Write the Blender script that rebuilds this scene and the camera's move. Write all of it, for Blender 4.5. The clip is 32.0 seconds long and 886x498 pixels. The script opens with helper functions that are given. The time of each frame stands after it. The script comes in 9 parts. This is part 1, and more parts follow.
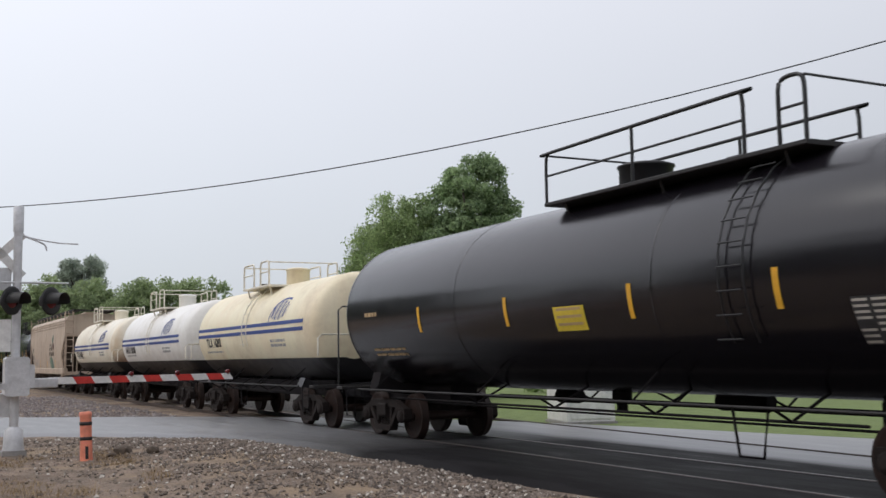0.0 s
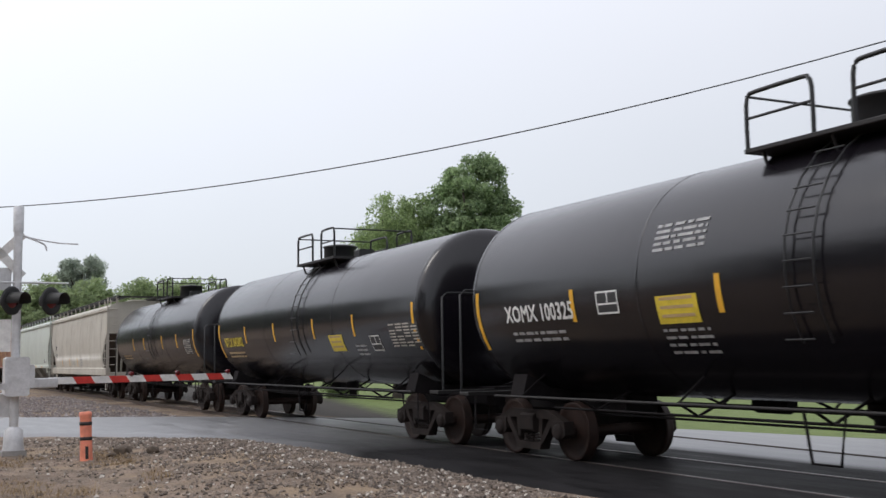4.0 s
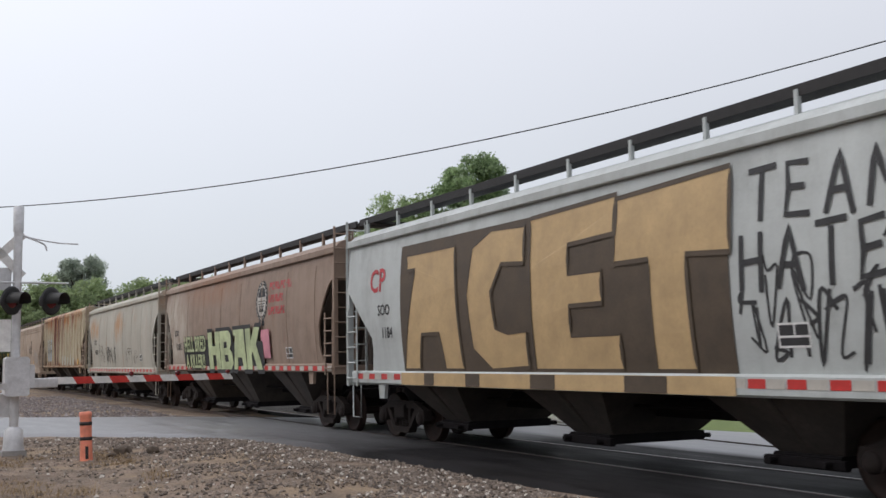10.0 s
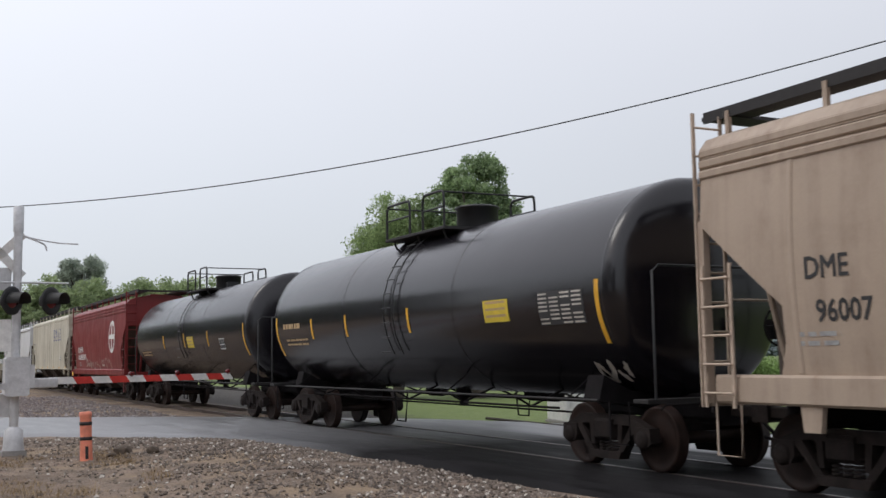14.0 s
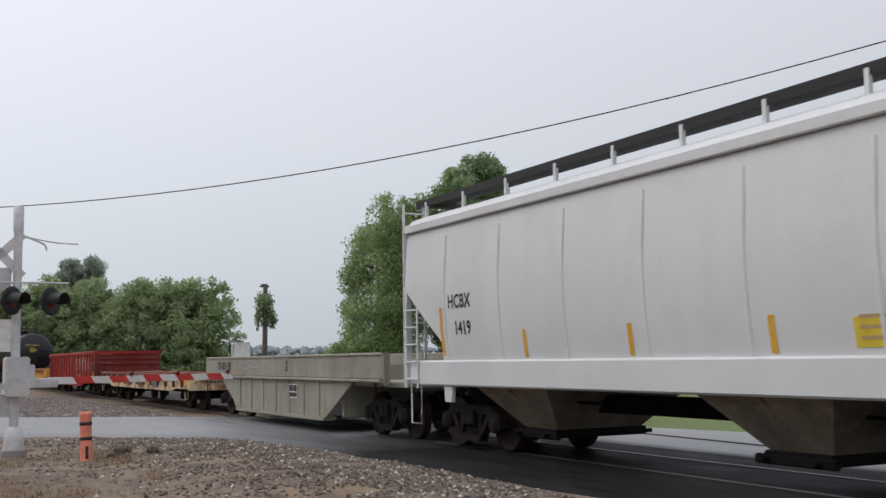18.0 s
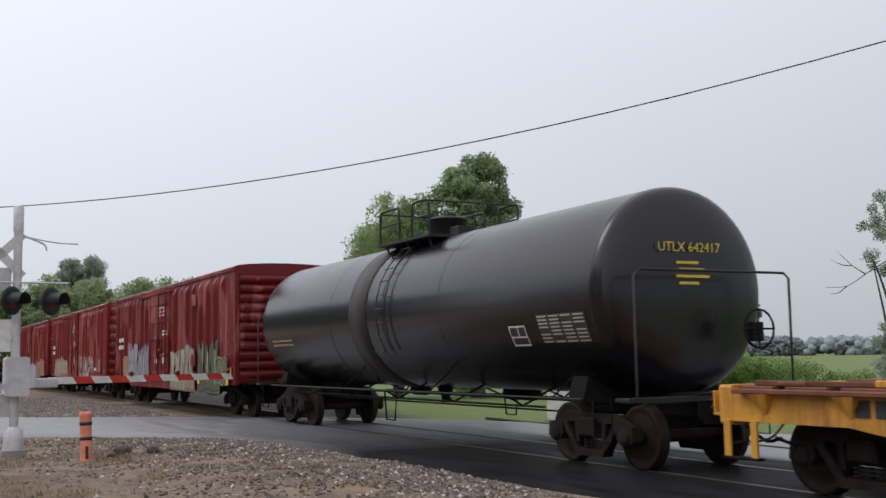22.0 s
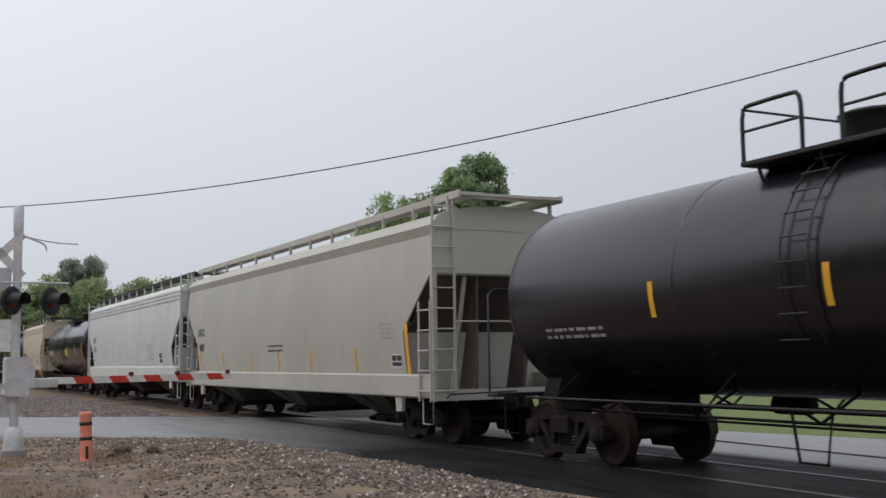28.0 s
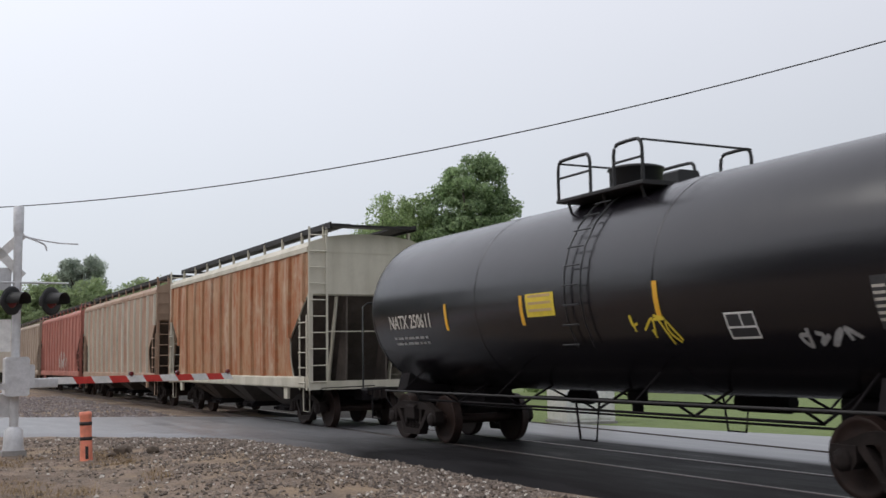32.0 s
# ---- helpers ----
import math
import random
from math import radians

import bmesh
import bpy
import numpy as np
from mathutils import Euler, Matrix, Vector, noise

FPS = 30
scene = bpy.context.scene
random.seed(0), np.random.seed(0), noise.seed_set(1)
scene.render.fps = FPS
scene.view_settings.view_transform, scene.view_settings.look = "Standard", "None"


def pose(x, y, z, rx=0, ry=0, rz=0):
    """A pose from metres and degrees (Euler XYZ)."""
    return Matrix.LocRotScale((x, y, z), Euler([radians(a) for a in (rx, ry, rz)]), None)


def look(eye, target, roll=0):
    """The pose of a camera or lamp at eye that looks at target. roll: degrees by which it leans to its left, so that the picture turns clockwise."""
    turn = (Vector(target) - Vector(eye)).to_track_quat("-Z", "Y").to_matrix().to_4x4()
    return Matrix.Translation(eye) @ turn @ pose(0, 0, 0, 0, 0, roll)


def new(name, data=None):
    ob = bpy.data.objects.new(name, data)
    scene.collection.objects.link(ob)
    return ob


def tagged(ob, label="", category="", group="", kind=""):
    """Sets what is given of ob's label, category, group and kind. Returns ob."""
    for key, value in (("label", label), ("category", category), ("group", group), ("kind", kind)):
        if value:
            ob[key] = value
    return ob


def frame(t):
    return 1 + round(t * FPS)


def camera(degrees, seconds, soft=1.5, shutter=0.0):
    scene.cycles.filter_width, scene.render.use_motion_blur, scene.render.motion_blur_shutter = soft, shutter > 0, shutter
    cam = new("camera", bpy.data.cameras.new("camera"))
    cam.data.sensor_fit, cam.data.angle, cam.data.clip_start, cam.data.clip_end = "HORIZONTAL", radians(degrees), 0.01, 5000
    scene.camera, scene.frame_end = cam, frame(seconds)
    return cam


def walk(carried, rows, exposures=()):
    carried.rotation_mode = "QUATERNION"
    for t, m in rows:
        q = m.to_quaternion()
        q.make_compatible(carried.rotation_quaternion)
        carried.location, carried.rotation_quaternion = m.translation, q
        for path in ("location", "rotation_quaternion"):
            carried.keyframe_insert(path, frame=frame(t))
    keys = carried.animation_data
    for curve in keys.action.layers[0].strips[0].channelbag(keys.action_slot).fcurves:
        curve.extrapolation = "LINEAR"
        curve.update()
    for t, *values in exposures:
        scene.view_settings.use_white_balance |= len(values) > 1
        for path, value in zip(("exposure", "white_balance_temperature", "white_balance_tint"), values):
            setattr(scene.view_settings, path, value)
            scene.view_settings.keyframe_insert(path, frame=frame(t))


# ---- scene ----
cam = camera(44.85, 32.0, shutter=0.05)
EYE = (0.0, 0.0, 1.63)
walk(cam, [(0.0, pose(*EYE, 95.8, 0.9, 62.76)), (32.0, pose(*EYE, 95.8, 0.9, 62.76))],
     [(0.0, 0.34), (1.0, 0.3), (2.0, 0.3), (3.0, 0.42), (4.0, 0.52), (7.0, 0.38), (9.0, 0.38), (13.0, 0.36), (17.0, 0.3), (19.0, 0.22), (21.0, 0.26), (22.0, 0.32), (23.0, 0.47), (25.0, 0.56), (26.0, 0.42), (29.0, 0.14), (30.0, 0.26), (32.0, 0.36)])

# ---- world and sun ----
world = bpy.data.worlds.new("overcast_sky")
scene.world = world
world.use_nodes = True
wn, wl = world.node_tree.nodes, world.node_tree.links
bg = wn["Background"]
sky = wn.new("ShaderNodeTexSky")
sky.sky_type, sky.sun_disc = "NISHITA", False
sky.sun_elevation, sky.sun_rotation = radians(48), radians(200)
sky.air_density, sky.dust_density = 1.0, 4.0
coord = wn.new("ShaderNodeTexCoord")
sep = wn.new("ShaderNodeSeparateXYZ")
ramp = wn.new("ShaderNodeValToRGB")
ramp.color_ramp.elements[0].position, ramp.color_ramp.elements[0].color = 0.0, (4.7, 5.05, 5.5, 1)
ramp.color_ramp.elements[1].position, ramp.color_ramp.elements[1].color = 0.45, (8.1, 8.2, 8.9, 1)
mixs = wn.new("ShaderNodeMix")
mixs.data_type = "RGBA"
mixs.inputs[0].default_value = 0.88
wl.new(coord.outputs["Generated"], sep.inputs[0])
wl.new(sep.outputs["Z"], ramp.inputs[0])
wl.new(sky.outputs[0], mixs.inputs[6])
wl.new(ramp.outputs[0], mixs.inputs[7])
# the cloud is a little thinner towards the west than down the line
tilt = wn.new("ShaderNodeVectorMath")
tilt.operation = "DOT_PRODUCT"
tilt.inputs[1].default_value = (0.137, 0.267, 0.0)
wl.new(coord.outputs["Generated"], tilt.inputs[0])
puff = wn.new("ShaderNodeTexNoise")
puff.inputs["Scale"].default_value, puff.inputs["Detail"].default_value = 2.2, 3.0
wl.new(coord.outputs["Generated"], puff.inputs["Vector"])
dim = wn.new("ShaderNodeMath")
dim.operation = "MULTIPLY_ADD"
dim.inputs[1].default_value, dim.inputs[2].default_value = 0.09, 0.945
wl.new(puff.outputs["Fac"], dim.inputs[0])
keep = wn.new("ShaderNodeMath")
keep.operation = "SUBTRACT"
wl.new(dim.outputs[0], keep.inputs[0])
wl.new(tilt.outputs["Value"], keep.inputs[1])
cloud = wn.new("ShaderNodeVectorMath")
cloud.operation = "SCALE"
wl.new(mixs.outputs[2], cloud.inputs[0])
wl.new(keep.outputs[0], cloud.inputs["Scale"])
wl.new(cloud.outputs[0], bg.inputs[0])
bg.inputs[1].default_value = 0.1
sun_data = bpy.data.lights.new("sun", "SUN")
sun_data.energy, sun_data.angle, sun_data.color = 0.5, radians(25), (1.0, 0.97, 0.92)
sun = new("sun", sun_data)
sun.matrix_world = look((-30, -40, 60), (0, 0, 0))

TRACK_Y = 10.4
SPEED = 20.0


# ---- materials ----
def mat_base(name, rough=0.6, metal=0.0):
    m = bpy.data.materials.new(name)
    m.use_nodes = True
    b = m.node_tree.nodes["Principled BSDF"]
    b.inputs["Roughness"].default_value = rough
    b.inputs["Metallic"].default_value = metal
    return m, m.node_tree.nodes, m.node_tree.links, b


def noise_node(n, l, src, scale, detail=4.0, rough=0.6, stretch=None, off=0.0):
    mp = n.new("ShaderNodeMapping")
    mp.inputs["Location"].default_value = (off, off * 0.7, off * 1.3)
    mp.inputs["Scale"].default_value = stretch or (1, 1, 1)
    tx = n.new("ShaderNodeTexNoise")
    tx.inputs["Scale"].default_value, tx.inputs["Detail"].default_value = scale, detail
    tx.inputs["Roughness"].default_value = rough
    l.new(src, mp.inputs[0])
    l.new(mp.outputs[0], tx.inputs["Vector"])
    return tx.outputs["Fac"]


def steps(n, l, fac, a, b, va=0.0, vb=1.0):
    r = n.new("ShaderNodeMapRange")
    r.inputs[1].default_value, r.inputs[2].default_value = a, b
    r.inputs[3].default_value, r.inputs[4].default_value = va, vb
    l.new(fac, r.inputs[0])
    return r.outputs[0]


def blend(n, l, fac, ca, cb, mode="MIX"):
    x = n.new("ShaderNodeMix")
    x.data_type, x.blend_type = "RGBA", mode
    for sock, v in ((0, fac), (6, ca), (7, cb)):
        if isinstance(v, (float, int)):
            x.inputs[sock].default_value = v
        elif isinstance(v, tuple):
            x.inputs[sock].default_value = (*v[:3], 1)
        else:
            l.new(v, x.inputs[sock])
    return x.outputs[2]


def add_bump(n, l, b, h, strength=0.3, dist=0.01):
    bp = n.new("ShaderNodeBump")
    bp.inputs["Strength"].default_value, bp.inputs["Distance"].default_value = strength, dist
    l.new(h, bp.inputs["Height"])
    l.new(bp.outputs[0], b.inputs["Normal"])


def times(n, l, a, b):
    x = n.new("ShaderNodeMath")
    x.operation = "MULTIPLY"
    for s, v in ((0, a), (1, b)):
        if isinstance(v, (float, int)):
            x.inputs[s].default_value = v
        else:
            l.new(v, x.inputs[s])
    return x.outputs[0]


def paint(name, base, rust=0.0, grime=0.35, rough=0.5, seed=0.0, rustcol=(0.2, 0.075, 0.028), grimecol=(0.07, 0.055, 0.045), fade=0.12, light=None, streak=None, spec=0.4, stain=0.35, runs=(2.2, 2.2, 0.12), edge=(0.35, 0.7)):
    """Weathered paint on steel: large fading, run-down streaks, rust patches, fine grain."""
    m, n, l, b = mat_base(name, rough)
    b.inputs["Specular IOR Level"].default_value = spec
    tc = n.new("ShaderNodeTexCoord").outputs["Object"]
    big = noise_node(n, l, tc, 0.6, 3.0, 0.55, streak or (1.4, 1.4, 0.45), seed)
    run = noise_node(n, l, tc, 1.6, 4.0, 0.65, runs, seed + 3)
    mid = noise_node(n, l, tc, 2.3, 5.0, 0.7, (1, 1, 0.6), seed + 7)
    fine = noise_node(n, l, tc, 38.0, 3.0, 0.7, None, seed)
    lighter = light or tuple(min(1.0, c * 1.35 + 0.02) for c in base)
    col = blend(n, l, times(n, l, steps(n, l, big, *edge), fade * 4), base, lighter)
    if stain > 0:
        old = noise_node(n, l, tc, 0.45, 5.0, 0.7, (0.8, 0.8, 1.5), seed + 13)
        tone = noise_node(n, l, tc, 1.1, 3.0, 0.6, (1.0, 1.0, 0.5), seed + 17)
        col = blend(n, l, times(n, l, times(n, l, steps(n, l, old, 0.46, 0.66), steps(n, l, mid, 0.3, 0.6)), stain), col, blend(n, l, tone, tuple(c * 0.9 for c in grimecol), tuple(min(1.0, (c + d) * 0.6) for c, d in zip(grimecol, base))))
    g = times(n, l, steps(n, l, run, 0.42, 0.72), steps(n, l, mid, 0.3, 0.75))
    col = blend(n, l, times(n, l, g, grime), col, grimecol)
    if rust > 0:
        r = times(n, l, steps(n, l, run, 0.62 - 0.3 * rust, 0.8 - 0.28 * rust), steps(n, l, mid, 0.56 - 0.26 * rust, 0.72 - 0.2 * rust))
        rc = blend(n, l, fine, rustcol, tuple(c * 1.9 for c in rustcol))
        col = blend(n, l, times(n, l, r, min(1.0, 0.55 + rust * 0.45)), col, rc)
    col = blend(n, l, 0.22, col, blend(n, l, fine, (0.25, 0.25, 0.25), (1.0, 1.0, 1.0)), "MULTIPLY")
    l.new(col, b.inputs["Base Color"])
    l.new(steps(n, l, mid, 0.2, 0.8, rough - 0.1, rough + 0.18), b.inputs["Roughness"])
    add_bump(n, l, b, mid, 0.12, 0.012)
    return m


def plain(name, base, rough=0.6, metal=0.0, vary=0.25, scale=6.0, bump=0.15, spec=0.5):
    m, n, l, b = mat_base(name, rough, metal)
    b.inputs["Specular IOR Level"].default_value = spec
    tc = n.new("ShaderNodeTexCoord").outputs["Object"]
    a = noise_node(n, l, tc, scale, 5.0, 0.65)
    c = noise_node(n, l, tc, scale * 9, 3.0, 0.6)
    dark = tuple(x * (1 - vary) for x in base)
    lite = tuple(min(1, x * (1 + vary)) for x in base)
    col = blend(n, l, steps(n, l, a, 0.3, 0.7), dark, lite)
    col = blend(n, l, times(n, l, steps(n, l, c, 0.45, 0.75), vary), col, tuple(x * 0.5 for x in base))
    l.new(col, b.inputs["Base Color"])
    l.new(steps(n, l, a, 0.2, 0.8, rough - 0.08, min(1, rough + 0.12)), b.inputs["Roughness"])
    if bump:
        add_bump(n, l, b, c, bump, 0.01)
    return m


def leaf_mat(name, ca, cb, patchy=0.5):
    m, n, l, b = mat_base(name, 0.55)
    g = n.new("ShaderNodeNewGeometry")
    tc = n.new("ShaderNodeTexCoord").outputs["Object"]
    big = noise_node(n, l, tc, 0.5, 2.0)
    col = blend(n, l, g.outputs["Random Per Island"], ca, cb)
    col = blend(n, l, times(n, l, steps(n, l, big, 0.4, 0.7), patchy), col, tuple(c * 1.5 for c in cb))
    l.new(col, b.inputs["Base Color"])
    b.inputs["Specular IOR Level"].default_value = 0.3
    tr = n.new("ShaderNodeBsdfTranslucent")
    l.new(col, tr.inputs["Color"])
    mx = n.new("ShaderNodeMixShader")
    mx.inputs[0].default_value = 0.4
    l.new(b.outputs[0], mx.inputs[1])
    l.new(tr.outputs[0], mx.inputs[2])
    l.new(mx.outputs[0], n["Material Output"].inputs["Surface"])
    return m


def rust_spot(m, at, size, colour, seed=0.0):
    """A ragged rust stain on a finished paint, round one place of its thing."""
    n, l = m.node_tree.nodes, m.node_tree.links
    b = n["Principled BSDF"]
    before = b.inputs["Base Color"].links[0].from_socket
    tc = n.new("ShaderNodeTexCoord").outputs["Object"]
    mp = n.new("ShaderNodeMapping")
    mp.inputs["Scale"].default_value = [1 / s for s in size]
    mp.inputs["Location"].default_value = [-a / s for a, s in zip(at, size)]
    l.new(tc, mp.inputs[0])
    ln = n.new("ShaderNodeVectorMath")
    ln.operation = "LENGTH"
    l.new(mp.outputs[0], ln.inputs[0])
    rag = noise_node(n, l, tc, 2.0, 5.0, 0.7, (1, 1, 0.5), seed)
    near = steps(n, l, ln.outputs["Value"], 0.35, 1.0, 1.0, 0.0)
    mask = times(n, l, near, steps(n, l, rag, 0.3, 0.6))
    l.new(blend(n, l, mask, before, colour), b.inputs["Base Color"])
    return m


def gloss_black(name, base, rough, dust, seed):
    """Wet black tank enamel, slightly wavy, with dusty runs."""
    m, n, l, b = mat_base(name, rough)
    tc = n.new("ShaderNodeTexCoord").outputs["Object"]
    wave = noise_node(n, l, tc, 1.1, 2.0, 0.5, (1, 1, 1), seed)
    run = noise_node(n, l, tc, 1.3, 4.0, 0.65, (2.6, 1.0, 0.25), seed + 3)
    fine = noise_node(n, l, tc, 30.0, 3.0, 0.7, None, seed)
    d = times(n, l, steps(n, l, run, 0.45, 0.75), dust)
    col = blend(n, l, d, base, (0.03, 0.026, 0.024))
    l.new(col, b.inputs["Base Color"])
    r = n.new("ShaderNodeMath")
    r.operation = "MULTIPLY_ADD"
    r.inputs[1].default_value = 0.3
    l.new(d, r.inputs[0])
    l.new(steps(n, l, fine, 0.2, 0.8, rough - 0.03, rough + 0.05), r.inputs[2])
    l.new(r.outputs[0], b.inputs["Roughness"])
    b.inputs["IOR"].default_value = 1.55
    add_bump(n, l, b, wave, 0.1, 0.05)
    return m


# ---- mesh builder ----
class G:
    def __init__(self):
        self.v, self.f, self.s = [], [], []

    def add(self, vs, fs, smooth=False):
        o = len(self.v)
        self.v += [tuple(p) for p in vs]
        self.f += [tuple(o + i for i in q) for q in fs]
        self.s += [smooth] * len(fs)
        return self

    def box(self, x0, x1, y0, y1, z0, z1, c=0.0):
        """A box; c chamfers its upright and long edges."""
        if c <= 0:
            vs = [(x, y, z) for x in (x0, x1) for y in (y0, y1) for z in (z0, z1)]
            return self.add(vs, [(0, 1, 3, 2), (4, 6, 7, 5), (0, 4, 5, 1), (2, 3, 7, 6), (0, 2, 6, 4), (1, 5, 7, 3)])
        pr = [(y0 + c, z0), (y1 - c, z0), (y1, z0 + c), (y1, z1 - c), (y1 - c, z1), (y0 + c, z1), (y0, z1 - c), (y0, z0 + c)]
        return self.prism(pr, x0, x1)

    def prism(self, pr, x0, x1, smooth=False):
        """The outline pr of (y, z), anticlockwise seen from +x, drawn from x0 to x1."""
        k = len(pr)
        vs = [(x0, y, z) for y, z in pr] + [(x1, y, z) for y, z in pr]
        self.add(vs, [(i, (i + 1) % k, k + (i + 1) % k, k + i) for i in range(k)], smooth)
        self.add(vs, [tuple(range(k))[::-1], tuple(range(k, 2 * k))])
        return self

    def plate(self, pts, y0, y1):
        """The outline pts of (x, z) drawn from y0 to y1 (y1 > y0)."""
        k = len(pts)
        vs = [(x, y0, z) for x, z in pts] + [(x, y1, z) for x, z in pts]
        area = sum(pts[i][0] * pts[(i + 1) % k][1] - pts[(i + 1) % k][0] * pts[i][1] for i in range(k))
        fs = [(i, (i + 1) % k, k + (i + 1) % k, k + i) for i in range(k)]
        fs += [tuple(range(k))[::-1], tuple(range(k, 2 * k))]
        if area > 0:
            fs = [q[::-1] for q in fs]
        else:
            fs = fs
        return self.add(vs, fs)

    def tube(self, pts, r, n=6, closed=False):
        pts = [Vector(p) for p in pts]
        k = len(pts)
        vs = []
        for i, p in enumerate(pts):
            a = pts[(i - 1) % k] if (closed or i > 0) else p
            b = pts[(i + 1) % k] if (closed or i < k - 1) else p
            d = (b - a).normalized()
            up = Vector((0, 0, 1)) if abs(d.z) < 0.9 else Vector((1, 0, 0))
            s = d.cross(up).normalized()
            u = s.cross(d).normalized()
            rr = r[i] if isinstance(r, (list, tuple)) else r
            vs += [p + (s * math.cos(2 * math.pi * j / n) + u * math.sin(2 * math.pi * j / n)) * rr for j in range(n)]
        fs = []
        for i in range(k if closed else k - 1):
            a, b = i * n, ((i + 1) % k) * n
            fs += [(a + j, a + (j + 1) % n, b + (j + 1) % n, b + j) for j in range(n)]
        self.add(vs, fs, True)
        if not closed:
            self.add(vs, [tuple(range(n))[::-1], tuple(range((k - 1) * n, k * n))])
        return self

    def lathe(self, pr, axis="x", n=24, at=(0, 0, 0), smooth=True):
        """pr: (along, radius) pairs turned round the axis through at."""
        vs, fs = [], []
        for a, r in pr:
            for j in range(n):
                c, s = r * math.cos(2 * math.pi * j / n), r * math.sin(2 * math.pi * j / n)
                p = {"x": (a, c, s), "y": (s, a, c), "z": (c, s, a)}[axis]
                vs.append((p[0] + at[0], p[1] + at[1], p[2] + at[2]))
        for i in range(len(pr) - 1):
            fs += [(i * n + j, i * n + (j + 1) % n, (i + 1) * n + (j + 1) % n, (i + 1) * n + j) for j in range(n)]
        self.add(vs, fs, smooth)
        e = (len(pr) - 1) * n
        self.add(vs, [tuple(range(n))[::-1], tuple(range(e, e + n))])
        return self

    def mesh(self, name):
        me = bpy.data.meshes.new(name)
        me.from_pydata(self.v, [], self.f)
        me.polygons.foreach_set("use_smooth", self.s)
        me.update()
        return me


def part(name, g, material, parent, label="", m=None):
    """Links a builder's or a ready mesh as one object under parent."""
    me = g.mesh(name) if isinstance(g, G) else g
    if not me.materials:
        me.materials.append(material)
    ob = new(name, me)
    if parent is not None:
        ob.parent = parent
    if m is not None:
        ob.matrix_basis = m
    if label:
        tagged(ob, label)
    return ob


def thing(name, label, category, group="", m=None, kind=""):
    ob = new(name)
    ob.empty_display_size = 0.3
    if m is not None:
        ob.matrix_basis = m
    return tagged(ob, label, category, group, kind)


def smooth_line(pts, k=6):
    """A rounded line through pts (Catmull-Rom)."""
    p = [np.array(q, float) for q in pts]
    p = [2 * p[0] - p[1]] + p + [2 * p[-1] - p[-2]]
    out = []
    for i in range(1, len(p) - 2):
        for j in range(k):
            t = j / k
            out.append(tuple(0.5 * (2 * p[i] + (p[i + 1] - p[i - 1]) * t + (2 * p[i - 1] - 5 * p[i] + 4 * p[i + 1] - p[i + 2]) * t * t + (3 * p[i] - p[i - 1] - 3 * p[i + 1] + p[i + 2]) * t ** 3)))
    out.append(tuple(p[-2]))
    return out


# ---- ground, road, track ----
M_GROUND = None


def ground_mat():
    m, n, l, b = mat_base("earth_and_grass", 0.9)
    g = n.new("ShaderNodeNewGeometry").outputs["Position"]
    big = noise_node(n, l, g, 0.35, 5.0, 0.6)
    mid = noise_node(n, l, g, 2.5, 6.0, 0.7)
    fine = noise_node(n, l, g, 22.0, 5.0, 0.75)
    earth = blend(n, l, steps(n, l, mid, 0.35, 0.65), (0.14, 0.1, 0.072), (0.37, 0.275, 0.2))
    straw = noise_node(n, l, g, 0.55, 4.0, 0.6, None, 9.0)
    earth = blend(n, l, times(n, l, steps(n, l, straw, 0.5, 0.62), 0.8), earth, (0.4, 0.29, 0.18))
    earth = blend(n, l, times(n, l, steps(n, l, big, 0.54, 0.68), 0.65), earth, (0.12, 0.065, 0.035))
    earth = blend(n, l, steps(n, l, fine, 0.35, 0.7), blend(n, l, 0.5, earth, (0.05, 0.04, 0.035)), earth)
    grass = blend(n, l, steps(n, l, mid, 0.3, 0.7), (0.1, 0.145, 0.04), (0.17, 0.22, 0.065))
    grass = blend(n, l, times(n, l, steps(n, l, fine, 0.5, 0.8), 0.5), grass, (0.19, 0.2, 0.08))
    sp = n.new("ShaderNodeSeparateXYZ")
    l.new(g, sp.inputs[0])
    wob = n.new("ShaderNodeMath")
    wob.operation = "MULTIPLY_ADD"
    wob.inputs[1].default_value = 1.2
    l.new(mid, wob.inputs[0])
    l.new(sp.outputs["Y"], wob.inputs[2])
    # the dark band beside the line widens up the track before the grass begins
    back = n.new("ShaderNodeMath")
    back.operation = "MULTIPLY_ADD"
    back.inputs[1].default_value, back.inputs[2].default_value = -0.25, -6.5
    l.new(sp.outputs["X"], back.inputs[0])
    lim = n.new("ShaderNodeClamp")
    lim.inputs["Max"].default_value = 9.0
    l.new(back.outputs[0], lim.inputs["Value"])
    less = n.new("ShaderNodeMath")
    less.operation = "SUBTRACT"
    l.new(wob.outputs[0], less.inputs[0])
    l.new(lim.outputs[0], less.inputs[1])
    far = steps(n, l, less.outputs[0], 13.0, 14.2)
    earth = blend(n, l, steps(n, l, wob.outputs[0], 12.0, 13.0), earth, blend(n, l, mid, (0.03, 0.027, 0.024), (0.075, 0.065, 0.055)))
    l.new(blend(n, l, far, earth, grass), b.inputs["Base Color"])
    add_bump(n, l, b, fine, 0.6, 0.05)
    return m


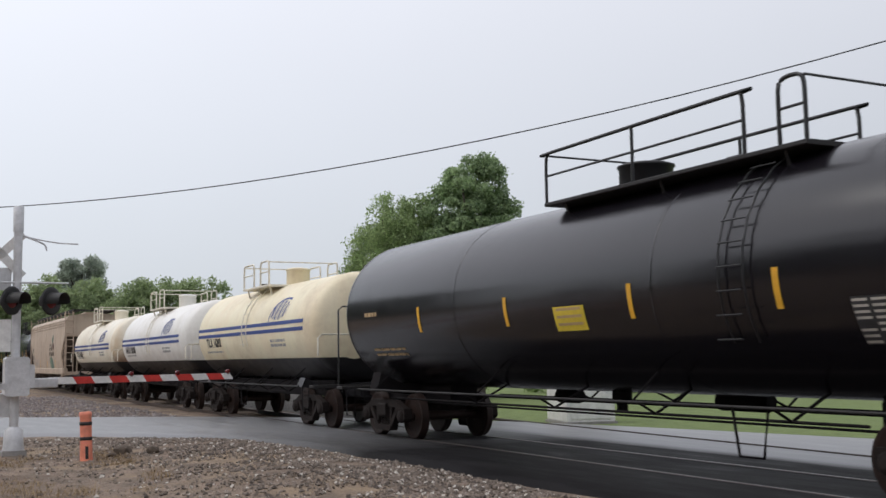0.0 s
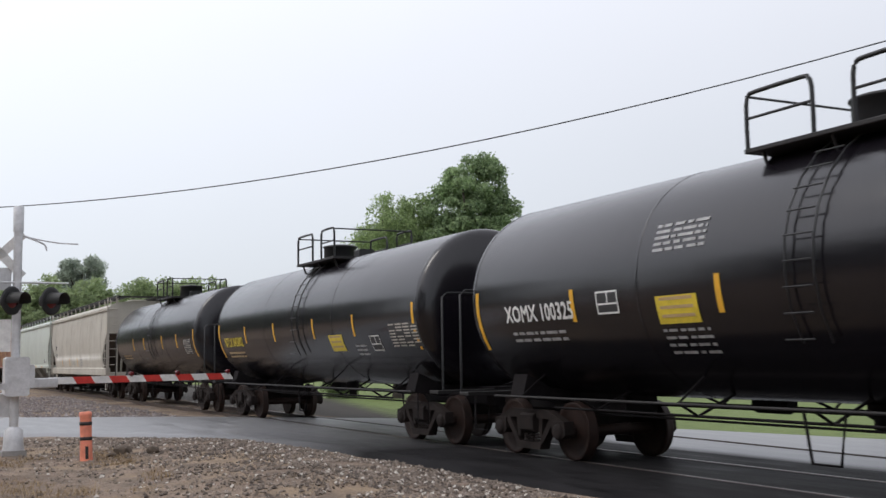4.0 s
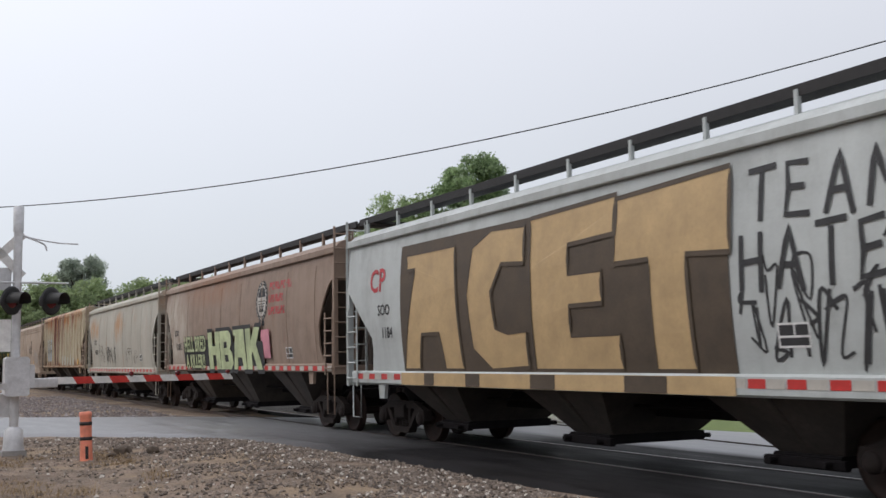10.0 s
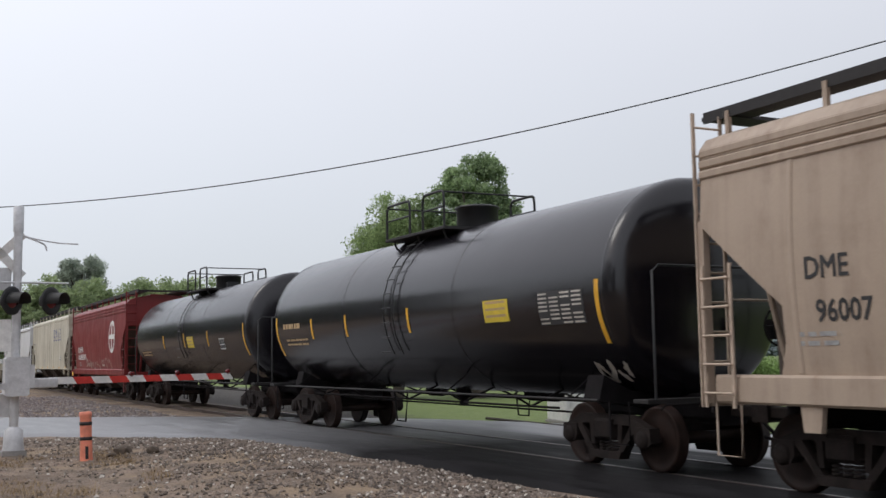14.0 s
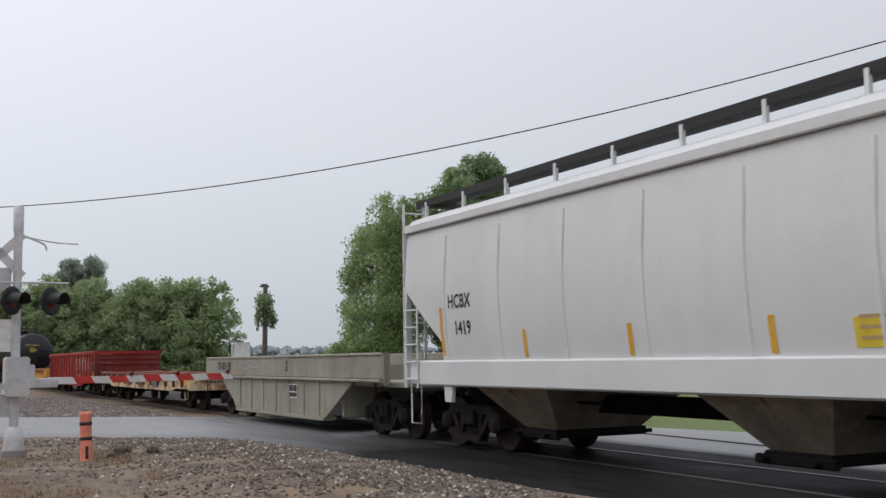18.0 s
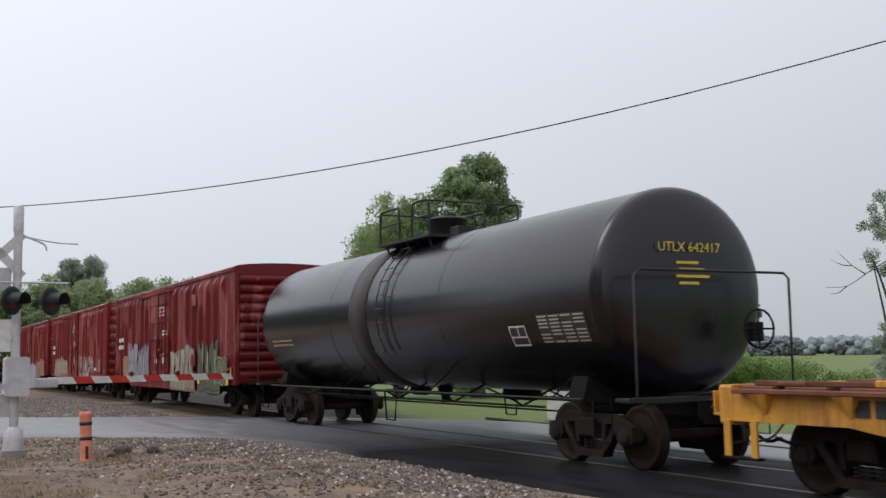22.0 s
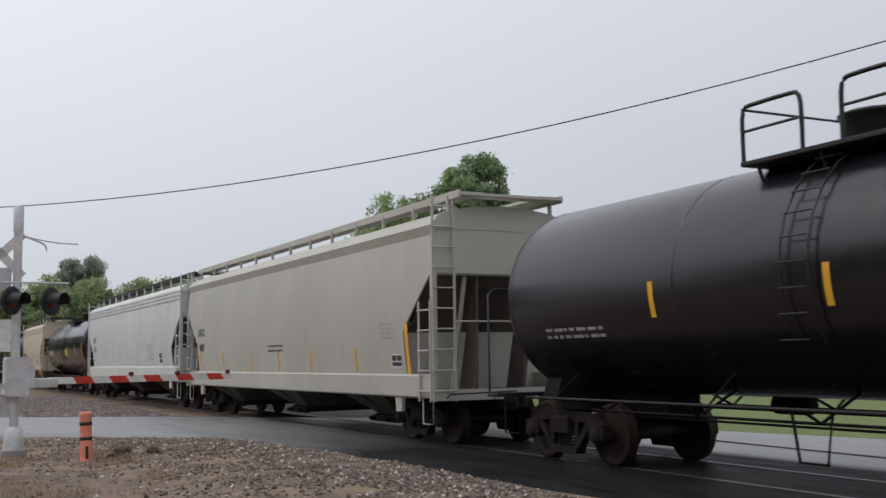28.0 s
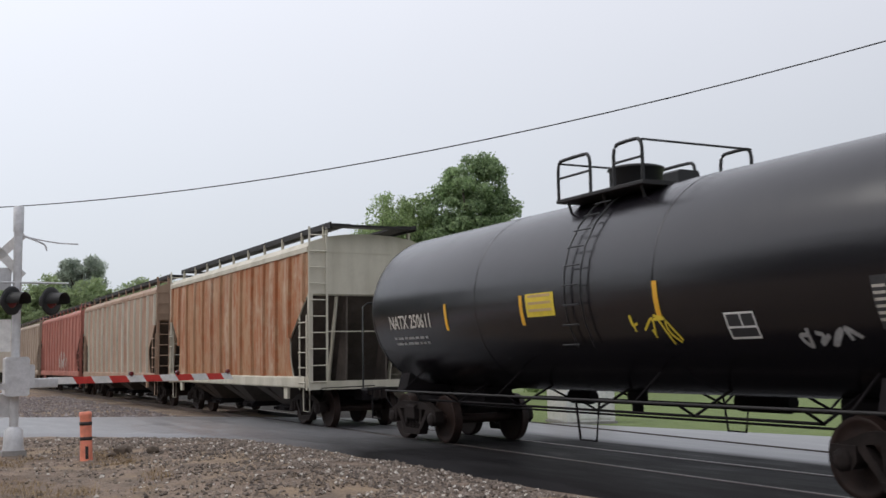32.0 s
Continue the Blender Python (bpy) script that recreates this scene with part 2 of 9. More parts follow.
def wet_asphalt():
    m, n, l, b = mat_base("wet_asphalt", 0.5)
    g = n.new("ShaderNodeNewGeometry").outputs["Position"]
    big = noise_node(n, l, g, 0.3, 4.0, 0.6, (0.6, 1.6, 1))
    mid = noise_node(n, l, g, 1.4, 5.0, 0.65, (0.4, 1.8, 1), 5.0)
    fine = noise_node(n, l, g, 60.0, 4.0, 0.7)
    col = blend(n, l, steps(n, l, mid, 0.35, 0.7), (0.15, 0.15, 0.154), (0.25, 0.25, 0.258))
    col = blend(n, l, times(n, l, steps(n, l, fine, 0.5, 0.8), 0.35), col, (0.2, 0.2, 0.21))
    # newer black asphalt round the rails, with the train's shade darkened into its colour
    sp = n.new("ShaderNodeSeparateXYZ")
    l.new(g, sp.inputs[0])
    wob = n.new("ShaderNodeMath")
    wob.operation = "MULTIPLY_ADD"
    wob.inputs[1].default_value = 2.5
    l.new(big, wob.inputs[0])
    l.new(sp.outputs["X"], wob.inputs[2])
    dark_x = steps(n, l, wob.outputs[0], -25.0, -16.5)
    dark_y = steps(n, l, sp.outputs["Y"], 12.1, 12.7, 1.0, 0.0)
    col = blend(n, l, times(n, l, times(n, l, dark_x, dark_y), 0.93), col, blend(n, l, steps(n, l, mid, 0.38, 0.68), (0.004, 0.0035, 0.0038), (0.012, 0.0105, 0.0115)))
    l.new(col, b.inputs["Base Color"])
    fresh_shaded = times(n, l, dark_x, dark_y)
    wet = n.new("ShaderNodeMath")
    wet.operation = "MULTIPLY_ADD"
    wet.inputs[1].default_value = 0.1
    l.new(fresh_shaded, wet.inputs[0])
    l.new(steps(n, l, mid, 0.3, 0.7, 0.3, 0.52), wet.inputs[2])
    l.new(wet.outputs[0], b.inputs["Roughness"])
    l.new(steps(n, l, fresh_shaded, 0.0, 1.0, 0.6, 0.012), b.inputs["Specular IOR Level"])
    add_bump(n, l, b, fine, 0.25, 0.006)
    return m


M_GROUND = ground_mat()
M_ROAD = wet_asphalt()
M_BALLAST = plain("ballast_stone", (0.24, 0.2, 0.19), 0.85, 0, 0.4, 8.0, 0.4)
M_RAIL = plain("rail_steel", (0.16, 0.13, 0.12), 0.35, 0.8, 0.3, 10.0, 0.1)
M_TIE = plain("creosoted_tie", (0.05, 0.04, 0.033), 0.9, 0, 0.4, 5.0, 0.4)


def relief(x, y):
    """Height of the natural ground: level near the crossing, falling gently away from the line."""
    d = math.hypot(x + 18, y - 9)
    h = -0.12 + 0.05 * noise.noise(Vector((x * 0.35, y * 0.35, 0))) + 0.03 * noise.noise(Vector((x * 1.3, y * 1.3, 4)))
    if y > 17:
        h -= min(1.0, (y - 17) / 40) * 0.6
    if 0 < y < 7.6 and -26 < x < -6:
        # low bank of dumped stone between the road and the shoulder
        h += 0.22 * math.exp(-((y - 5.2) / 1.9) ** 2) * max(0, min(1, (x + 26) / 5))
    return h


def build_ground():
    xs = sorted({round(-6000 + 0, 1), -3000, -1500, -800, -400, -250, -160, -120, -90, -70, 40, 60, 90, 160, 400, 1200, 3000} | {round(-60 + i * 0.8, 2) for i in range(125)})
    ys = sorted({-3000, -1200, -400, -160, -90, -60, -40, -30, -24, 40, 46, 54, 64, 80, 100, 140, 200, 300, 500, 900, 1800, 4000} | {round(-20 + i * 0.5, 2) for i in range(119)})
    vs = [(x, y, relief(x, y)) for y in ys for x in xs]
    w = len(xs)
    fs = [(j * w + i, j * w + i + 1, (j + 1) * w + i + 1, (j + 1) * w + i) for j in range(len(ys) - 1) for i in range(w - 1)]
    g = G().add(vs, fs, True)
    ob = part("ground", g, M_GROUND, None)
    tagged(ob, "bare earth and gravel shoulder turning to green grass and farm fields", "ground", kind="structure")


build_ground()

ROAD_FAR = smooth_line([(-80, -34), (-52, -9), (-38, 3.6), (-34.1, 7.6), (-30, 11.2), (-25.2, 14.7), (-15.4, 17.6), (0, 20.4), (40, 26)])
ROAD_NEAR = smooth_line([(-62, -36), (-40, -9), (-27.8, 2.7), (-24.7, 5.5), (-20.7, 6.75), (-14.3, 7.35), (-9.5, 6.9), (6, 7.2), (40, 12)])


def build_road():
    vs, fs = [], []
    a, b = ROAD_FAR, ROAD_NEAR
    k, c = len(a), 14
    for i in range(k):
        for j in range(c + 1):
            t = j / c
            x, y = a[i][0] * (1 - t) + b[i][0] * t, a[i][1] * (1 - t) + b[i][1] * t
            drop = 0.10 * max(0, min(1, (abs(y - TRACK_Y) - 2.5) / 6)) if j not in (0, c) else 0.1
            e = -0.22 if j in (0, c) else 0.0
            vs.append((x, y, -0.006 - 0.04 * min(1, max(0, (abs(y - TRACK_Y) - 2) / 5)) + e))
    for i in range(k - 1):
        for j in range(c):
            p = i * (c + 1) + j
            fs.append((p, p + 1, p + c + 2, p + c + 1))
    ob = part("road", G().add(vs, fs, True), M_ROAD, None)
    tagged(ob, "worn wet grey asphalt road crossing the tracks at a skew", "road", kind="structure")


build_road()


def rail_profile(y):
    return [(y - 0.07, -0.17), (y + 0.07, -0.17), (y + 0.07, -0.155), (y + 0.012, -0.13), (y + 0.012, -0.05), (y + 0.036, -0.035), (y + 0.036, -0.004), (y + 0.028, 0.002),
            (y - 0.028, 0.002), (y - 0.036, -0.004), (y - 0.036, -0.035), (y - 0.012, -0.05), (y - 0.012, -0.13), (y - 0.07, -0.155)]


def build_track():
    t = thing("railway_track", "single railway track of worn steel rails set flush in the crossing", "railway track", kind="structure")
    for y in (TRACK_Y - 0.755, TRACK_Y + 0.755):
        part("rail", G().prism(rail_profile(y), -900, 120), M_RAIL, t)
    tie = G().box(-0.115, 0.115, TRACK_Y - 1.3, TRACK_Y + 1.3, -0.3, -0.17, 0.015).mesh("tie")
    for i in range(150):
        part("tie", tie, M_TIE, t, m=pose(-36 - i * 0.5, 0, 0))
    g = G()
    pr = [(TRACK_Y - 3.6, -0.55), (TRACK_Y + 3.6, -0.55), (TRACK_Y + 1.8, -0.19), (TRACK_Y - 1.8, -0.19)]
    g.prism(pr, -900, -35.0)
    b = part("ballast", g, M_BALLAST, t)
    b = G()
    for y in (TRACK_Y - 0.665, TRACK_Y + 0.665):
        b.prism([(y - 0.02, -0.1), (y + 0.02, -0.1), (y + 0.02, -0.001), (y - 0.02, -0.001)], -35, 40)
    part("flange_rubber", b, plain("black_rubber", (0.02, 0.02, 0.02), 0.7), t)
    # joint of the crossing surface beyond the line
    part("surface_joint", G().tube([(-26.0, 14.7, -0.035), (-11.7, 13.7, -0.03), (10, 12.2, -0.03)], 0.04, 6), M_TIE, t)


build_track()


def stones(name, n, place, smin, smax, material, label, seed):
    rnd = np.random.RandomState(seed)
    V, F = [], []
    base = np.array([(1, 0, 0), (-1, 0, 0), (0, 1, 0), (0, -1, 0), (0, 0, 1), (0, 0, -1)], float)
    tri = [(0, 2, 4), (2, 1, 4), (1, 3, 4), (3, 0, 4), (2, 0, 5), (1, 2, 5), (3, 1, 5), (0, 3, 5)]
    for i in range(n):
        x, y, z = place(rnd)
        s = smin + (smax - smin) * rnd.rand() ** 3
        q = base * (s * (0.55 + 0.7 * rnd.rand(6, 1))) * np.array([1, 1, 0.75])
        a = rnd.rand() * 6.28
        c, sn = math.cos(a), math.sin(a)
        tilt = rnd.randn() * 0.4
        q = q @ np.array([[c, sn, 0], [-sn, c, 0], [0, 0, 1]]) @ np.array([[1, 0, 0], [0, math.cos(tilt), math.sin(tilt)], [0, -math.sin(tilt), math.cos(tilt)]])
        o = len(V)
        V += [(x + p[0], y + p[1], z + p[2] + s * 0.2) for p in q]
        F += [(o + a0, o + b0, o + c0) for a0, b0, c0 in tri]
    ob = part(name, G().add(V, F), material, None)
    tagged(ob, label, "gravel", kind="stuff")


def stone_mat(name, dark, lite, hot):
    m, n, l, b = mat_base(name, 0.8)
    g = n.new("ShaderNodeNewGeometry")
    tc = g.outputs["Position"]
    fine = noise_node(n, l, tc, 40.0, 3.0)
    r = g.outputs["Random Per Island"]
    col = blend(n, l, r, dark, lite)
    col = blend(n, l, steps(n, l, r, 0.9, 0.94), col, hot)
    col = blend(n, l, times(n, l, fine, 0.5), col, dark)
    l.new(col, b.inputs["Base Color"])
    return m


def near_edge(x):
    pts = ROAD_NEAR
    for (x0, y0), (x1, y1) in zip(pts, pts[1:]):
        if x0 <= x <= x1:
            return y0 + (y1 - y0) * (x - x0) / (x1 - x0)
    return pts[-1][1]


def verge_spot(rnd):
    while True:
        x = -62 + 29 * rnd.rand()
        y = TRACK_Y - 2.0 - 4.5 * rnd.rand()
        if x < -34.2 - 0.9 * (7.6 - y):
            return x, y, relief(x, y) + 0.005


def shoulder_spot(rnd):
    while True:
        x = -27 + 20 * rnd.rand()
        y = near_edge(x) + 0.25 - abs(rnd.randn()) * 2.4
        keep = 1.0 if x > -19 else 0.25 + 0.75 * max(0, (x + 27) / 8)
        if y > -1.5 and rnd.rand() < keep and noise.noise(Vector((x * 0.8, y * 0.8, 2))) > -0.42:
            return x, y, relief(x, y)


stones("shoulder_gravel", 27000, shoulder_spot, 0.009, 0.047, stone_mat("shoulder_stone", (0.075, 0.058, 0.047), (0.37, 0.3, 0.245), (0.72, 0.67, 0.6)), "loose crushed grey and pinkish stone on the shoulder", 3)


def ballast_spot(rnd):
    x = -35 - 50 * rnd.rand() ** 1.4
    y = TRACK_Y + (rnd.rand() - 0.5) * 7.4
    d = abs(y - TRACK_Y)
    z = -0.19 if d < 1.8 else -0.19 - (d - 1.8) * 0.2
    return x, y, z


stones("ballast_gravel", 9000, ballast_spot, 0.02, 0.055, stone_mat("ballast_pieces", (0.1, 0.083, 0.08), (0.28, 0.24, 0.23), (0.42, 0.38, 0.37)), "coarse grey-brown track ballast beside the rails", 5)


stones("verge_gravel", 6500, verge_spot, 0.025, 0.075, stone_mat("verge_stone", (0.14, 0.12, 0.115), (0.36, 0.31, 0.3), (0.5, 0.46, 0.45)), "coarse grey stone covering the verge beside the ballast", 6)


def dry_grass():
    """Short bleached blades in loose tufts on the bare shoulder."""
    rnd = np.random.RandomState(23)
    V, F = [], []
    while len(F) < 9000:
        tx, ty = -21.5 + 10 * rnd.rand(), 0.6 + 3.2 * rnd.rand()
        if noise.noise(Vector((tx * 0.55, ty * 0.9, 7))) < 0.02:
            continue
        for k in range(14):
            x, y = tx + 0.09 * rnd.randn(), ty + 0.09 * rnd.randn()
            z, a, ln = relief(x, y) - 0.01, rnd.rand() * 6.283, 0.03 + 0.07 * rnd.rand()
            dx, dy = math.cos(a), math.sin(a)
            o = len(V)
            V += [(x - dy * 0.004, y + dx * 0.004, z), (x + dy * 0.004, y - dx * 0.004, z), (x + dx * ln * 0.8, y + dy * ln * 0.8, z + ln)]
            F.append((o, o + 1, o + 2))
    m, n, l, b = mat_base("dry_grass", 0.8)
    g = n.new("ShaderNodeNewGeometry")
    l.new(blend(n, l, g.outputs["Random Per Island"], (0.16, 0.1, 0.05), (0.4, 0.29, 0.15)), b.inputs["Base Color"])
    tagged(part("dry_grass", G().add(V, F), m, None), "thin bleached dry grass on the bare shoulder", "grass", kind="stuff")


dry_grass()


# ---- rolling stock: shared materials ----
M_STEEL = plain("grimy_truck_steel", (0.022, 0.0165, 0.015), 0.75, 0.0, 0.5, 5.0, 0.3, 0.18)
M_RUSTY = plain("rusty_wheel_steel", (0.026, 0.014, 0.011), 0.6, 0.0, 0.5, 6.0, 0.25, 0.25)
M_UNDER = plain("dirty_underframe", (0.014, 0.012, 0.013), 0.85, 0.0, 0.4, 4.0, 0.2, 0.15)
M_BAYS = plain("dusty_hopper_bay", (0.055, 0.045, 0.039), 0.85, 0.0, 0.45, 1.5, 0.2)
# slope sheet colour holds grime and the painted-in shade of the end recess
M_SLOPE = plain("grimy_shaded_slope_sheet", (0.1, 0.08, 0.068), 0.85, 0.0, 0.4, 1.5, 0.2)
M_GRATE = plain("galvanised_grating", (0.03, 0.028, 0.028), 0.6, 0.4, 0.3, 9.0, 0.3)
M_BLACKRAIL = plain("black_handrail", (0.008, 0.008, 0.009), 0.45, 0.0, 0.3, 6.0, 0.0)
M_WHITE = plain("stencil_white", (0.72, 0.72, 0.7), 0.6, 0, 0.18, 9.0, 0.0)
M_GREYLET = plain("stencil_grey", (0.36, 0.36, 0.36), 0.7, 0, 0.3, 9.0, 0.0)
M_BLACK = plain("stencil_black", (0.035, 0.035, 0.037), 0.65, 0, 0.3, 9.0, 0.0)
M_YELLOW = plain("reflector_yellow", (0.75, 0.4, 0.03), 0.5, 0, 0.15, 5.0, 0.0)
M_LEMON = plain("placard_yellow", (0.72, 0.55, 0.05), 0.5, 0, 0.15, 5.0, 0.0)
M_RED = plain("reflector_red", (0.55, 0.04, 0.035), 0.4, 0, 0.2, 6.0, 0.0)
M_BLUE = plain("stripe_blue", (0.03, 0.065, 0.25), 0.5, 0, 0.2, 5.0, 0.0)
M_CRIMSON = plain("faded_crimson", (0.5, 0.06, 0.07), 0.6, 0, 0.3, 5.0, 0.0)
M_TEAL = plain("faded_green", (0.035, 0.13, 0.1), 0.65, 0, 0.4, 3.0, 0.0)
M_MAROON = plain("faded_maroon", (0.075, 0.02, 0.017), 0.65, 0, 0.35, 3.0, 0.0)
M_TAN = plain("graffiti_tan", (0.5, 0.35, 0.18), 0.6, 0, 0.15, 2.0, 0.0)
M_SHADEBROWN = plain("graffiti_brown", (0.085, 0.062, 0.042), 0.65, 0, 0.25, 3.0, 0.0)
M_LIME = plain("graffiti_lime", (0.47, 0.53, 0.3), 0.6, 0, 0.3, 1.6, 0.0)
M_OLIVE = plain("graffiti_olive", (0.085, 0.1, 0.045), 0.6, 0, 0.3, 2.0, 0.0)
M_PALE = plain("graffiti_pale", (0.5, 0.47, 0.42), 0.6, 0, 0.3, 2.0, 0.0)
M_PANEL = plain("fresh_grey_patch", (0.36, 0.42, 0.47), 0.55, 0, 0.12, 3.0, 0.0)
M_PINK = plain("graffiti_pink", (0.6, 0.25, 0.3), 0.6, 0, 0.2, 2.0, 0.0)

CACHE = {}


def cached(key, make):
    if key not in CACHE:
        CACHE[key] = make()
    return CACHE[key]


# ---- trucks, couplers ----
WHEEL_R = 0.457


def wheelset_mesh():
    g = G()
    g.lathe([(-1.05, 0.07), (-0.8, 0.09), (0.8, 0.09), (1.05, 0.07)], "y", 12)
    for s in (-1, 1):
        pr = [(-0.80, 0.10), (-0.815, 0.16), (-0.775, 0.30), (-0.79, 0.40), (-0.815, 0.452), (-0.80, WHEEL_R), (-0.70, WHEEL_R + 0.004), (-0.675, WHEEL_R + 0.027), (-0.66, WHEEL_R + 0.02), (-0.665, 0.40), (-0.70, 0.3), (-0.68, 0.12)]
        g.lathe([(a * -s, r) for a, r in (pr if s < 0 else pr)], "y", 28)
    for s in (-1, 1):
        for k in range(3):
            a = k * 2.094
            g.box(math.sin(a) * 0.06 - 0.012, math.sin(a) * 0.06 + 0.012, s * 1.05 - 0.012, s * 1.05 + 0.012, math.cos(a) * 0.06 - 0.012, math.cos(a) * 0.06 + 0.012)
    return g.mesh("wheelset")


def sideframe_mesh(s):
    """Cast side frame with its two windows, pedestals and spring seat, on side s."""
    y0, y1 = (s * 1.0 - 0.07, s * 1.0 + 0.07)
    g = G()
    g.plate([(-0.98, 0.62), (-0.55, 0.78), (0.55, 0.78), (0.98, 0.62), (0.98, 0.50), (0.55, 0.64), (-0.55, 0.64), (-0.98, 0.50)], y0, y1)
    for q in (-1, 1):
        g.plate([(q * 0.62, 0.66), (q * 0.74, 0.62), (q * 0.36, 0.2), (q * 0.24, 0.2)], y0, y1)
        g.plate([(q * 0.3, 0.68), (q * 0.4, 0.68), (q * 0.36, 0.34), (q * 0.28, 0.34)], y0 + 0.01, y1 - 0.01)
        g.plate([(q * 0.70, 0.62), (q * 1.05, 0.62), (q * 1.08, 0.42), (q * 1.0, 0.36), (q * 0.76, 0.36), (q * 0.70, 0.44)], y0 - 0.02, y1 + 0.02)
    g.plate([(-0.40, 0.26), (0.40, 0.26), (0.34, 0.15), (-0.34, 0.15)], y0 - 0.02, y1 + 0.02)
    return g.mesh("side_frame")


def spring_mesh(s):
    g = G()
    for dx in (-0.15, 0.0, 0.15):
        for k in range(5):
            g.lathe([(0.27 + k * 0.045, 0.06), (0.285 + k * 0.045, 0.07), (0.30 + k * 0.045, 0.06)], "z", 10, (dx, s * 0.99, 0))
    return g.mesh("spring_nest")


def bearing_mesh(s):
    g = G()
    g.lathe([(s * 1.04, 0.13), (s * 1.10, 0.13), (s * 1.13, 0.10), (s * 1.14, 0.05)] if s > 0 else [(-1.14, 0.05), (-1.13, 0.10), (-1.10, 0.13), (-1.04, 0.13)], "y", 14)
    return g.mesh("bearing_cap")


AXLES = []


def truck(parent, x):
    t = part("truck", cached("bolster", lambda: G().box(-0.2, 0.2, -1.12, 1.12, 0.42, 0.72, 0.04).box(-0.62, -0.55, -0.85, 0.85, 0.38, 0.5).box(0.55, 0.62, -0.85, 0.85, 0.38, 0.5).lathe([(0.7, 0.2), (0.86, 0.2)], "z", 14).mesh("truck")), M_STEEL, parent, m=pose(x, 0, 0))
    for s in (-1, 1):
        part("side_frame", cached(("sf", s), lambda: sideframe_mesh(s)), M_STEEL, t)
        part("spring_nest", cached(("sp", s), lambda: spring_mesh(s)), M_STEEL, t)
        for q in (-1, 1):
            part("bearing_cap", cached(("bc", s), lambda: bearing_mesh(s)), M_STEEL, t, m=pose(q * 0.89, 0, WHEEL_R))
    for q in (-1, 1):
        w = part("wheelset", cached("ws", wheelset_mesh), M_RUSTY, t, m=pose(q * 0.89, 0, WHEEL_R))
        AXLES.append((w, q * 0.89))
    return t


def coupler(parent, x, s, z=0.85):
    """Coupler and draft gear at x, pointing the way s."""
    g = G().box(min(x - s * 0.5, x), max(x - s * 0.5, x), -0.22, 0.22, z - 0.2, z + 0.2, 0.03)
    part("draft_sill", g, M_UNDER, parent)
    c = G().box(min(x, x + s * 0.5), max(x, x + s * 0.5), -0.07, 0.07, z - 0.08, z + 0.08, 0.02)
    kn = [(x + s * 0.45, 0.14), (x + s * 0.62, 0.15), (x + s * 0.74, 0.08), (x + s * 0.72, -0.02), (x + s * 0.62, -0.05), (x + s * 0.6, -0.15), (x + s * 0.45, -0.12)]
    v = [(a, b, z - 0.13) for a, b in kn] + [(a, b, z + 0.13) for a, b in kn]
    k = len(kn)
    c.add(v, [(i, (i + 1) % k, k + (i + 1) % k, k + i) for i in range(k)] + [tuple(range(k)), tuple(range(k, 2 * k))])
    part("coupler", c, M_STEEL, parent)
    lv = G().tube([(x + s * 0.1, -1.35, z + 0.05), (x + s * 0.15, -1.3, z + 0.12), (x + s * 0.3, -0.5, z + 0.14), (x + s * 0.5, -0.1, z + 0.16)], 0.014)
    part("uncoupling_lever", lv, M_UNDER, parent)
    h = [(x + s * 0.1, 0.35, z - 0.1), (x + s * 0.35, 0.36, z - 0.3), (x + s * 0.65, 0.34, z - 0.42), (x + s * 0.95, 0.3, z - 0.36)]
    part("air_hose", G().tube(smooth_line(h, 3), 0.025), M_UNDER, parent)


# ---- lettering and flat marks laid on a curved side ----
def text_mesh(s, size):
    def make():
        cu = bpy.data.curves.new("lettering", "FONT")
        cu.body, cu.size, cu.resolution_u = s, 1.0, 2
        ob = bpy.data.objects.new("lettering", cu)
        scene.collection.objects.link(ob)
        bpy.context.view_layer.update()
        dg = bpy.context.evaluated_depsgraph_get()
        me = bpy.data.meshes.new_from_object(ob.evaluated_get(dg))
        vs = [tuple(v.co) for v in me.vertices]
        fs = [tuple(p.vertices) for p in me.polygons]
        bpy.data.objects.remove(ob)
        bpy.data.meshes.remove(me)
        return vs, fs
    vs, fs = cached(("txt", s), make)
    return [(x * size, y * size) for x, y, z in vs], fs


def lay(pts, fs, x, z, surf, flip=False):
    """Flat points (a, b) laid with their origin at x, z on the near side; surf(x, z) gives y there."""
    vs = []
    for a, b in pts:
        vs.append((x + a, surf(x + a, z + b) - 0.006, z + b))
    return G().add(vs, fs)


def words(parent, s, x, z, size, surf, material, name="lettering", squeeze=1.0, bold=0.0):
    pts, fs = text_mesh(s, size)
    g = lay([(a * squeeze, b) for a, b in pts], fs, x, z, surf)
    if bold:
        for dx, dz in ((bold, 0), (0, bold), (bold, bold)):
            g2 = lay([(a * squeeze + dx, b + dz) for a, b in pts], fs, x, z, surf)
            g.add([(p[0], p[1] - 0.0006 * (1 + (dz > 0)), p[2]) for p in g2.v], g2.f)
    return part(name, g, material, parent)


def patch(g, x0, x1, z0, z1, surf, lift=0.005, n=6, slant=0.0):
    vs, fs = [], []
    for i in range(n + 1):
        z = z0 + (z1 - z0) * i / n
        for x in (x0, x1):
            xx = x + slant * (z - z0)
            vs.append((xx, surf(xx, z) - lift, z))
    for i in range(n):
        fs.append((2 * i, 2 * i + 1, 2 * i + 3, 2 * i + 2))
    return g.add(vs, fs)


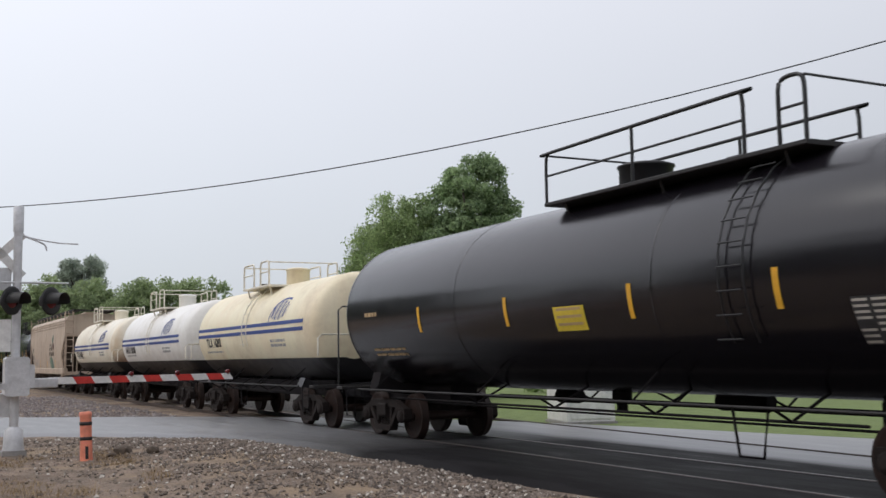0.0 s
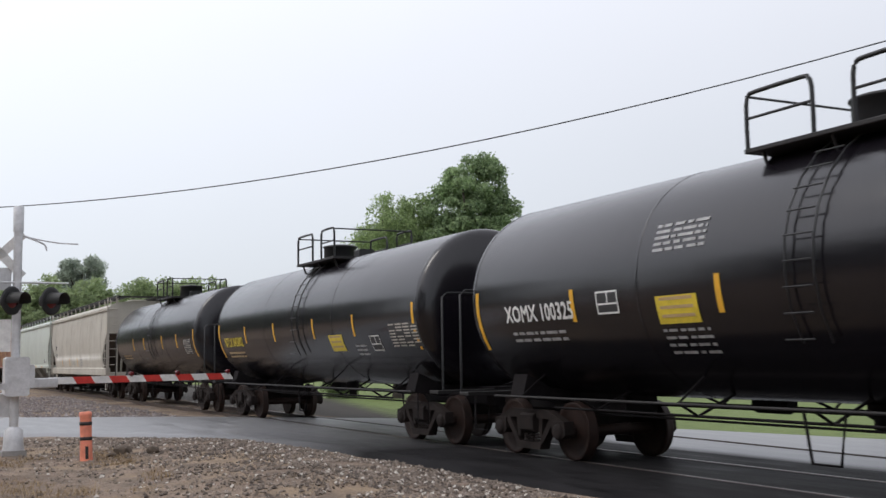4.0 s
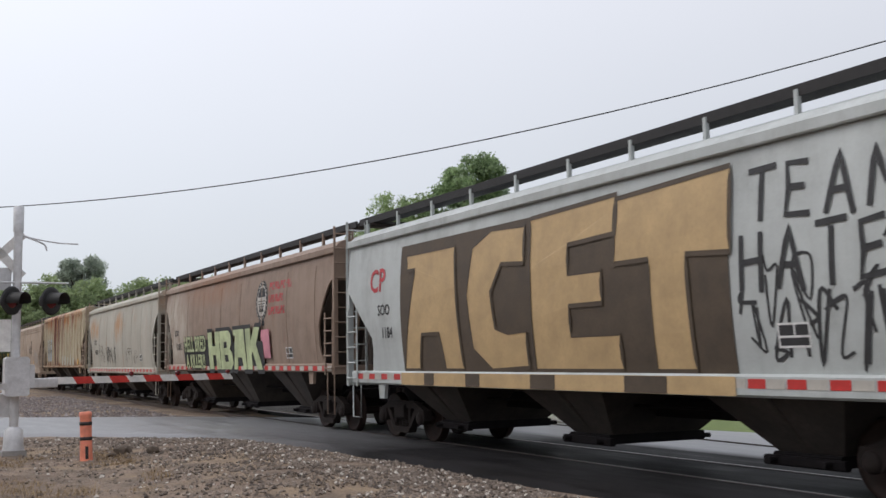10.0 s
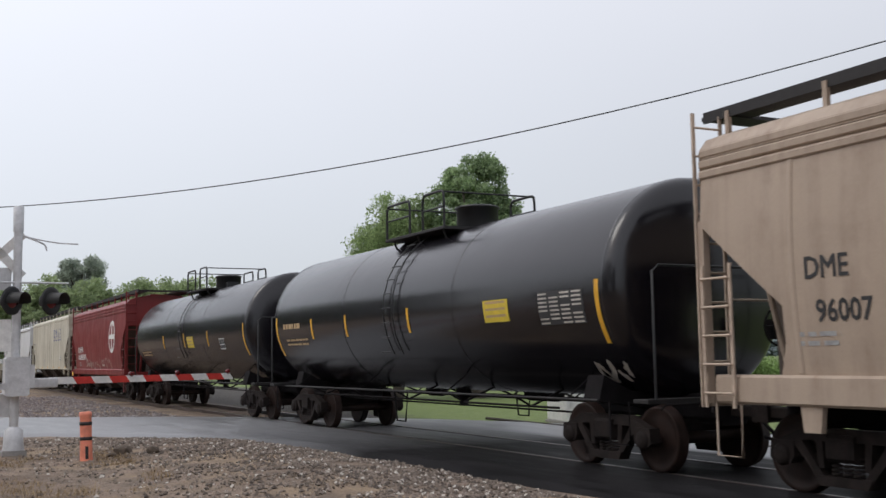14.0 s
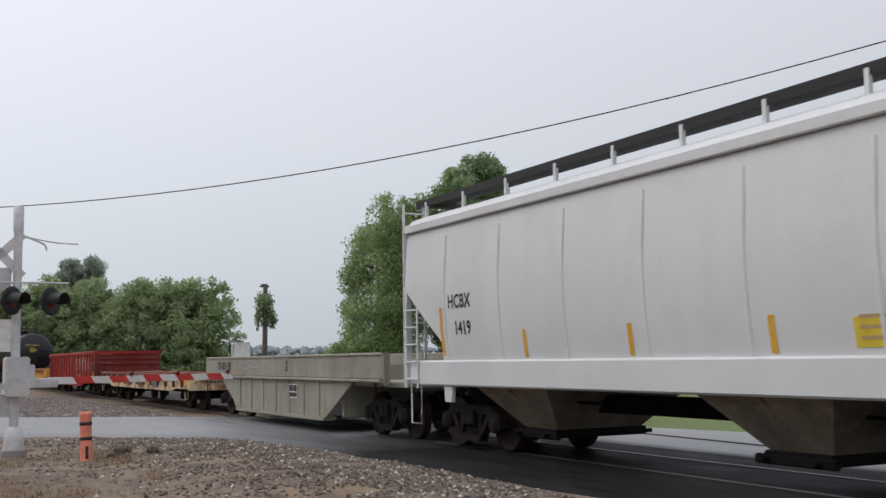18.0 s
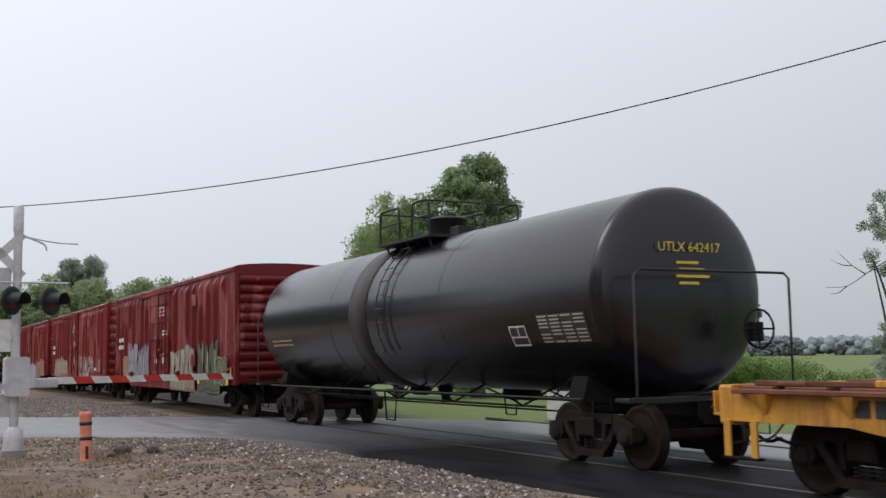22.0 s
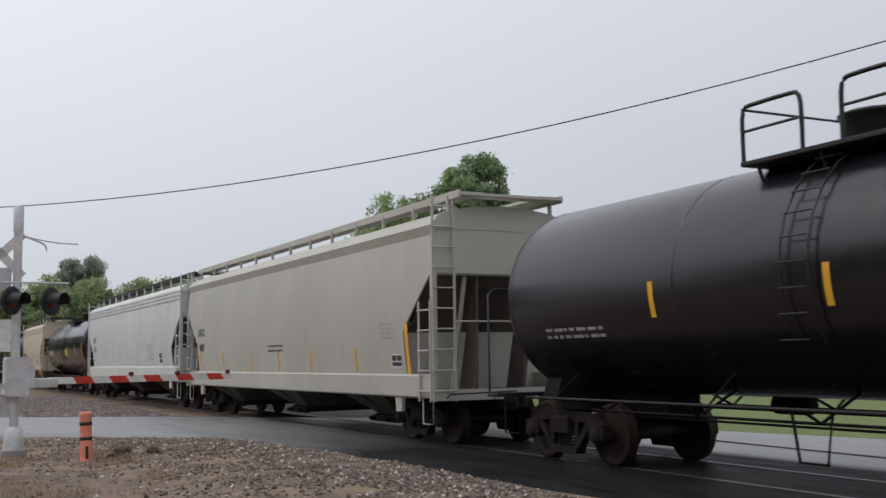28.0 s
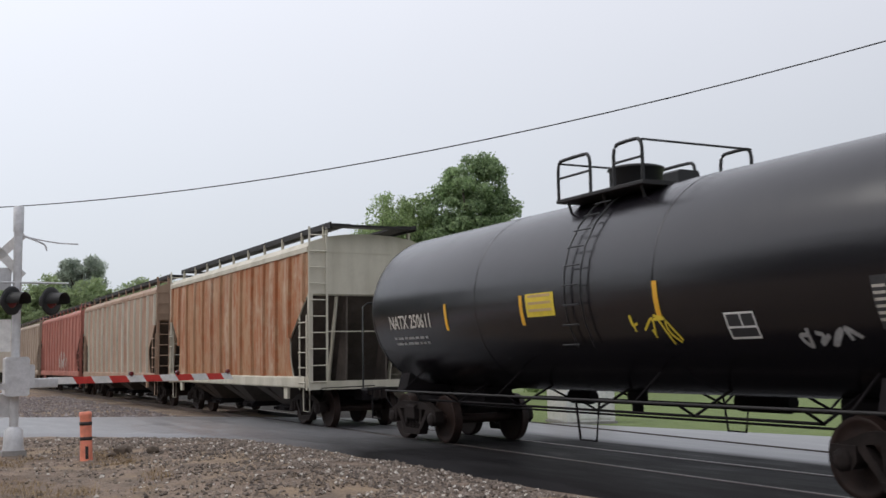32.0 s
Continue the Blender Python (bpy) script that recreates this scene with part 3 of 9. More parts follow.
def stroke(g, pts, w, surf, lift=0.006):
    """A painted line through (x, z) points, w wide."""
    fine = [pts[0]]
    for p, q in zip(pts, pts[1:]):
        m = max(1, int(abs(q[1] - p[1]) / 0.15))
        fine += [(p[0] + (q[0] - p[0]) * i / m, p[1] + (q[1] - p[1]) * i / m) for i in range(1, m + 1)]
    pts = fine
    k = len(pts)
    vs, fs = [], []
    for i, (x, z) in enumerate(pts):
        a, b = pts[max(0, i - 1)], pts[min(k - 1, i + 1)]
        dx, dz = b[0] - a[0], b[1] - a[1]
        d = math.hypot(dx, dz) or 1
        nx, nz = -dz / d * w / 2, dx / d * w / 2
        for q in (-1, 1):
            px, pz = x + q * nx, z + q * nz
            vs.append((px, surf(px, pz) - lift, pz))
    for i in range(k - 1):
        fs.append((2 * i, 2 * i + 1, 2 * i + 3, 2 * i + 2))
    return g.add(vs, fs)


def shape(g, pts, surf, lift=0.006):
    """A filled outline of (x, z) points, cut into upright strips so that it follows the side."""
    cx, cz = sum(p[0] for p in pts) / len(pts), sum(p[1] for p in pts) / len(pts)
    k, rings = len(pts), 4
    vs = [(cx, surf(cx, cz) - lift, cz)]
    for r in range(1, rings + 1):
        for x, z in pts:
            px, pz = cx + (x - cx) * r / rings, cz + (z - cz) * r / rings
            vs.append((px, surf(px, pz) - lift, pz))
    fs = [(0, 1 + i, 1 + (i + 1) % k) for i in range(k)]
    for r in range(rings - 1):
        o = 1 + r * k
        fs += [(o + i, o + (i + 1) % k, o + k + (i + 1) % k, o + k + i) for i in range(k)]
    return g.add(vs, fs)


def data_lines(parent, x, z, w, rows, surf, material, h=0.05, gap=0.045, seed=0, name="data_stencil"):
    """Small unreadable stencilling: rows of broken bars."""
    rnd = random.Random(seed)
    g = G()
    for r in range(rows):
        a, zz = x, z - r * (h + gap)
        while a < x + w:
            b = min(x + w, a + rnd.uniform(0.08, 0.3))
            patch(g, a, b, zz, zz + h, surf, 0.006, 1)
            a = b + rnd.uniform(0.03, 0.07)
    return tagged(part(name, g, material, parent), kind="stuff")


def earfill(pts):
    """Triangles of a simple outline."""
    from mathutils.geometry import tessellate_polygon
    return [tuple(t) for t in tessellate_polygon([[Vector((p[0], p[1], 0)) for p in pts]])]


def letter_bars(g, x, z, w, h, count, t, surf, lift=0.006):
    """A line of lettering as plain stems and bars."""
    pitch = w / count
    for i in range(count):
        a, b = x + i * pitch, x + i * pitch + pitch * 0.76
        kind = (i * 5 + count) % 4
        patch(g, a, a + t, z, z + h, surf, lift, 2)
        if kind != 1:
            patch(g, b - t, b, z if kind else z + h * 0.4, z + h if kind != 3 else z + h * 0.6, surf, lift, 2)
        if kind != 3:
            patch(g, a + t, b - t, z + h - t, z + h, surf, lift, 1)
        if kind in (0, 2):
            patch(g, a + t, b - t, z + h * 0.45, z + h * 0.45 + t, surf, lift, 1)
        if kind in (1, 3):
            patch(g, a + t, b - t, z, z + t, surf, lift, 1)
    return g


def framed_box(parent, x, z, w, h, surf, dark=None):
    """Consolidated stencil box: a black field with a white frame and dividing lines."""
    g = G()
    patch(g, x, x + w, z, z + h, surf, 0.005, 3)
    b = part("stencil_box", g, dark or M_BLACK, parent)
    f = G()
    t = 0.025
    for a in ((x, x + w, z, z + t), (x, x + w, z + h - t, z + h), (x, x + t, z, z + h), (x + w - t, x + w, z, z + h), (x + w * 0.5, x + w * 0.5 + t, z + h * 0.4, z + h), (x, x + w, z + h * 0.4, z + h * 0.4 + t)):
        patch(f, *a, surf, 0.008, 2)
    part("stencil_frame", f, M_WHITE, b)


def scrawl(parent, x, z, w, h, surf, material, seed, lw=0.05, loops=5, name="graffiti"):
    """Sprayed outline letters: rounded hooks and loops side by side."""
    rnd = random.Random(seed)
    for i in range(loops):
        g = G()
        cx = x + w * (i + 0.5) / loops
        ww = w / loops
        pts = [(cx + rnd.uniform(-0.55, 0.55) * ww, z + rnd.uniform(0.0, 1.0) * h) for _ in range(rnd.randint(4, 6))]
        part(name, stroke(g, smooth_line(pts, 5), lw, surf, 0.006 + 0.0006 * i), material, parent)


def piece(parent, x, z, w, h, surf, fill, outline, seed, letters=4, name="graffiti", cloud=None):
    """Painted upright slabs with notches, dark edges and bright inner strokes, not readable."""
    rnd = random.Random(seed)
    ww = w / letters

    def slab(cx, a, zb, zt, lean):
        n = rnd.choice((0, 1, 2))
        j = lambda q: rnd.uniform(-q, q)
        d = rnd.uniform(0.25, 0.45)
        low = [(-a + j(0.04), 0.0), (-a * 0.2, j(0.03)), (-a * 0.1, 0.0 if n == 1 else d * 0.6), (a * 0.15, 0.0 if n == 1 else d * 0.6), (a * 0.3, j(0.03)), (a * 1.08, j(0.03))]
        right = [(a * 0.95, 0.3), (a * (0.55 if n else 0.9), 0.42), (a * (0.55 if n else 0.95), 0.55), (a, 0.66)]
        top = [(a * 1.1, 0.97 + j(0.05)), (a * 0.35, 1.0 + j(0.04)), (a * 0.2, 1.0 if n == 2 else 1 - d * 0.6), (-a * 0.15, 1.0 if n == 2 else 1 - d * 0.6), (-a * 0.3, 1.0 + j(0.03)), (-a * 1.05, 0.95 + j(0.06))]
        left = [(-a * 0.9, 0.7), (-a * 0.98, 0.4)]
        return [(cx + px + lean * pz * (zt - zb), zb + pz * (zt - zb)) for px, pz in low + right + top + left]

    def lay_slab(pts, lift):
        vs = [(p, surf(p, q) - lift, q) for p, q in pts]
        return G().add(vs, earfill(pts))

    base = parent
    if cloud is not None:
        low = []
        for i in range(25):
            low.append((x - 0.15 + (w + 0.3) * i / 24, z + h * (0.42 + 0.14 * math.sin(i * 1.7 + seed) + rnd.uniform(-0.05, 0.05))))
        ring = [(x - 0.2, z - 0.02), (x + w + 0.2, z - 0.04)] + low[::-1]
        base = part(name, lay_slab(ring, 0.004), cloud, parent)
    for i in range(letters):
        hh = h * rnd.uniform(0.78, 1.0)
        zb = z + h * rnd.uniform(-0.02, 0.08)
        ring = slab(x + ww * (i + 0.5), ww * 0.5, zb, zb + hh, rnd.uniform(-0.12, 0.12))
        up = 0.0012 * i
        part("graffiti_fill", lay_slab(ring, 0.006 + up), fill, base)
        part(name, stroke(G(), ring + ring[:1], 0.05, surf, 0.009 + up), outline, base)
        for k in range(2):
            a = x + ww * (i + rnd.uniform(0.2, 0.8))
            part("graffiti_line", stroke(G(), [(a, zb + hh * rnd.uniform(0.1, 0.3)), (a + rnd.uniform(-0.1, 0.1), zb + hh * rnd.uniform(0.55, 0.9))], rnd.uniform(0.03, 0.07), surf, 0.016 + 0.0006 * k), M_PALE if k else outline, base)


def ladder(parent, x0, x1, y, z0, z1, rungs, material, r=0.018):
    """Upright ladder in a plane of constant y; its rungs are pieces of their own."""
    lad = part("ladder", G().box(x0 - 0.025, x0 + 0.025, y - 0.012, y + 0.012, z0, z1).box(x1 - 0.025, x1 + 0.025, y - 0.012, y + 0.012, z0, z1), material, parent)
    me = cached(("rung", round(x1 - x0, 2), r), lambda: G().tube([(0, 0, 0), (x1 - x0, 0, 0)], r, 5).mesh("rung"))
    me = me.copy()
    me.materials.clear()
    for i in range(rungs):
        part("rung", me, material, lad, m=pose(x0, y - 0.03, z0 + (z1 - z0) * (i + 0.5) / rungs))
    return lad


def end_ladder(parent, x, y0, y1, z0, z1, rungs, material):
    g = G().box(x - 0.012, x + 0.012, y0 - 0.025, y0 + 0.025, z0, z1).box(x - 0.012, x + 0.012, y1 - 0.025, y1 + 0.025, z0, z1)
    for i in range(rungs):
        z = z0 + (z1 - z0) * (i + 0.5) / rungs
        g.tube([(x + 0.02, y0, z), (x + 0.02, y1, z)], 0.016, 5)
    return part("end_ladder", g, material, parent)


def brake_wheel(parent, x, y, z, s, material):
    g = G()
    pts = [(x + s * 0.05, y + 0.28 * math.cos(a * math.pi / 8), z + 0.28 * math.sin(a * math.pi / 8)) for a in range(16)]
    g.tube(pts, 0.018, 5, True)
    for a in range(4):
        g.tube([(x + s * 0.03, y, z), (x + s * 0.05, y + 0.28 * math.cos(a * math.pi / 2), z + 0.28 * math.sin(a * math.pi / 2))], 0.014, 4)
    g.box(min(x - s * 0.1, x + s * 0.03), max(x - s * 0.1, x + s * 0.03), y - 0.1, y + 0.1, z - 0.18, z + 0.1)
    part("brake_wheel", g, material, parent)


# ---- tank cars ----
def tank_car(x_rear, x_front, mat, label, r=1.55, zc=2.6, plat=0.0, plen=2.4, rails=None, lower=None, ladder_mat=None, dome=0.35, dome_x=0.0, truck_in=0.8, lad_at=0.1, rail_h=0.63, head=0.24, end_rail=0.22, rail_foot=None, lad_low=-0.55, man_r=0.42):
    ls = x_front - x_rear
    car = thing("tank_car", label, "tank car", "cars of the freight train")
    hx = ls / 2
    rails = rails or M_BLACKRAIL
    pr = []
    # shallow dished head with a tight knuckle
    for d, q in ((1.0, 0.015), (0.97, 0.3), (0.88, 0.55), (0.74, 0.76), (0.58, 0.9), (0.44, 0.955), (0.28, 0.985), (0.12, 0.997), (0.0, 1.0)):
        pr.append((-hx - r * head * d, r * q))
    pr += [(-hx * 0.33, r), (hx * 0.33, r)]
    pr += [(-p, q) for p, q in pr[8::-1]]
    part("tank_shell", G().lathe(pr, "x", 48, (0, 0, zc)), mat, car)
    for sx in (-hx + 0.02, -hx * 0.36, hx * 0.36, hx - 0.02):
        part("weld_seam", G().lathe([(sx - 0.025, r - 0.01), (sx - 0.02, r + 0.003), (sx + 0.02, r + 0.003), (sx + 0.025, r - 0.01)], "x", 48, (0, 0, zc)), mat, car)
    if lower:
        g = G()
        vs, fs = [], []
        n, lim = 16, 0.56 * r
        for p, q in pr:
            q2 = q + 0.012
            a0 = math.asin(min(1.0, lim / q2))
            for i in range(n + 1):
                a = math.pi + a0 + (math.pi - 2 * a0) * i / n
                vs.append((p * 1.0015, q2 * math.cos(a), zc + q2 * math.sin(a)))
        for k in range(len(pr) - 1):
            for i in range(n):
                o = k * (n + 1) + i
                fs.append((o, o + n + 1, o + n + 2, o + 1))
        part("black_underside", g.add(vs, fs, True), lower, car)
    under = lower or M_UNDER
    if lower:
        part("centre_sill", G().box(-hx + 0.3, hx - 0.3, -0.55, 0.55, 0.72, 1.12, 0.03), M_UNDER, car)
    for s in (-1, 1):
        tx = s * (hx - truck_in)
        truck(car, tx)
        part("saddle", G().prism([(-1.2, zc - 1.25), (-1.3, 0.98), (-0.4, 0.86), (0.4, 0.86), (1.3, 0.98), (1.2, zc - 1.25), (0.7, zc - 1.5), (-0.7, zc - 1.5)][::-1], tx - 0.2, tx + 0.2), under, car)
        part("stub_sill", G().box(min(tx - s * 1.6, s * (hx + 0.75)), max(tx - s * 1.6, s * (hx + 0.75)), -0.3, 0.3, 0.72, 1.08, 0.04), under, car)
        coupler(car, s * (hx + 0.75), s)
        part("end_platform", G().box(s * (hx + 0.62) - 0.16, s * (hx + 0.62) + 0.16, -1.5, 1.5, 0.98, 1.04, 0.01), M_GRATE, car)
        # handrail round the head
        hz = zc + end_rail
        x_ = s * (hx + 0.85)
        foot = rail_foot or 1.04
        pts = [(x_, -1.42, foot), (x_, -1.42, hz - 0.08), (x_, -1.32, hz), (x_, 1.32, hz), (x_, 1.42, hz - 0.08), (x_, 1.42, foot)]
        part("end_handrail", G().tube(pts, 0.02, 5), rails, car)
        for q in (-1, 1):
            step = G().tube([(s * (hx - 0.15), q * 1.45, 1.0), (s * (hx - 0.15), q * 1.45, 0.42), (s * (hx + 0.3), q * 1.45, 0.42), (s * (hx + 0.3), q * 1.45, 1.0)], 0.016, 5)
            part("sill_step", step, M_UNDER, car)
    brake_wheel(car, hx + 0.86, 0.75, zc - 0.6, 1, M_UNDER)
    for q in (-1, 1):
        part("side_rail", G().tube([(-hx + 0.4, q * 1.46, 1.0), (hx - 0.4, q * 1.46, 1.0)], 0.022, 6), M_GRATE, car)
        for k in range(4):
            xx = -hx + 1.2 + (2 * hx - 2.4) * k / 3
            part("rail_bracket", G().tube([(xx, q * 1.46, 1.0), (xx, q * 1.0, zc - r + 0.34)], 0.016, 5), M_UNDER, car)
    # pipework and outlet under the belly
    part("bottom_pipe", G().tube([(-hx + 1.5, 0.35, 0.86), (hx - 1.5, 0.35, 0.86)], 0.03, 6), M_UNDER, car)
    part("brake_rod", G().tube([(-hx + 1.6, -0.4, 0.72), (hx - 1.6, -0.4, 0.72)], 0.018, 5), M_UNDER, car)
    part("outlet_valve", G().lathe([(zc - r + 0.1, 0.16), (zc - r - 0.14, 0.16), (zc - r - 0.18, 0.09), (zc - r - 0.32, 0.09)], "z", 12), M_UNDER, car)
    part("brake_cylinder", G().lathe([(-2.6, 0.13), (-2.0, 0.13), (-1.95, 0.1)], "x", 12, (0, 0.55, 0.92)), M_UNDER, car)
    part("brake_reservoir", G().lathe([(1.7, 0.1), (1.75, 0.15), (2.7, 0.15), (2.75, 0.1)], "x", 12, (0, 0.5, 0.95)), M_UNDER, car)
    for q in (-1, 1):
        part("hanging_step", G().tube([(plat + lad_at - 0.3, q * 1.4, 1.0), (plat + lad_at - 0.2, q * 1.4, 0.42), (plat + lad_at + 0.2, q * 1.4, 0.42), (plat + lad_at + 0.3, q * 1.4, 1.0)], 0.02, 5), M_UNDER, car)
        part("low_rail", G().tube([(-hx + 1.8, q * 1.2, 0.84), (hx - 1.8, q * 1.2, 0.84)], 0.02, 5), M_UNDER, car)
        for k in range(5):
            xx = plat + (k - 2) * hx * 0.32
            part("rail_hanger", G().tube([(xx, q * 1.46, 1.0), (xx + 0.04, q * 1.2, 0.84), (xx, q * 0.5, zc - r + 0.12)], 0.022, 5), M_UNDER, car)
    # top platform, railing and manway
    top = zc + r
    pf = part("top_platform", G().box(plat - plen / 2, plat + plen / 2, -1.05, -0.42, top - 0.12, top - 0.06, 0.01).box(plat - plen / 2, plat + plen / 2, 0.42, 1.05, top - 0.12, top - 0.06, 0.01).box(plat - plen / 2, plat - plen / 2 + 0.45, -0.42, 0.42, top - 0.12, top - 0.06, 0.01), M_GRATE if rails is M_BLACKRAIL else rails, car)
    for q in (-1, 1):
        for k in range(3):
            xx = plat + (k - 1) * plen * 0.42
            part("platform_leg", G().tube([(xx, q * 0.95, top - 0.1), (xx, q * 0.88, zc + math.sqrt(max(0.01, r * r - 0.88 ** 2)) - 0.02)], 0.025, 5), rails, pf)
    zr = top + rail_h
    a, b = plat - plen / 2 + 0.03, plat + plen / 2 - 0.03
    ladx = plat + lad_at
    for q in (-1, 1):
        y = q * 1.02
        for e0, e1 in ((a, ladx - 0.3), (ladx + 0.3, b)):
            part("railing", G().tube(smooth_line([(e0, y, top - 0.08), (e0, y, zr - 0.16), (e0 + 0.05, y, zr - 0.03), (e0 + 0.16, y, zr), (e1 - 0.16, y, zr), (e1 - 0.05, y, zr - 0.03), (e1, y, zr - 0.16), (e1, y, top - 0.08)], 2), 0.028, 6), rails, car)
            part("mid_rail", G().tube([(e0, y, top + rail_h * 0.5), (e1, y, top + rail_h * 0.5)], 0.02, 5), rails, car)
            if e1 - e0 > 1.6:
                part("railing_post", G().tube([((e0 + e1) / 2, y, top - 0.08), ((e0 + e1) / 2, y, zr)], 0.026, 6), rails, car)
    for x_ in (a, b):
        part("end_rail", G().tube([(x_, -1.02, zr - 0.03), (x_, 1.02, zr - 0.03)], 0.018, 5), rails, car)
    part("manway", G().lathe([(top - 0.12, man_r), (top + dome, man_r), (top + dome + 0.02, man_r + 0.03), (top + dome + 0.05, man_r + 0.03), (top + dome + 0.08, man_r * 0.85), (top + dome + 0.1, man_r * 0.5)], "z", 20, (plat + dome_x, 0, 0)), mat if rails is not M_BLACKRAIL else M_BLACKRAIL, car)
    part("valve_housing", G().box(plat + 0.5, plat + 0.85, -0.2, 0.2, top - 0.1, top + 0.18, 0.03), rails, car)
    # ladder bent over the near flank
    for q in (-1, 1):
        lad = G()
        zs = [0.45, 1.05, zc - 0.4, zc]
        arc = [(q * (r + 0.07) * math.cos(t), zc + (r + 0.07) * math.sin(t)) for t in np.linspace(lad_low, 1.1, 8)]
        for xx in (ladx - 0.21, ladx + 0.21):
            pts = [(xx, y, z) for y, z in arc]
            lad.tube(pts, 0.014, 5)
        L = part("ladder", lad, ladder_mat or rails, car)
        nr = int((1.08 - lad_low) * r / 0.27)
        for k in range(nr):
            t = lad_low + 0.06 + k * 0.27 / r
            y, z = (q * (r + 0.1) * (math.cos(t) if t > 0 else 1), zc + (r + 0.1) * (math.sin(t) if t > 0 else t))
            part("rung", cached("tankrung", lambda: G().tube([(-0.21, 0, 0), (0.21, 0, 0)], 0.011, 5).mesh("rung")).copy(), ladder_mat or rails, L, m=pose(ladx, y, z)).data.materials.clear()
    for o in car.children_recursive:
        if o.name.startswith("rung") and not o.data.materials:
            o.data.materials.append(ladder_mat or rails)

    def surf(x, z):
        return -math.sqrt(max(0.05, r * r - (z - zc) ** 2))
    return car, surf, hx


# ---- covered hoppers ----
def hopper_car(x_rear, x_front, mat, label, bays=3, ribs=0, w=1.58, ze=4.12, zs=1.22, cut=1.05, bulge=0.1, fascia="lip", rail_mat=None, under=None, reflect=None, roof=None, ladder_mat=None, seams=8, end_mat=None, cut_mid=True, board=None, ribmat=None, shear=False, bz=0.52, ribd=0.07, ribw=0.09, sh=0.25, ct=3.2, rounded=False, bay_y=0.8):
    ls = x_front - x_rear
    hx = ls / 2
    car = thing("hopper_car", label, "hopper car", "cars of the freight train")
    rm = rail_mat or mat
    lm = ladder_mat or rm
    zmid = (ze + zs) / 2

    def width(z):
        return w - bulge * ((z - zmid) / (ze - zmid)) ** 2

    zb = zs - sh
    cm = ct - 1.05

    def half(z):
        if z >= ct:
            return hx
        if rounded:
            u = min(1.0, (ct - z) / 1.1)
            v = max(0.0, (2.0 - z) / 0.6)
            return hx - cut * (0.45 * math.sqrt(1 - (1 - u) ** 2) + 0.55 * u) + 0.3 * v * v
        if z >= cm:
            return hx - cut * (ct - z) / (ct - cm)
        return hx - cut + (0.2 * max(0.0, (1.7 - z) / 0.5) if cut_mid else 0)

    levels = [zs] + [z for z in sorted((1.35, 1.55, 1.75, 1.95, cm, cm + 0.2, cm + 0.45, cm + 0.7, ct - 0.2, ct - 0.1, ct - 0.03, ct + 0.001, 3.7)) if z > zs + 0.03] + [ze]
    for s in (1, -1):
        vs = []
        for z in levels:
            for x in (-half(z), half(z)):
                vs.append((x, s * width(z), z))
        fs = [(2 * i, 2 * i + 1, 2 * i + 3, 2 * i + 2) for i in range(len(levels) - 1)]
        body = part("body_side", G().add(vs, [q if s < 0 else q[::-1] for q in fs], True), mat, car)
    # thickness of the free side sheets at the ends
    for s in (-1, 1):
        for q in (-1, 1):
            vs, fs = [], []
            low = [z for z in levels if z < ct + 0.01]
            for z in low:
                for d in (0.0, 0.035):
                    vs.append((q * half(z), s * (width(z) - d), z))
                vs.append((q * (hx - 2.6), s * (width(z) - 0.035), z))
            for i in range(len(low) - 1):
                fs += [(3 * i, 3 * i + 1, 3 * i + 4, 3 * i + 3), (3 * i + 1, 3 * i + 2, 3 * i + 5, 3 * i + 4)]
            part("side_edge", G().add(vs, fs), end_mat or mat, car)
    for s in (-1, 1):
        g = G()
        wt, wb = width(3.6), width(1.6) - 0.04
        vs = [(s * hx, -wt, ze), (s * hx, wt, ze), (s * hx, wt, ct), (s * hx, -wt, ct), (s * (hx - 0.04), -wt, ct - 0.04), (s * (hx - 0.04), wt, ct - 0.04)]
        g.add(vs, [(0, 1, 2, 3), (3, 2, 5, 4)])
        part("end_panel", g, end_mat or mat, car)
        sl = G().add([(s * (hx - 0.05), -wt + 0.03, ct + 0.01), (s * (hx - 0.05), wt - 0.03, ct + 0.01), (s * (hx - 2.5), wb, zb), (s * (hx - 2.5), -wb, zb)], [(0, 1, 2, 3)])
        part("slope_sheet", sl, M_SLOPE, car)
        if shear:
            xs_ = s * (hx - cut + 0.06)
            part("shear_plate", G().box(*sorted((xs_, xs_ - s * 0.03)), -wb, wb, zb - 0.02, 2.35), end_mat or mat, car)
        part("end_web", G().plate([(s * (hx - 0.12), ct - 0.05), (s * (hx - 0.2), zb), (s * (hx - 0.9), zb), (s * (hx - 0.25), ct - 0.05)], -0.55, -0.5), M_SLOPE, car)
        part("end_web", G().plate([(s * (hx - 0.12), ct - 0.05), (s * (hx - 0.2), zb), (s * (hx - 0.9), zb), (s * (hx - 0.25), ct - 0.05)], 0.5, 0.55), M_SLOPE, car)
    g = G()
    k = 8
    pr = [(-width(ze) - 0.04, ze - 0.1)] + [(width(ze) + 0.04, ze - 0.1)]
    arc = [(math.cos(math.pi * i / k) * (width(ze) + 0.04), ze + 0.02 + 0.36 * math.sin(math.pi * i / k)) for i in range(k + 1)]
    g.prism(pr + arc, -hx - 0.012, hx + 0.012)
    part("roof", g, roof or mat, car)
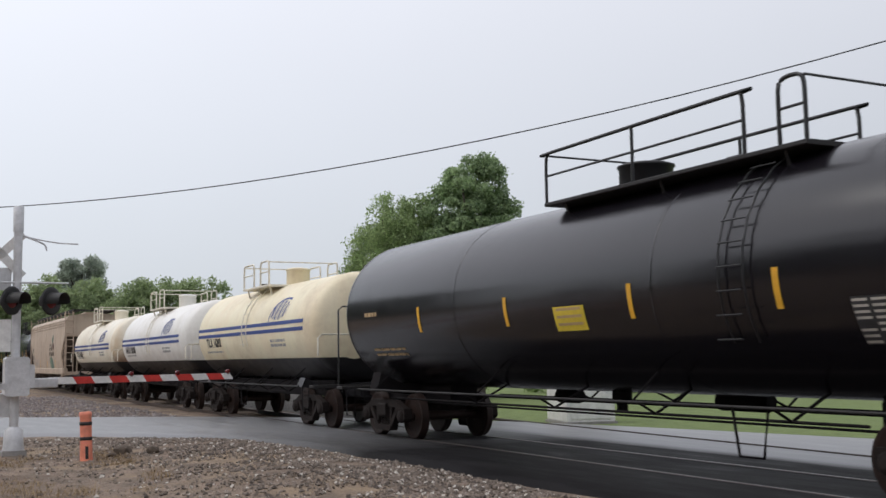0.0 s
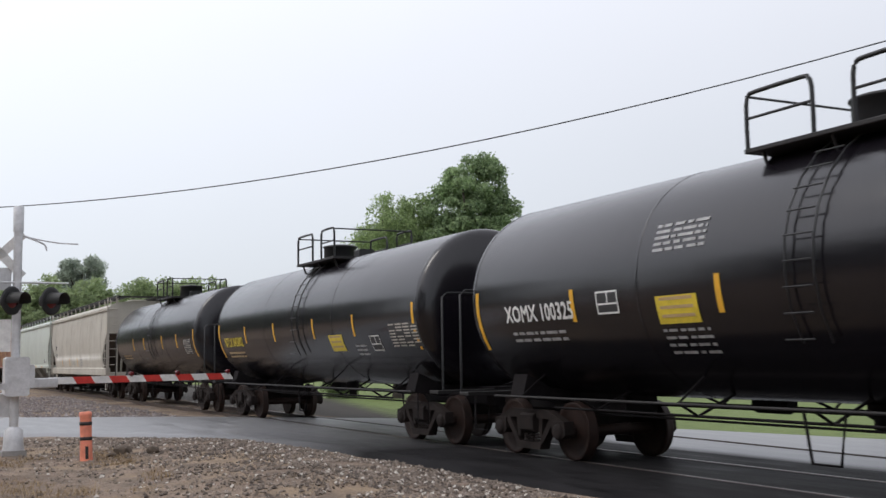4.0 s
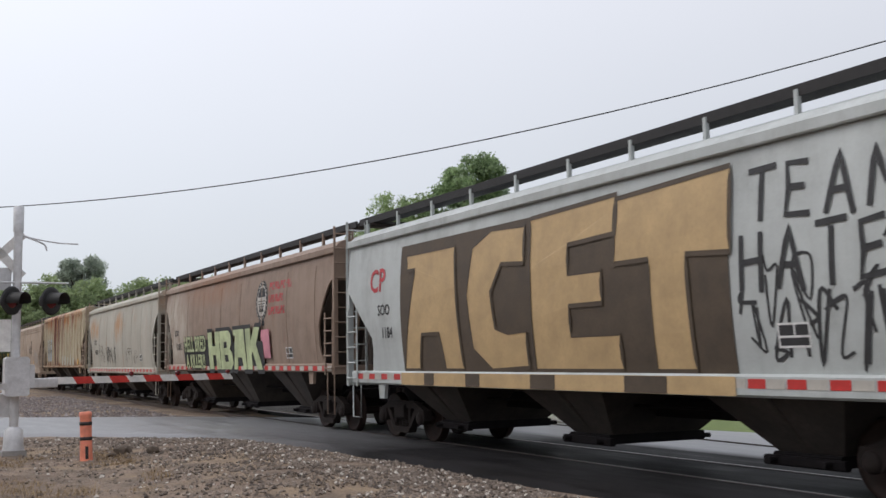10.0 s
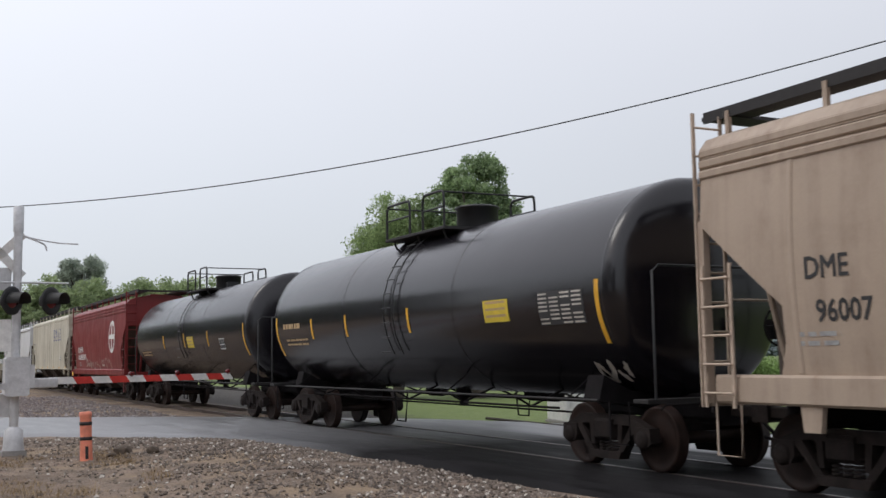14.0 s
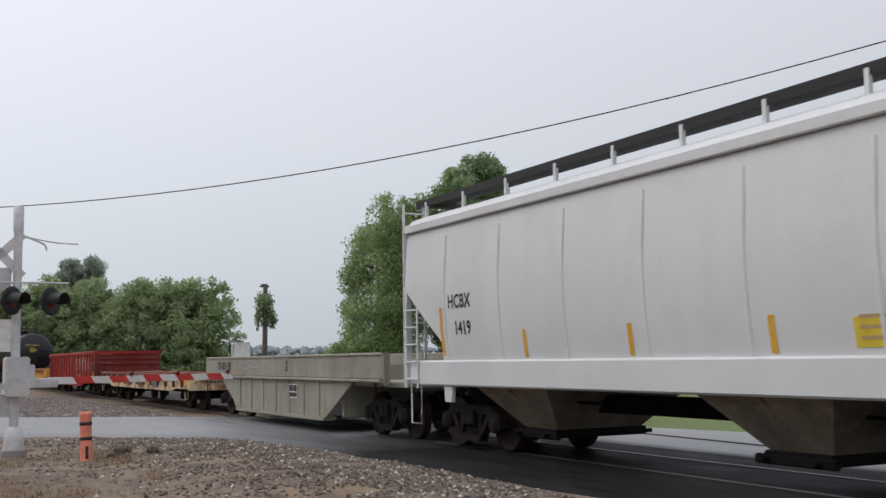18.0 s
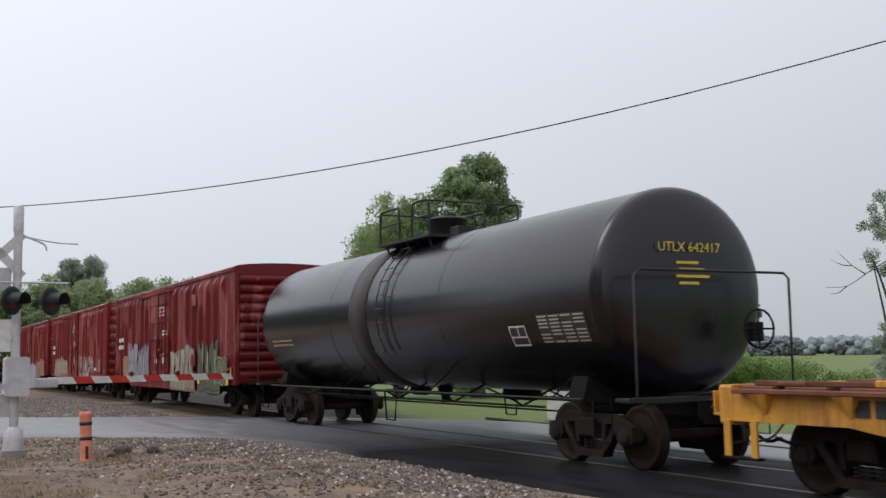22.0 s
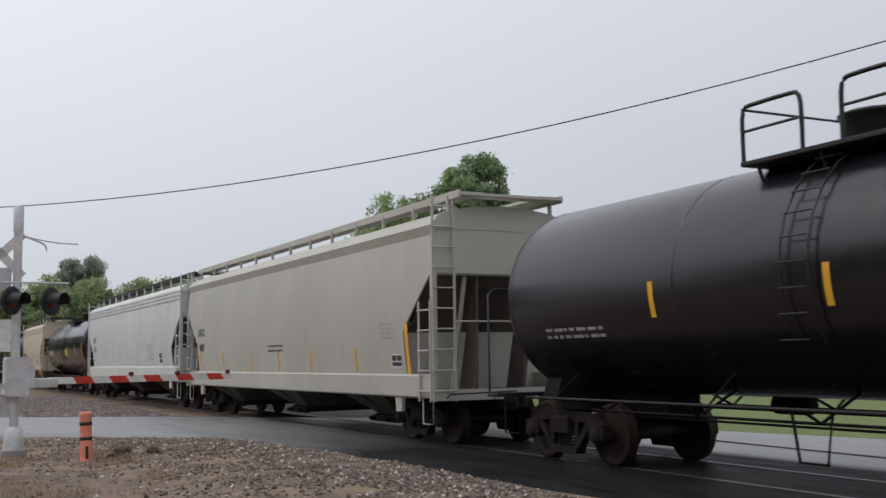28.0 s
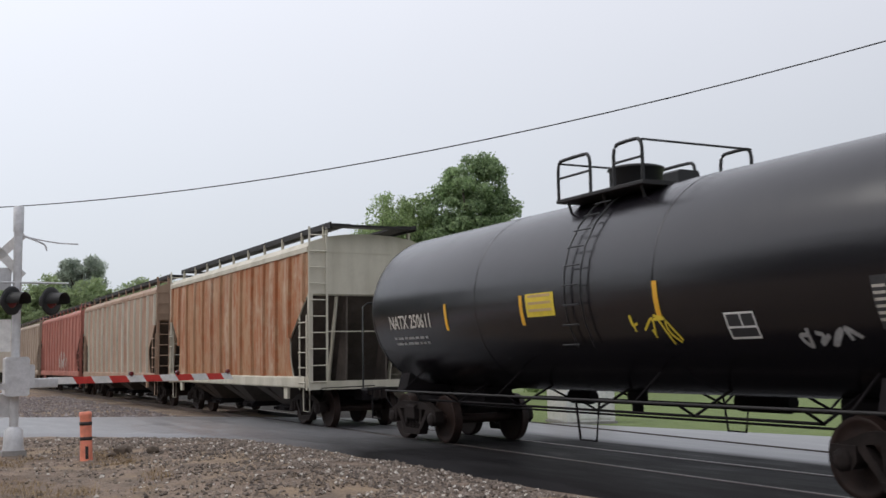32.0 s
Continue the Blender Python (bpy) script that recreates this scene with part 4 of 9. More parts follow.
    if fascia == "lip":
        for s in (-1, 1):
            y0, y1 = sorted((s * (width(ze) - 0.02), s * (width(ze) + 0.09)))
            part("eave_beam", G().box(-hx - 0.02, hx + 0.02, y0, y1, ze - 0.1, ze + 0.06, 0.02), roof or mat, car)
    elif fascia == "bands":
        for j in range(3):
            z = ze - 0.03 - j * 0.13
            part("eave_band", G().box(-hx - 0.01, hx + 0.01, -width(z) - 0.05 + j * 0.008, -width(z) + 0.05, z - 0.06, z + 0.05, 0.02), mat, car)
        part("eave_band", G().box(-hx - 0.01, hx + 0.01, width(ze) - 0.05, width(ze) + 0.05, ze - 0.3, ze + 0.02, 0.02), mat, car)
    elif fascia == "deep":
        vs = [(x, y, z) for y, z in ((-width(ze) - 0.05, ze + 0.02), (-width(ze) - 0.09, ze - 0.03), (-width(ze) + 0.0, ze - 0.28), (-width(ze) + 0.06, ze - 0.28)) for x in (-hx - 0.01, hx + 0.01)]
        part("eave_band", G().add(vs, [(2 * i, 2 * i + 2, 2 * i + 3, 2 * i + 1) for i in range(3)]), mat, car)
    # hatches and running boards
    for i in range(4):
        x0 = -hx + 0.9 + (2 * hx - 1.8) * i / 4
        part("roof_hatch", G().box(x0 + 0.05, x0 + (2 * hx - 1.8) / 4 - 0.05, -0.36, 0.36, ze + 0.36, ze + 0.46, 0.03), roof or mat, car)
    bm = board or M_GRATE
    for s in (-1, 1):
        y0, y1 = sorted((s * 0.62, s * 1.12))
        rb = part("running_board", G().box(-hx - 0.35, hx + 0.35, y0, y1, ze + bz, ze + bz + 0.05).box(-hx - 0.35, hx + 0.35, s * 1.12 - 0.02, s * 1.12 + 0.02, ze + bz - 0.06, ze + bz + 0.08), bm, car)
        n = max(5, int(ls / 1.5))
        pm = cached(("post", rm.name, s), lambda: G().box(-0.03, 0.03, -0.03, 0.03, -0.34, 0.04).mesh("board_post"))
        for i in range(n + 1):
            part("board_post", pm, rm, rb, m=pose(-hx + 0.1 + (ls - 0.2) * i / n, s * 1.13, ze + bz - 0.02))
    for s in (-1, 1):
        x = s * (hx + 0.2)
        part("end_running_board", G().box(x - 0.2, x + 0.2, -1.12, 1.12, ze + bz - 0.02, ze + bz + 0.03), bm, car)
    # side sill
    for s in (-1, 1):
        y0, y1 = sorted((s * (width(zs) - 0.12), s * (width(zs) + 0.065)))
        sill = part("side_sill", G().box(-hx + 0.15, hx - 0.15, y0, y1, zb, zs + 0.02, min(0.03, sh / 3)), rm, car)
        if reflect and s < 0:
            n = int(ls / 0.62)
            rz = zs - 0.09 if 0.1 < sh < 0.3 else zb + 0.09
            rme = cached(("refl", reflect), lambda: G().box(-0.14, 0.14, -0.004, 0.0, -0.055, 0.055).mesh("reflector"))
            wme = cached(("reflw", reflect), lambda: G().box(-0.14, 0.14, -0.004, 0.0, -0.055, 0.055).mesh("reflector"))
            for i in range(n if reflect == "red" else 7):
                xx = -hx + 0.6 + (ls - 1.2) * i / ((n if reflect == "red" else 7) - 1)
                part("reflector", rme, M_RED if reflect == "red" else M_YELLOW, sill, m=pose(xx, y0 - 0.002 if sh > 0.1 else -width(zs) - 0.06, rz))
                if reflect == "red":
                    part("reflector", wme, M_PALE, sill, m=pose(xx + 0.3, y0 - 0.002, rz))
    if ribs:
        for i in range(ribs):
            x = -hx + 0.25 + (ls - 0.5) * i / (ribs - 1)
            z0 = zs + 0.02
            if abs(x) > hx - cut:
                z0 = cm + 0.02 + (ct - cm) * (abs(x) - (hx - cut)) / cut
            vs, fs = [], []
            for z in (z0, (z0 + ze) / 2, ze - 0.12):
                yy = -width(z)
                vs += [(x - ribw, yy + 0.01, z), (x - ribw * 0.6, yy - ribd, z), (x + ribw * 0.6, yy - ribd, z), (x + ribw, yy + 0.01, z)]
            for j in range(2):
                o = j * 4
                fs += [(o + a, o + a + 1, o + a + 5, o + a + 4) for a in range(3)]
            fs += [(3, 2, 1, 0), (8, 9, 10, 11)]
            part("side_rib", G().add(vs, fs), ribmat or mat, body)
    else:
        for i in range(seams):
            x = -hx + cut + 0.2 + (ls - 2 * cut - 0.4) * i / max(1, seams - 1)
            g = G()
            vs = []
            for z in np.linspace(zs + 0.04, ze - 0.3, 9):
                vs += [(x - 0.07, -width(z) - 0.001, z), (x - 0.012, -width(z) - 0.018, z), (x + 0.012, -width(z) - 0.018, z), (x + 0.03, -width(z) - 0.001, z)]
            part("panel_seam", g.add(vs, [(4 * j + k, 4 * j + k + 1, 4 * j + k + 5, 4 * j + k + 4) for j in range(8) for k in range(3)]), mat, body)
    # discharge bays
    um = under or M_BAYS
    step = (ls - 7.2) / (bays - 1)
    hw = 1.12
    for i in range(bays):
        c = -hx + 3.6 + step * i
        g = G()
        pts = [(c - hw, zb + 0.03), (c + hw, zb + 0.03), (c + 0.48, 0.44), (c - 0.48, 0.44)]
        vs = [(p, -1.46 if z > 0.5 else -bay_y, z) for p, z in pts] + [(p, 1.46 if z > 0.5 else bay_y, z) for p, z in pts]
        g.add(vs, [(0, 3, 2, 1), (4, 5, 6, 7), (0, 4, 7, 3), (1, 2, 6, 5), (3, 7, 6, 2)])
        bay = part("discharge_bay", g, um, car)
        part("bay_stiffener", G().tube([(c, -1.47, zb), (c, -bay_y - 0.02, 0.5)], 0.03, 4), um, bay)
        gate = G().box(c - 0.52, c + 0.52, -bay_y - 0.1, bay_y + 0.1, 0.32, 0.46, 0.02)
        for dx in (-0.42, 0.42):
            gate.tube([(c + dx, -bay_y - 0.28, 0.37), (c + dx, bay_y + 0.28, 0.37)], 0.04, 6)
        gate.box(c - 0.62, c + 0.62, -bay_y - 0.16, -bay_y - 0.06, 0.3, 0.42, 0.02)
        part("outlet_gate", gate, M_UNDER, bay)
        # ridge sheets between two bays, rising inside the body
        if i < bays - 1:
            a0, a1 = c + hw, c + step - hw
            am, zr = (a0 + a1) / 2, min(zb + (a1 - a0) * 0.42, 2.4)
            part("ridge_sheet", G().add([(a0, -1.45, zb + 0.03), (am, -1.45, zr), (a1, -1.45, zb + 0.03), (a0, 1.45, zb + 0.03), (am, 1.45, zr), (a1, 1.45, zb + 0.03)], [(0, 1, 4, 3), (1, 2, 5, 4)]), M_SLOPE, car)
    part("centre_sill", G().box(-hx, hx, -0.22, 0.22, 0.72, 1.0, 0.03), M_UNDER, car)
    for s in (-1, 1):
        tx = s * (hx - 1.6)
        truck(car, tx)
        x = s * hx
        coupler(car, s * (hx + 0.05), s)
        part("end_floor", G().box(min(s * (hx - 1.5), s * (hx + 0.02)), max(s * (hx - 1.5), s * (hx + 0.02)), -1.45, 1.45, zb + 0.02, zb + 0.08), M_UNDER, car)
        part("end_sill", G().box(x - 0.06, x + 0.06, -1.52, 1.52, zb - 0.04, zb + 0.16, 0.015), rm, car)
        # corner post, ladders, braces
        for q in (-1, 1):
            y = q * (width(2.5) - 0.06)
            part("corner_post", G().box(x - 0.05, x + 0.05, y - 0.05, y + 0.05, zb, ct + 0.05), rm, car)
            part("slope_brace", G().tube([(x - s * 0.7, q * 0.8, zb), (x - s * 0.12, q * 0.8, ct - 0.05)], 0.05, 4), end_mat or mat, car)
            part("sill_step", G().tube([(x - s * 0.1, q * 1.5, zb), (x - s * 0.1, q * 1.5, 0.42), (x - s * 0.52, q * 1.5, 0.42), (x - s * 0.52, q * 1.5, zb)], 0.017, 5), lm, car)
        ladder(car, min(x - s * 0.5, x - s * 0.02), max(x - s * 0.5, x - s * 0.02), -width(2) - 0.03, zb - 0.05, 2.7, 5, lm)
        end_ladder(car, x + s * 0.07, -width(2.5) + 0.02, -width(2.5) + 0.46, zb - 0.05, ze + bz - 0.02, 10, lm)
        part("end_grab", G().tube([(x + s * 0.06, -1.1, 2.3), (x + s * 0.12, -1.1, 2.3), (x + s * 0.12, 1.1, 2.3), (x + s * 0.06, 1.1, 2.3)], 0.016, 5), lm, car)
        # jacking pad and tow loop
        part("jacking_pad", G().plate([(tx - 0.16, zb + 0.02), (tx + 0.16, zb + 0.02), (tx + 0.12, zb - 0.28), (tx - 0.12, zb - 0.28)], -width(zs) - 0.02, -width(zs) + 0.05), rm, car)
    brake_wheel(car, hx + 0.08, 0.5, 2.6, 1, M_UNDER)
    part("brake_pipe", G().tube([(-hx + 2, -0.7, 0.9), (hx - 2, -0.7, 0.9)], 0.025, 5), M_UNDER, car)

    def surf(x, z):
        return -width(max(zs, min(ze, z)))
    return car, surf, hx


# ---- boxcars ----
def box_car(x_rear, x_front, mat, label, end_ribs=9, reflector=(0.2, 0.26), ze=4.37, zs=1.0, w=1.58):
    hx = (x_front - x_rear) / 2
    car = thing("box_car", label, "boxcar", "cars of the freight train")
    body = part("body", G().box(-hx + 0.04, hx - 0.04, -w, w, zs, ze, 0.02), mat, car)
    k = 8
    arc = [(math.cos(math.pi * i / k) * (w + 0.03), ze - 0.02 + 0.13 * math.sin(math.pi * i / k)) for i in range(k + 1)]
    part("roof", G().prism([(-w - 0.03, ze - 0.08), (w + 0.03, ze - 0.08)] + arc, -hx + 0.05, hx - 0.05), M_GALV, car)
    for s in (-1, 1):
        part("end_cap", G().prism([(-w - 0.02, ze - 0.25), (w + 0.02, ze - 0.25)] + [(y, z - 0.005) for y, z in arc], *sorted((s * (hx - 0.05), s * (hx + 0.01)))), mat, car)
    part("eave_rail", G().box(-hx, hx, -w - 0.05, -w + 0.02, ze - 0.14, ze - 0.02, 0.015), mat, car)
    d0, d1 = -1.75, 1.1
    for x0, x1, n in ((-hx + 0.6, -2.05, 9), (1.78, hx - 1.2, 8)):
        for i in range(n):
            x = x0 + (x1 - x0) * i / (n - 1)
            vs, fs = [], []
            for z, o in ((zs + 0.05, 0.0), (zs + 0.2, 0.095), (ze - 0.42, 0.095), (ze - 0.22, 0.0)):
                vs += [(x - 0.16, -w + 0.004, z), (x - 0.065, -w - o - 0.004, z), (x + 0.065, -w - o - 0.004, z), (x + 0.16, -w + 0.004, z)]
            for j in range(3):
                o = j * 4
                fs += [(o + a, o + a + 1, o + a + 5, o + a + 4) for a in range(3)]
            part("side_post", G().add(vs, fs), mat, body)
    for z in (1.5, 3.42):
        part("placard_board", G().box(4.38, 4.94, -w - 0.13, -w - 0.1, z, z + 0.36, 0.008), mat, car)
    door = part("sliding_door", G().box(d0, d1, -w - 0.1, -w - 0.01, zs + 0.12, ze - 0.26, 0.02), mat, car)
    for xx in (d0 + 0.95, d1 - 0.95):
        part("door_stile", G().box(xx - 0.05, xx + 0.05, -w - 0.132, -w - 0.1, zs + 0.2, ze - 0.8, 0.012), mat, door)
    part("door_lock", G().box(d0 + 1.3, d0 + 1.42, -w - 0.2, -w - 0.1, zs + 0.75, zs + 1.5, 0.02), mat, door)
    for j in range(5):
        z = zs + 0.25 + j * 0.62
        part("door_rib", G().box(d0 + 0.05, d1 - 0.05, -w - 0.135, -w - 0.1, z - 0.05, z + 0.05, 0.012), mat, door)
    for xx in (d0 + 0.2, d1 - 0.2, d0 + 1.5):
        part("lock_rod", G().tube([(xx, -w - 0.16, zs + 0.1), (xx, -w - 0.16, ze - 0.3)], 0.025, 6), mat, door)
    part("door_lever", G().box(d1 - 1.25, d1 - 0.85, -w - 0.19, -w - 0.15, zs + 1.05, zs + 1.12), mat, door)
    for z in (zs + 0.06, ze - 0.22):
        part("door_track", G().box(d0 - 2.6, d1 + 0.3, -w - 0.14, -w, z - 0.04, z + 0.04), mat, car)
    g = G().plate([(-hx + 0.05, zs + 0.1), (hx - 0.05, zs + 0.1), (hx - 0.05, zs - 0.05), (hx - 2.6, zs - 0.08), (hx - 3.4, zs - 0.28), (-hx + 3.4, zs - 0.28), (-hx + 2.6, zs - 0.08), (-hx + 0.05, zs - 0.05)], -w - 0.03, -w + 0.04)
    sill = part("side_sill", g, mat, car)
    for s in (-1, 1):
        e = G()
        for i in range(end_ribs):
            z = zs + 0.25 + (ze - zs - 0.62) * i / (end_ribs - 1)
            rh = (ze - zs - 0.62) / (end_ribs - 1) / 2
            pr = [(z - rh, 0.0), (z - rh * 0.62, 0.1), (z - rh * 0.15, 0.155), (z + rh * 0.3, 0.145), (z + rh * 0.68, 0.08), (z + rh * 0.96, 0.0)]
            vs = []
            for y, sc in ((-w + 0.06, 0.0), (-w + 0.2, 1.0), (w - 0.2, 1.0), (w - 0.06, 0.0)):
                vs += [(s * (hx - 0.035 + o * sc), y, zz) for zz, o in pr]
            fs = []
            for j in range(3):
                fs += [(j * 6 + a, j * 6 + a + 1, j * 6 + a + 7, j * 6 + a + 6) for a in range(5)]
            part("end_corrugation", G().add(vs, [q if s > 0 else q[::-1] for q in fs], True), mat, body)
        part("corner_post", G().box(s * hx - 0.06, s * hx + 0.06, -w - 0.02, -w + 0.1, zs - 0.05, ze - 0.05, 0.02), mat, car)
        truck(car, s * (hx - 1.75))
        coupler(car, s * (hx + 0.05), s)
        for k in range(5):
            zz = zs + 0.1 + 0.36 * k
            part("grab_iron", G().tube([(s * (hx - 0.55), -w, zz), (s * (hx - 0.55), -w - 0.07, zz), (s * (hx - 0.1), -w - 0.07, zz), (s * (hx - 0.1), -w, zz)], 0.012, 5), mat, car)
            part("end_grab", G().tube([(s * hx, -w + 0.15, zz), (s * (hx + 0.17), -w + 0.15, zz), (s * (hx + 0.17), -w + 0.6, zz), (s * hx, -w + 0.6, zz)], 0.012, 5), mat, car)
        part("sill_step", G().tube([(s * (hx - 0.1), -w, zs), (s * (hx - 0.1), -w, 0.4), (s * (hx - 0.5), -w, 0.4), (s * (hx - 0.5), -w, zs)], 0.018, 5), M_UNDER, car)
        part("end_crossover", G().box(*sorted((s * (hx + 0.03), s * (hx + 0.3))), -1.2, 1.2, zs - 0.02, zs + 0.03), M_GRATE, car)
        rw, rh_ = reflector
        part("reflector", G().box(s * (hx - 0.45) - rw, s * (hx - 0.45) + rw, -w - 0.04, -w - 0.032, zs + 0.2, zs + 0.2 + rh_), M_YELLOW if rw > 0.15 else M_PALE, car)
    part("centre_sill", G().box(-hx, hx, -0.3, 0.3, 0.62, zs + 0.02, 0.03), M_UNDER, car)
    brake_wheel(car, hx + 0.12, 0.5, 2.2, 1, M_UNDER)
    part("brake_reservoir", G().lathe([(-1.2, 0.1), (-1.15, 0.22), (0, 0.22), (0.05, 0.1)], "x", 12, (0, 0.4, 0.62)), M_UNDER, car)

    def surf(x, z):
        return -w - 0.06
    return car, surf, hx


# ---- gondola, flat cars, well car ----
def gondola_car(x_rear, x_front, mat, panel, label, zt=2.2, zf=0.8, zs=0.53, w=1.55):
    hx = (x_front - x_rear) / 2
    car = thing("gondola_car", label, "gondola", "cars of the freight train")
    posts = [1.27, 2.13, 2.95, 3.79, 4.9]
    posts = [p - hx for p in posts] + [hx - p for p in posts] + [4.9 - hx + (2 * hx - 9.8) * k / 6 for k in range(1, 6)]
    for s in (-1, 1):
        y0, y1 = sorted((s * (w - 0.06), s * w))
        side = part("side_wall", G().plate([(-hx, zf), (-hx, zt), (hx, zt), (hx, zf), (hx - 3.35, zf), (hx - 3.8, zs), (-hx + 3.8, zs), (-hx + 3.35, zf)], y0, y1), panel, car)
        part("top_chord", G().box(-hx, hx, *sorted((s * (w - 0.08), s * (w + 0.08))), zt - 0.13, zt + 0.02, 0.025), mat, car)
        part("bottom_flange", G().box(-hx + 3.8, hx - 3.8, *sorted((s * (w - 0.1), s * (w + 0.05))), zs - 0.03, zs + 0.03, 0.01), mat, car)
        if s < 0:
            for x in posts:
                zb = zf if abs(x) > hx - 3.5 else zs + 0.02
                part("side_post", G().add([(x - 0.09, -w + 0.005, zb), (x - 0.05, -w - 0.08, zb + 0.05), (x + 0.05, -w - 0.08, zb + 0.05), (x + 0.09, -w + 0.005, zb), (x - 0.09, -w + 0.005, zt - 0.1), (x - 0.05, -w - 0.08, zt - 0.13), (x + 0.05, -w - 0.08, zt - 0.13), (x + 0.09, -w + 0.005, zt - 0.1)], [(0, 1, 5, 4), (1, 2, 6, 5), (2, 3, 7, 6), (0, 3, 2, 1)]), mat, side)
    part("floor", G().box(-hx + 0.05, hx - 0.05, -w + 0.06, w - 0.06, zf + 0.14, zf + 0.2), M_UNDER, car)
    for s in (-1, 1):
        part("end_wall", G().box(*sorted((s * (hx - 0.09), s * (hx - 0.02))), -w + 0.06, w - 0.06, zf - 0.06, zt), panel, car)
        part("end_chord", G().box(*sorted((s * (hx - 0.1), s * (hx + 0.07))), -w + 0.08, w - 0.08, zt - 0.12, zt + 0.015, 0.02), mat, car)
        for z in (1.3, 1.62, 1.88):
            part("end_rib", G().box(*sorted((s * (hx - 0.02), s * (hx + 0.06))), -w + 0.1, w - 0.1, z - 0.04, z + 0.04, 0.03), panel, car)
        part("corner_post", G().box(s * hx - 0.07, s * hx + 0.07, -w - 0.05, -w + 0.12, zf - 0.08, zt - 0.01, 0.03), panel, car)
        part("ladder_post", G().box(s * (hx - 0.66) - 0.035, s * (hx - 0.66) + 0.035, -w - 0.05, -w + 0.005, zf - 0.02, zt - 0.13, 0.012), panel, car)
        part("end_sill", G().box(*sorted((s * (hx - 0.7), s * (hx + 0.03))), -w - 0.04, -w + 0.06, zf - 0.1, zf + 0.04, 0.015), panel, car)
        for z in (2.06, 1.66, 1.24, 0.93):
            part("grab_iron", G().tube([(s * (hx - 0.1), -w, z), (s * (hx - 0.1), -w - 0.09, z), (s * (hx - 0.6), -w - 0.09, z), (s * (hx - 0.6), -w, z)], 0.014, 5), M_FADEDRED, car)
            part("grab_iron", G().tube([(s * hx, -w + 0.2, z), (s * (hx + 0.1), -w + 0.2, z), (s * (hx + 0.1), -w + 0.75, z), (s * hx, -w + 0.75, z)], 0.014, 5), M_FADEDRED, car)
        part("sill_step", G().tube([(s * (hx - 0.08), -w, zf - 0.05), (s * (hx - 0.08), -w, 0.42), (s * (hx - 0.6), -w, 0.42), (s * (hx - 0.6), -w, zf - 0.05)], 0.02, 5), M_UNDER, car)
        part("uncoupling_lever", G().tube(smooth_line([(s * (hx + 0.08), -w + 0.15, 0.45), (s * (hx + 0.1), -w + 0.35, 0.62), (s * (hx + 0.2), -0.7, 0.62), (s * (hx + 0.35), -0.1, 0.8)], 3), 0.018, 5), M_UNDER, car)
        truck(car, s * (hx - 1.6))
        coupler(car, s * (hx + 0.05), s)
    part("centre_sill", G().box(-hx, hx, -0.3, 0.3, 0.6, zf + 0.13, 0.03), M_UNDER, car)
    return car, (lambda x, z: -w - 0.005), hx


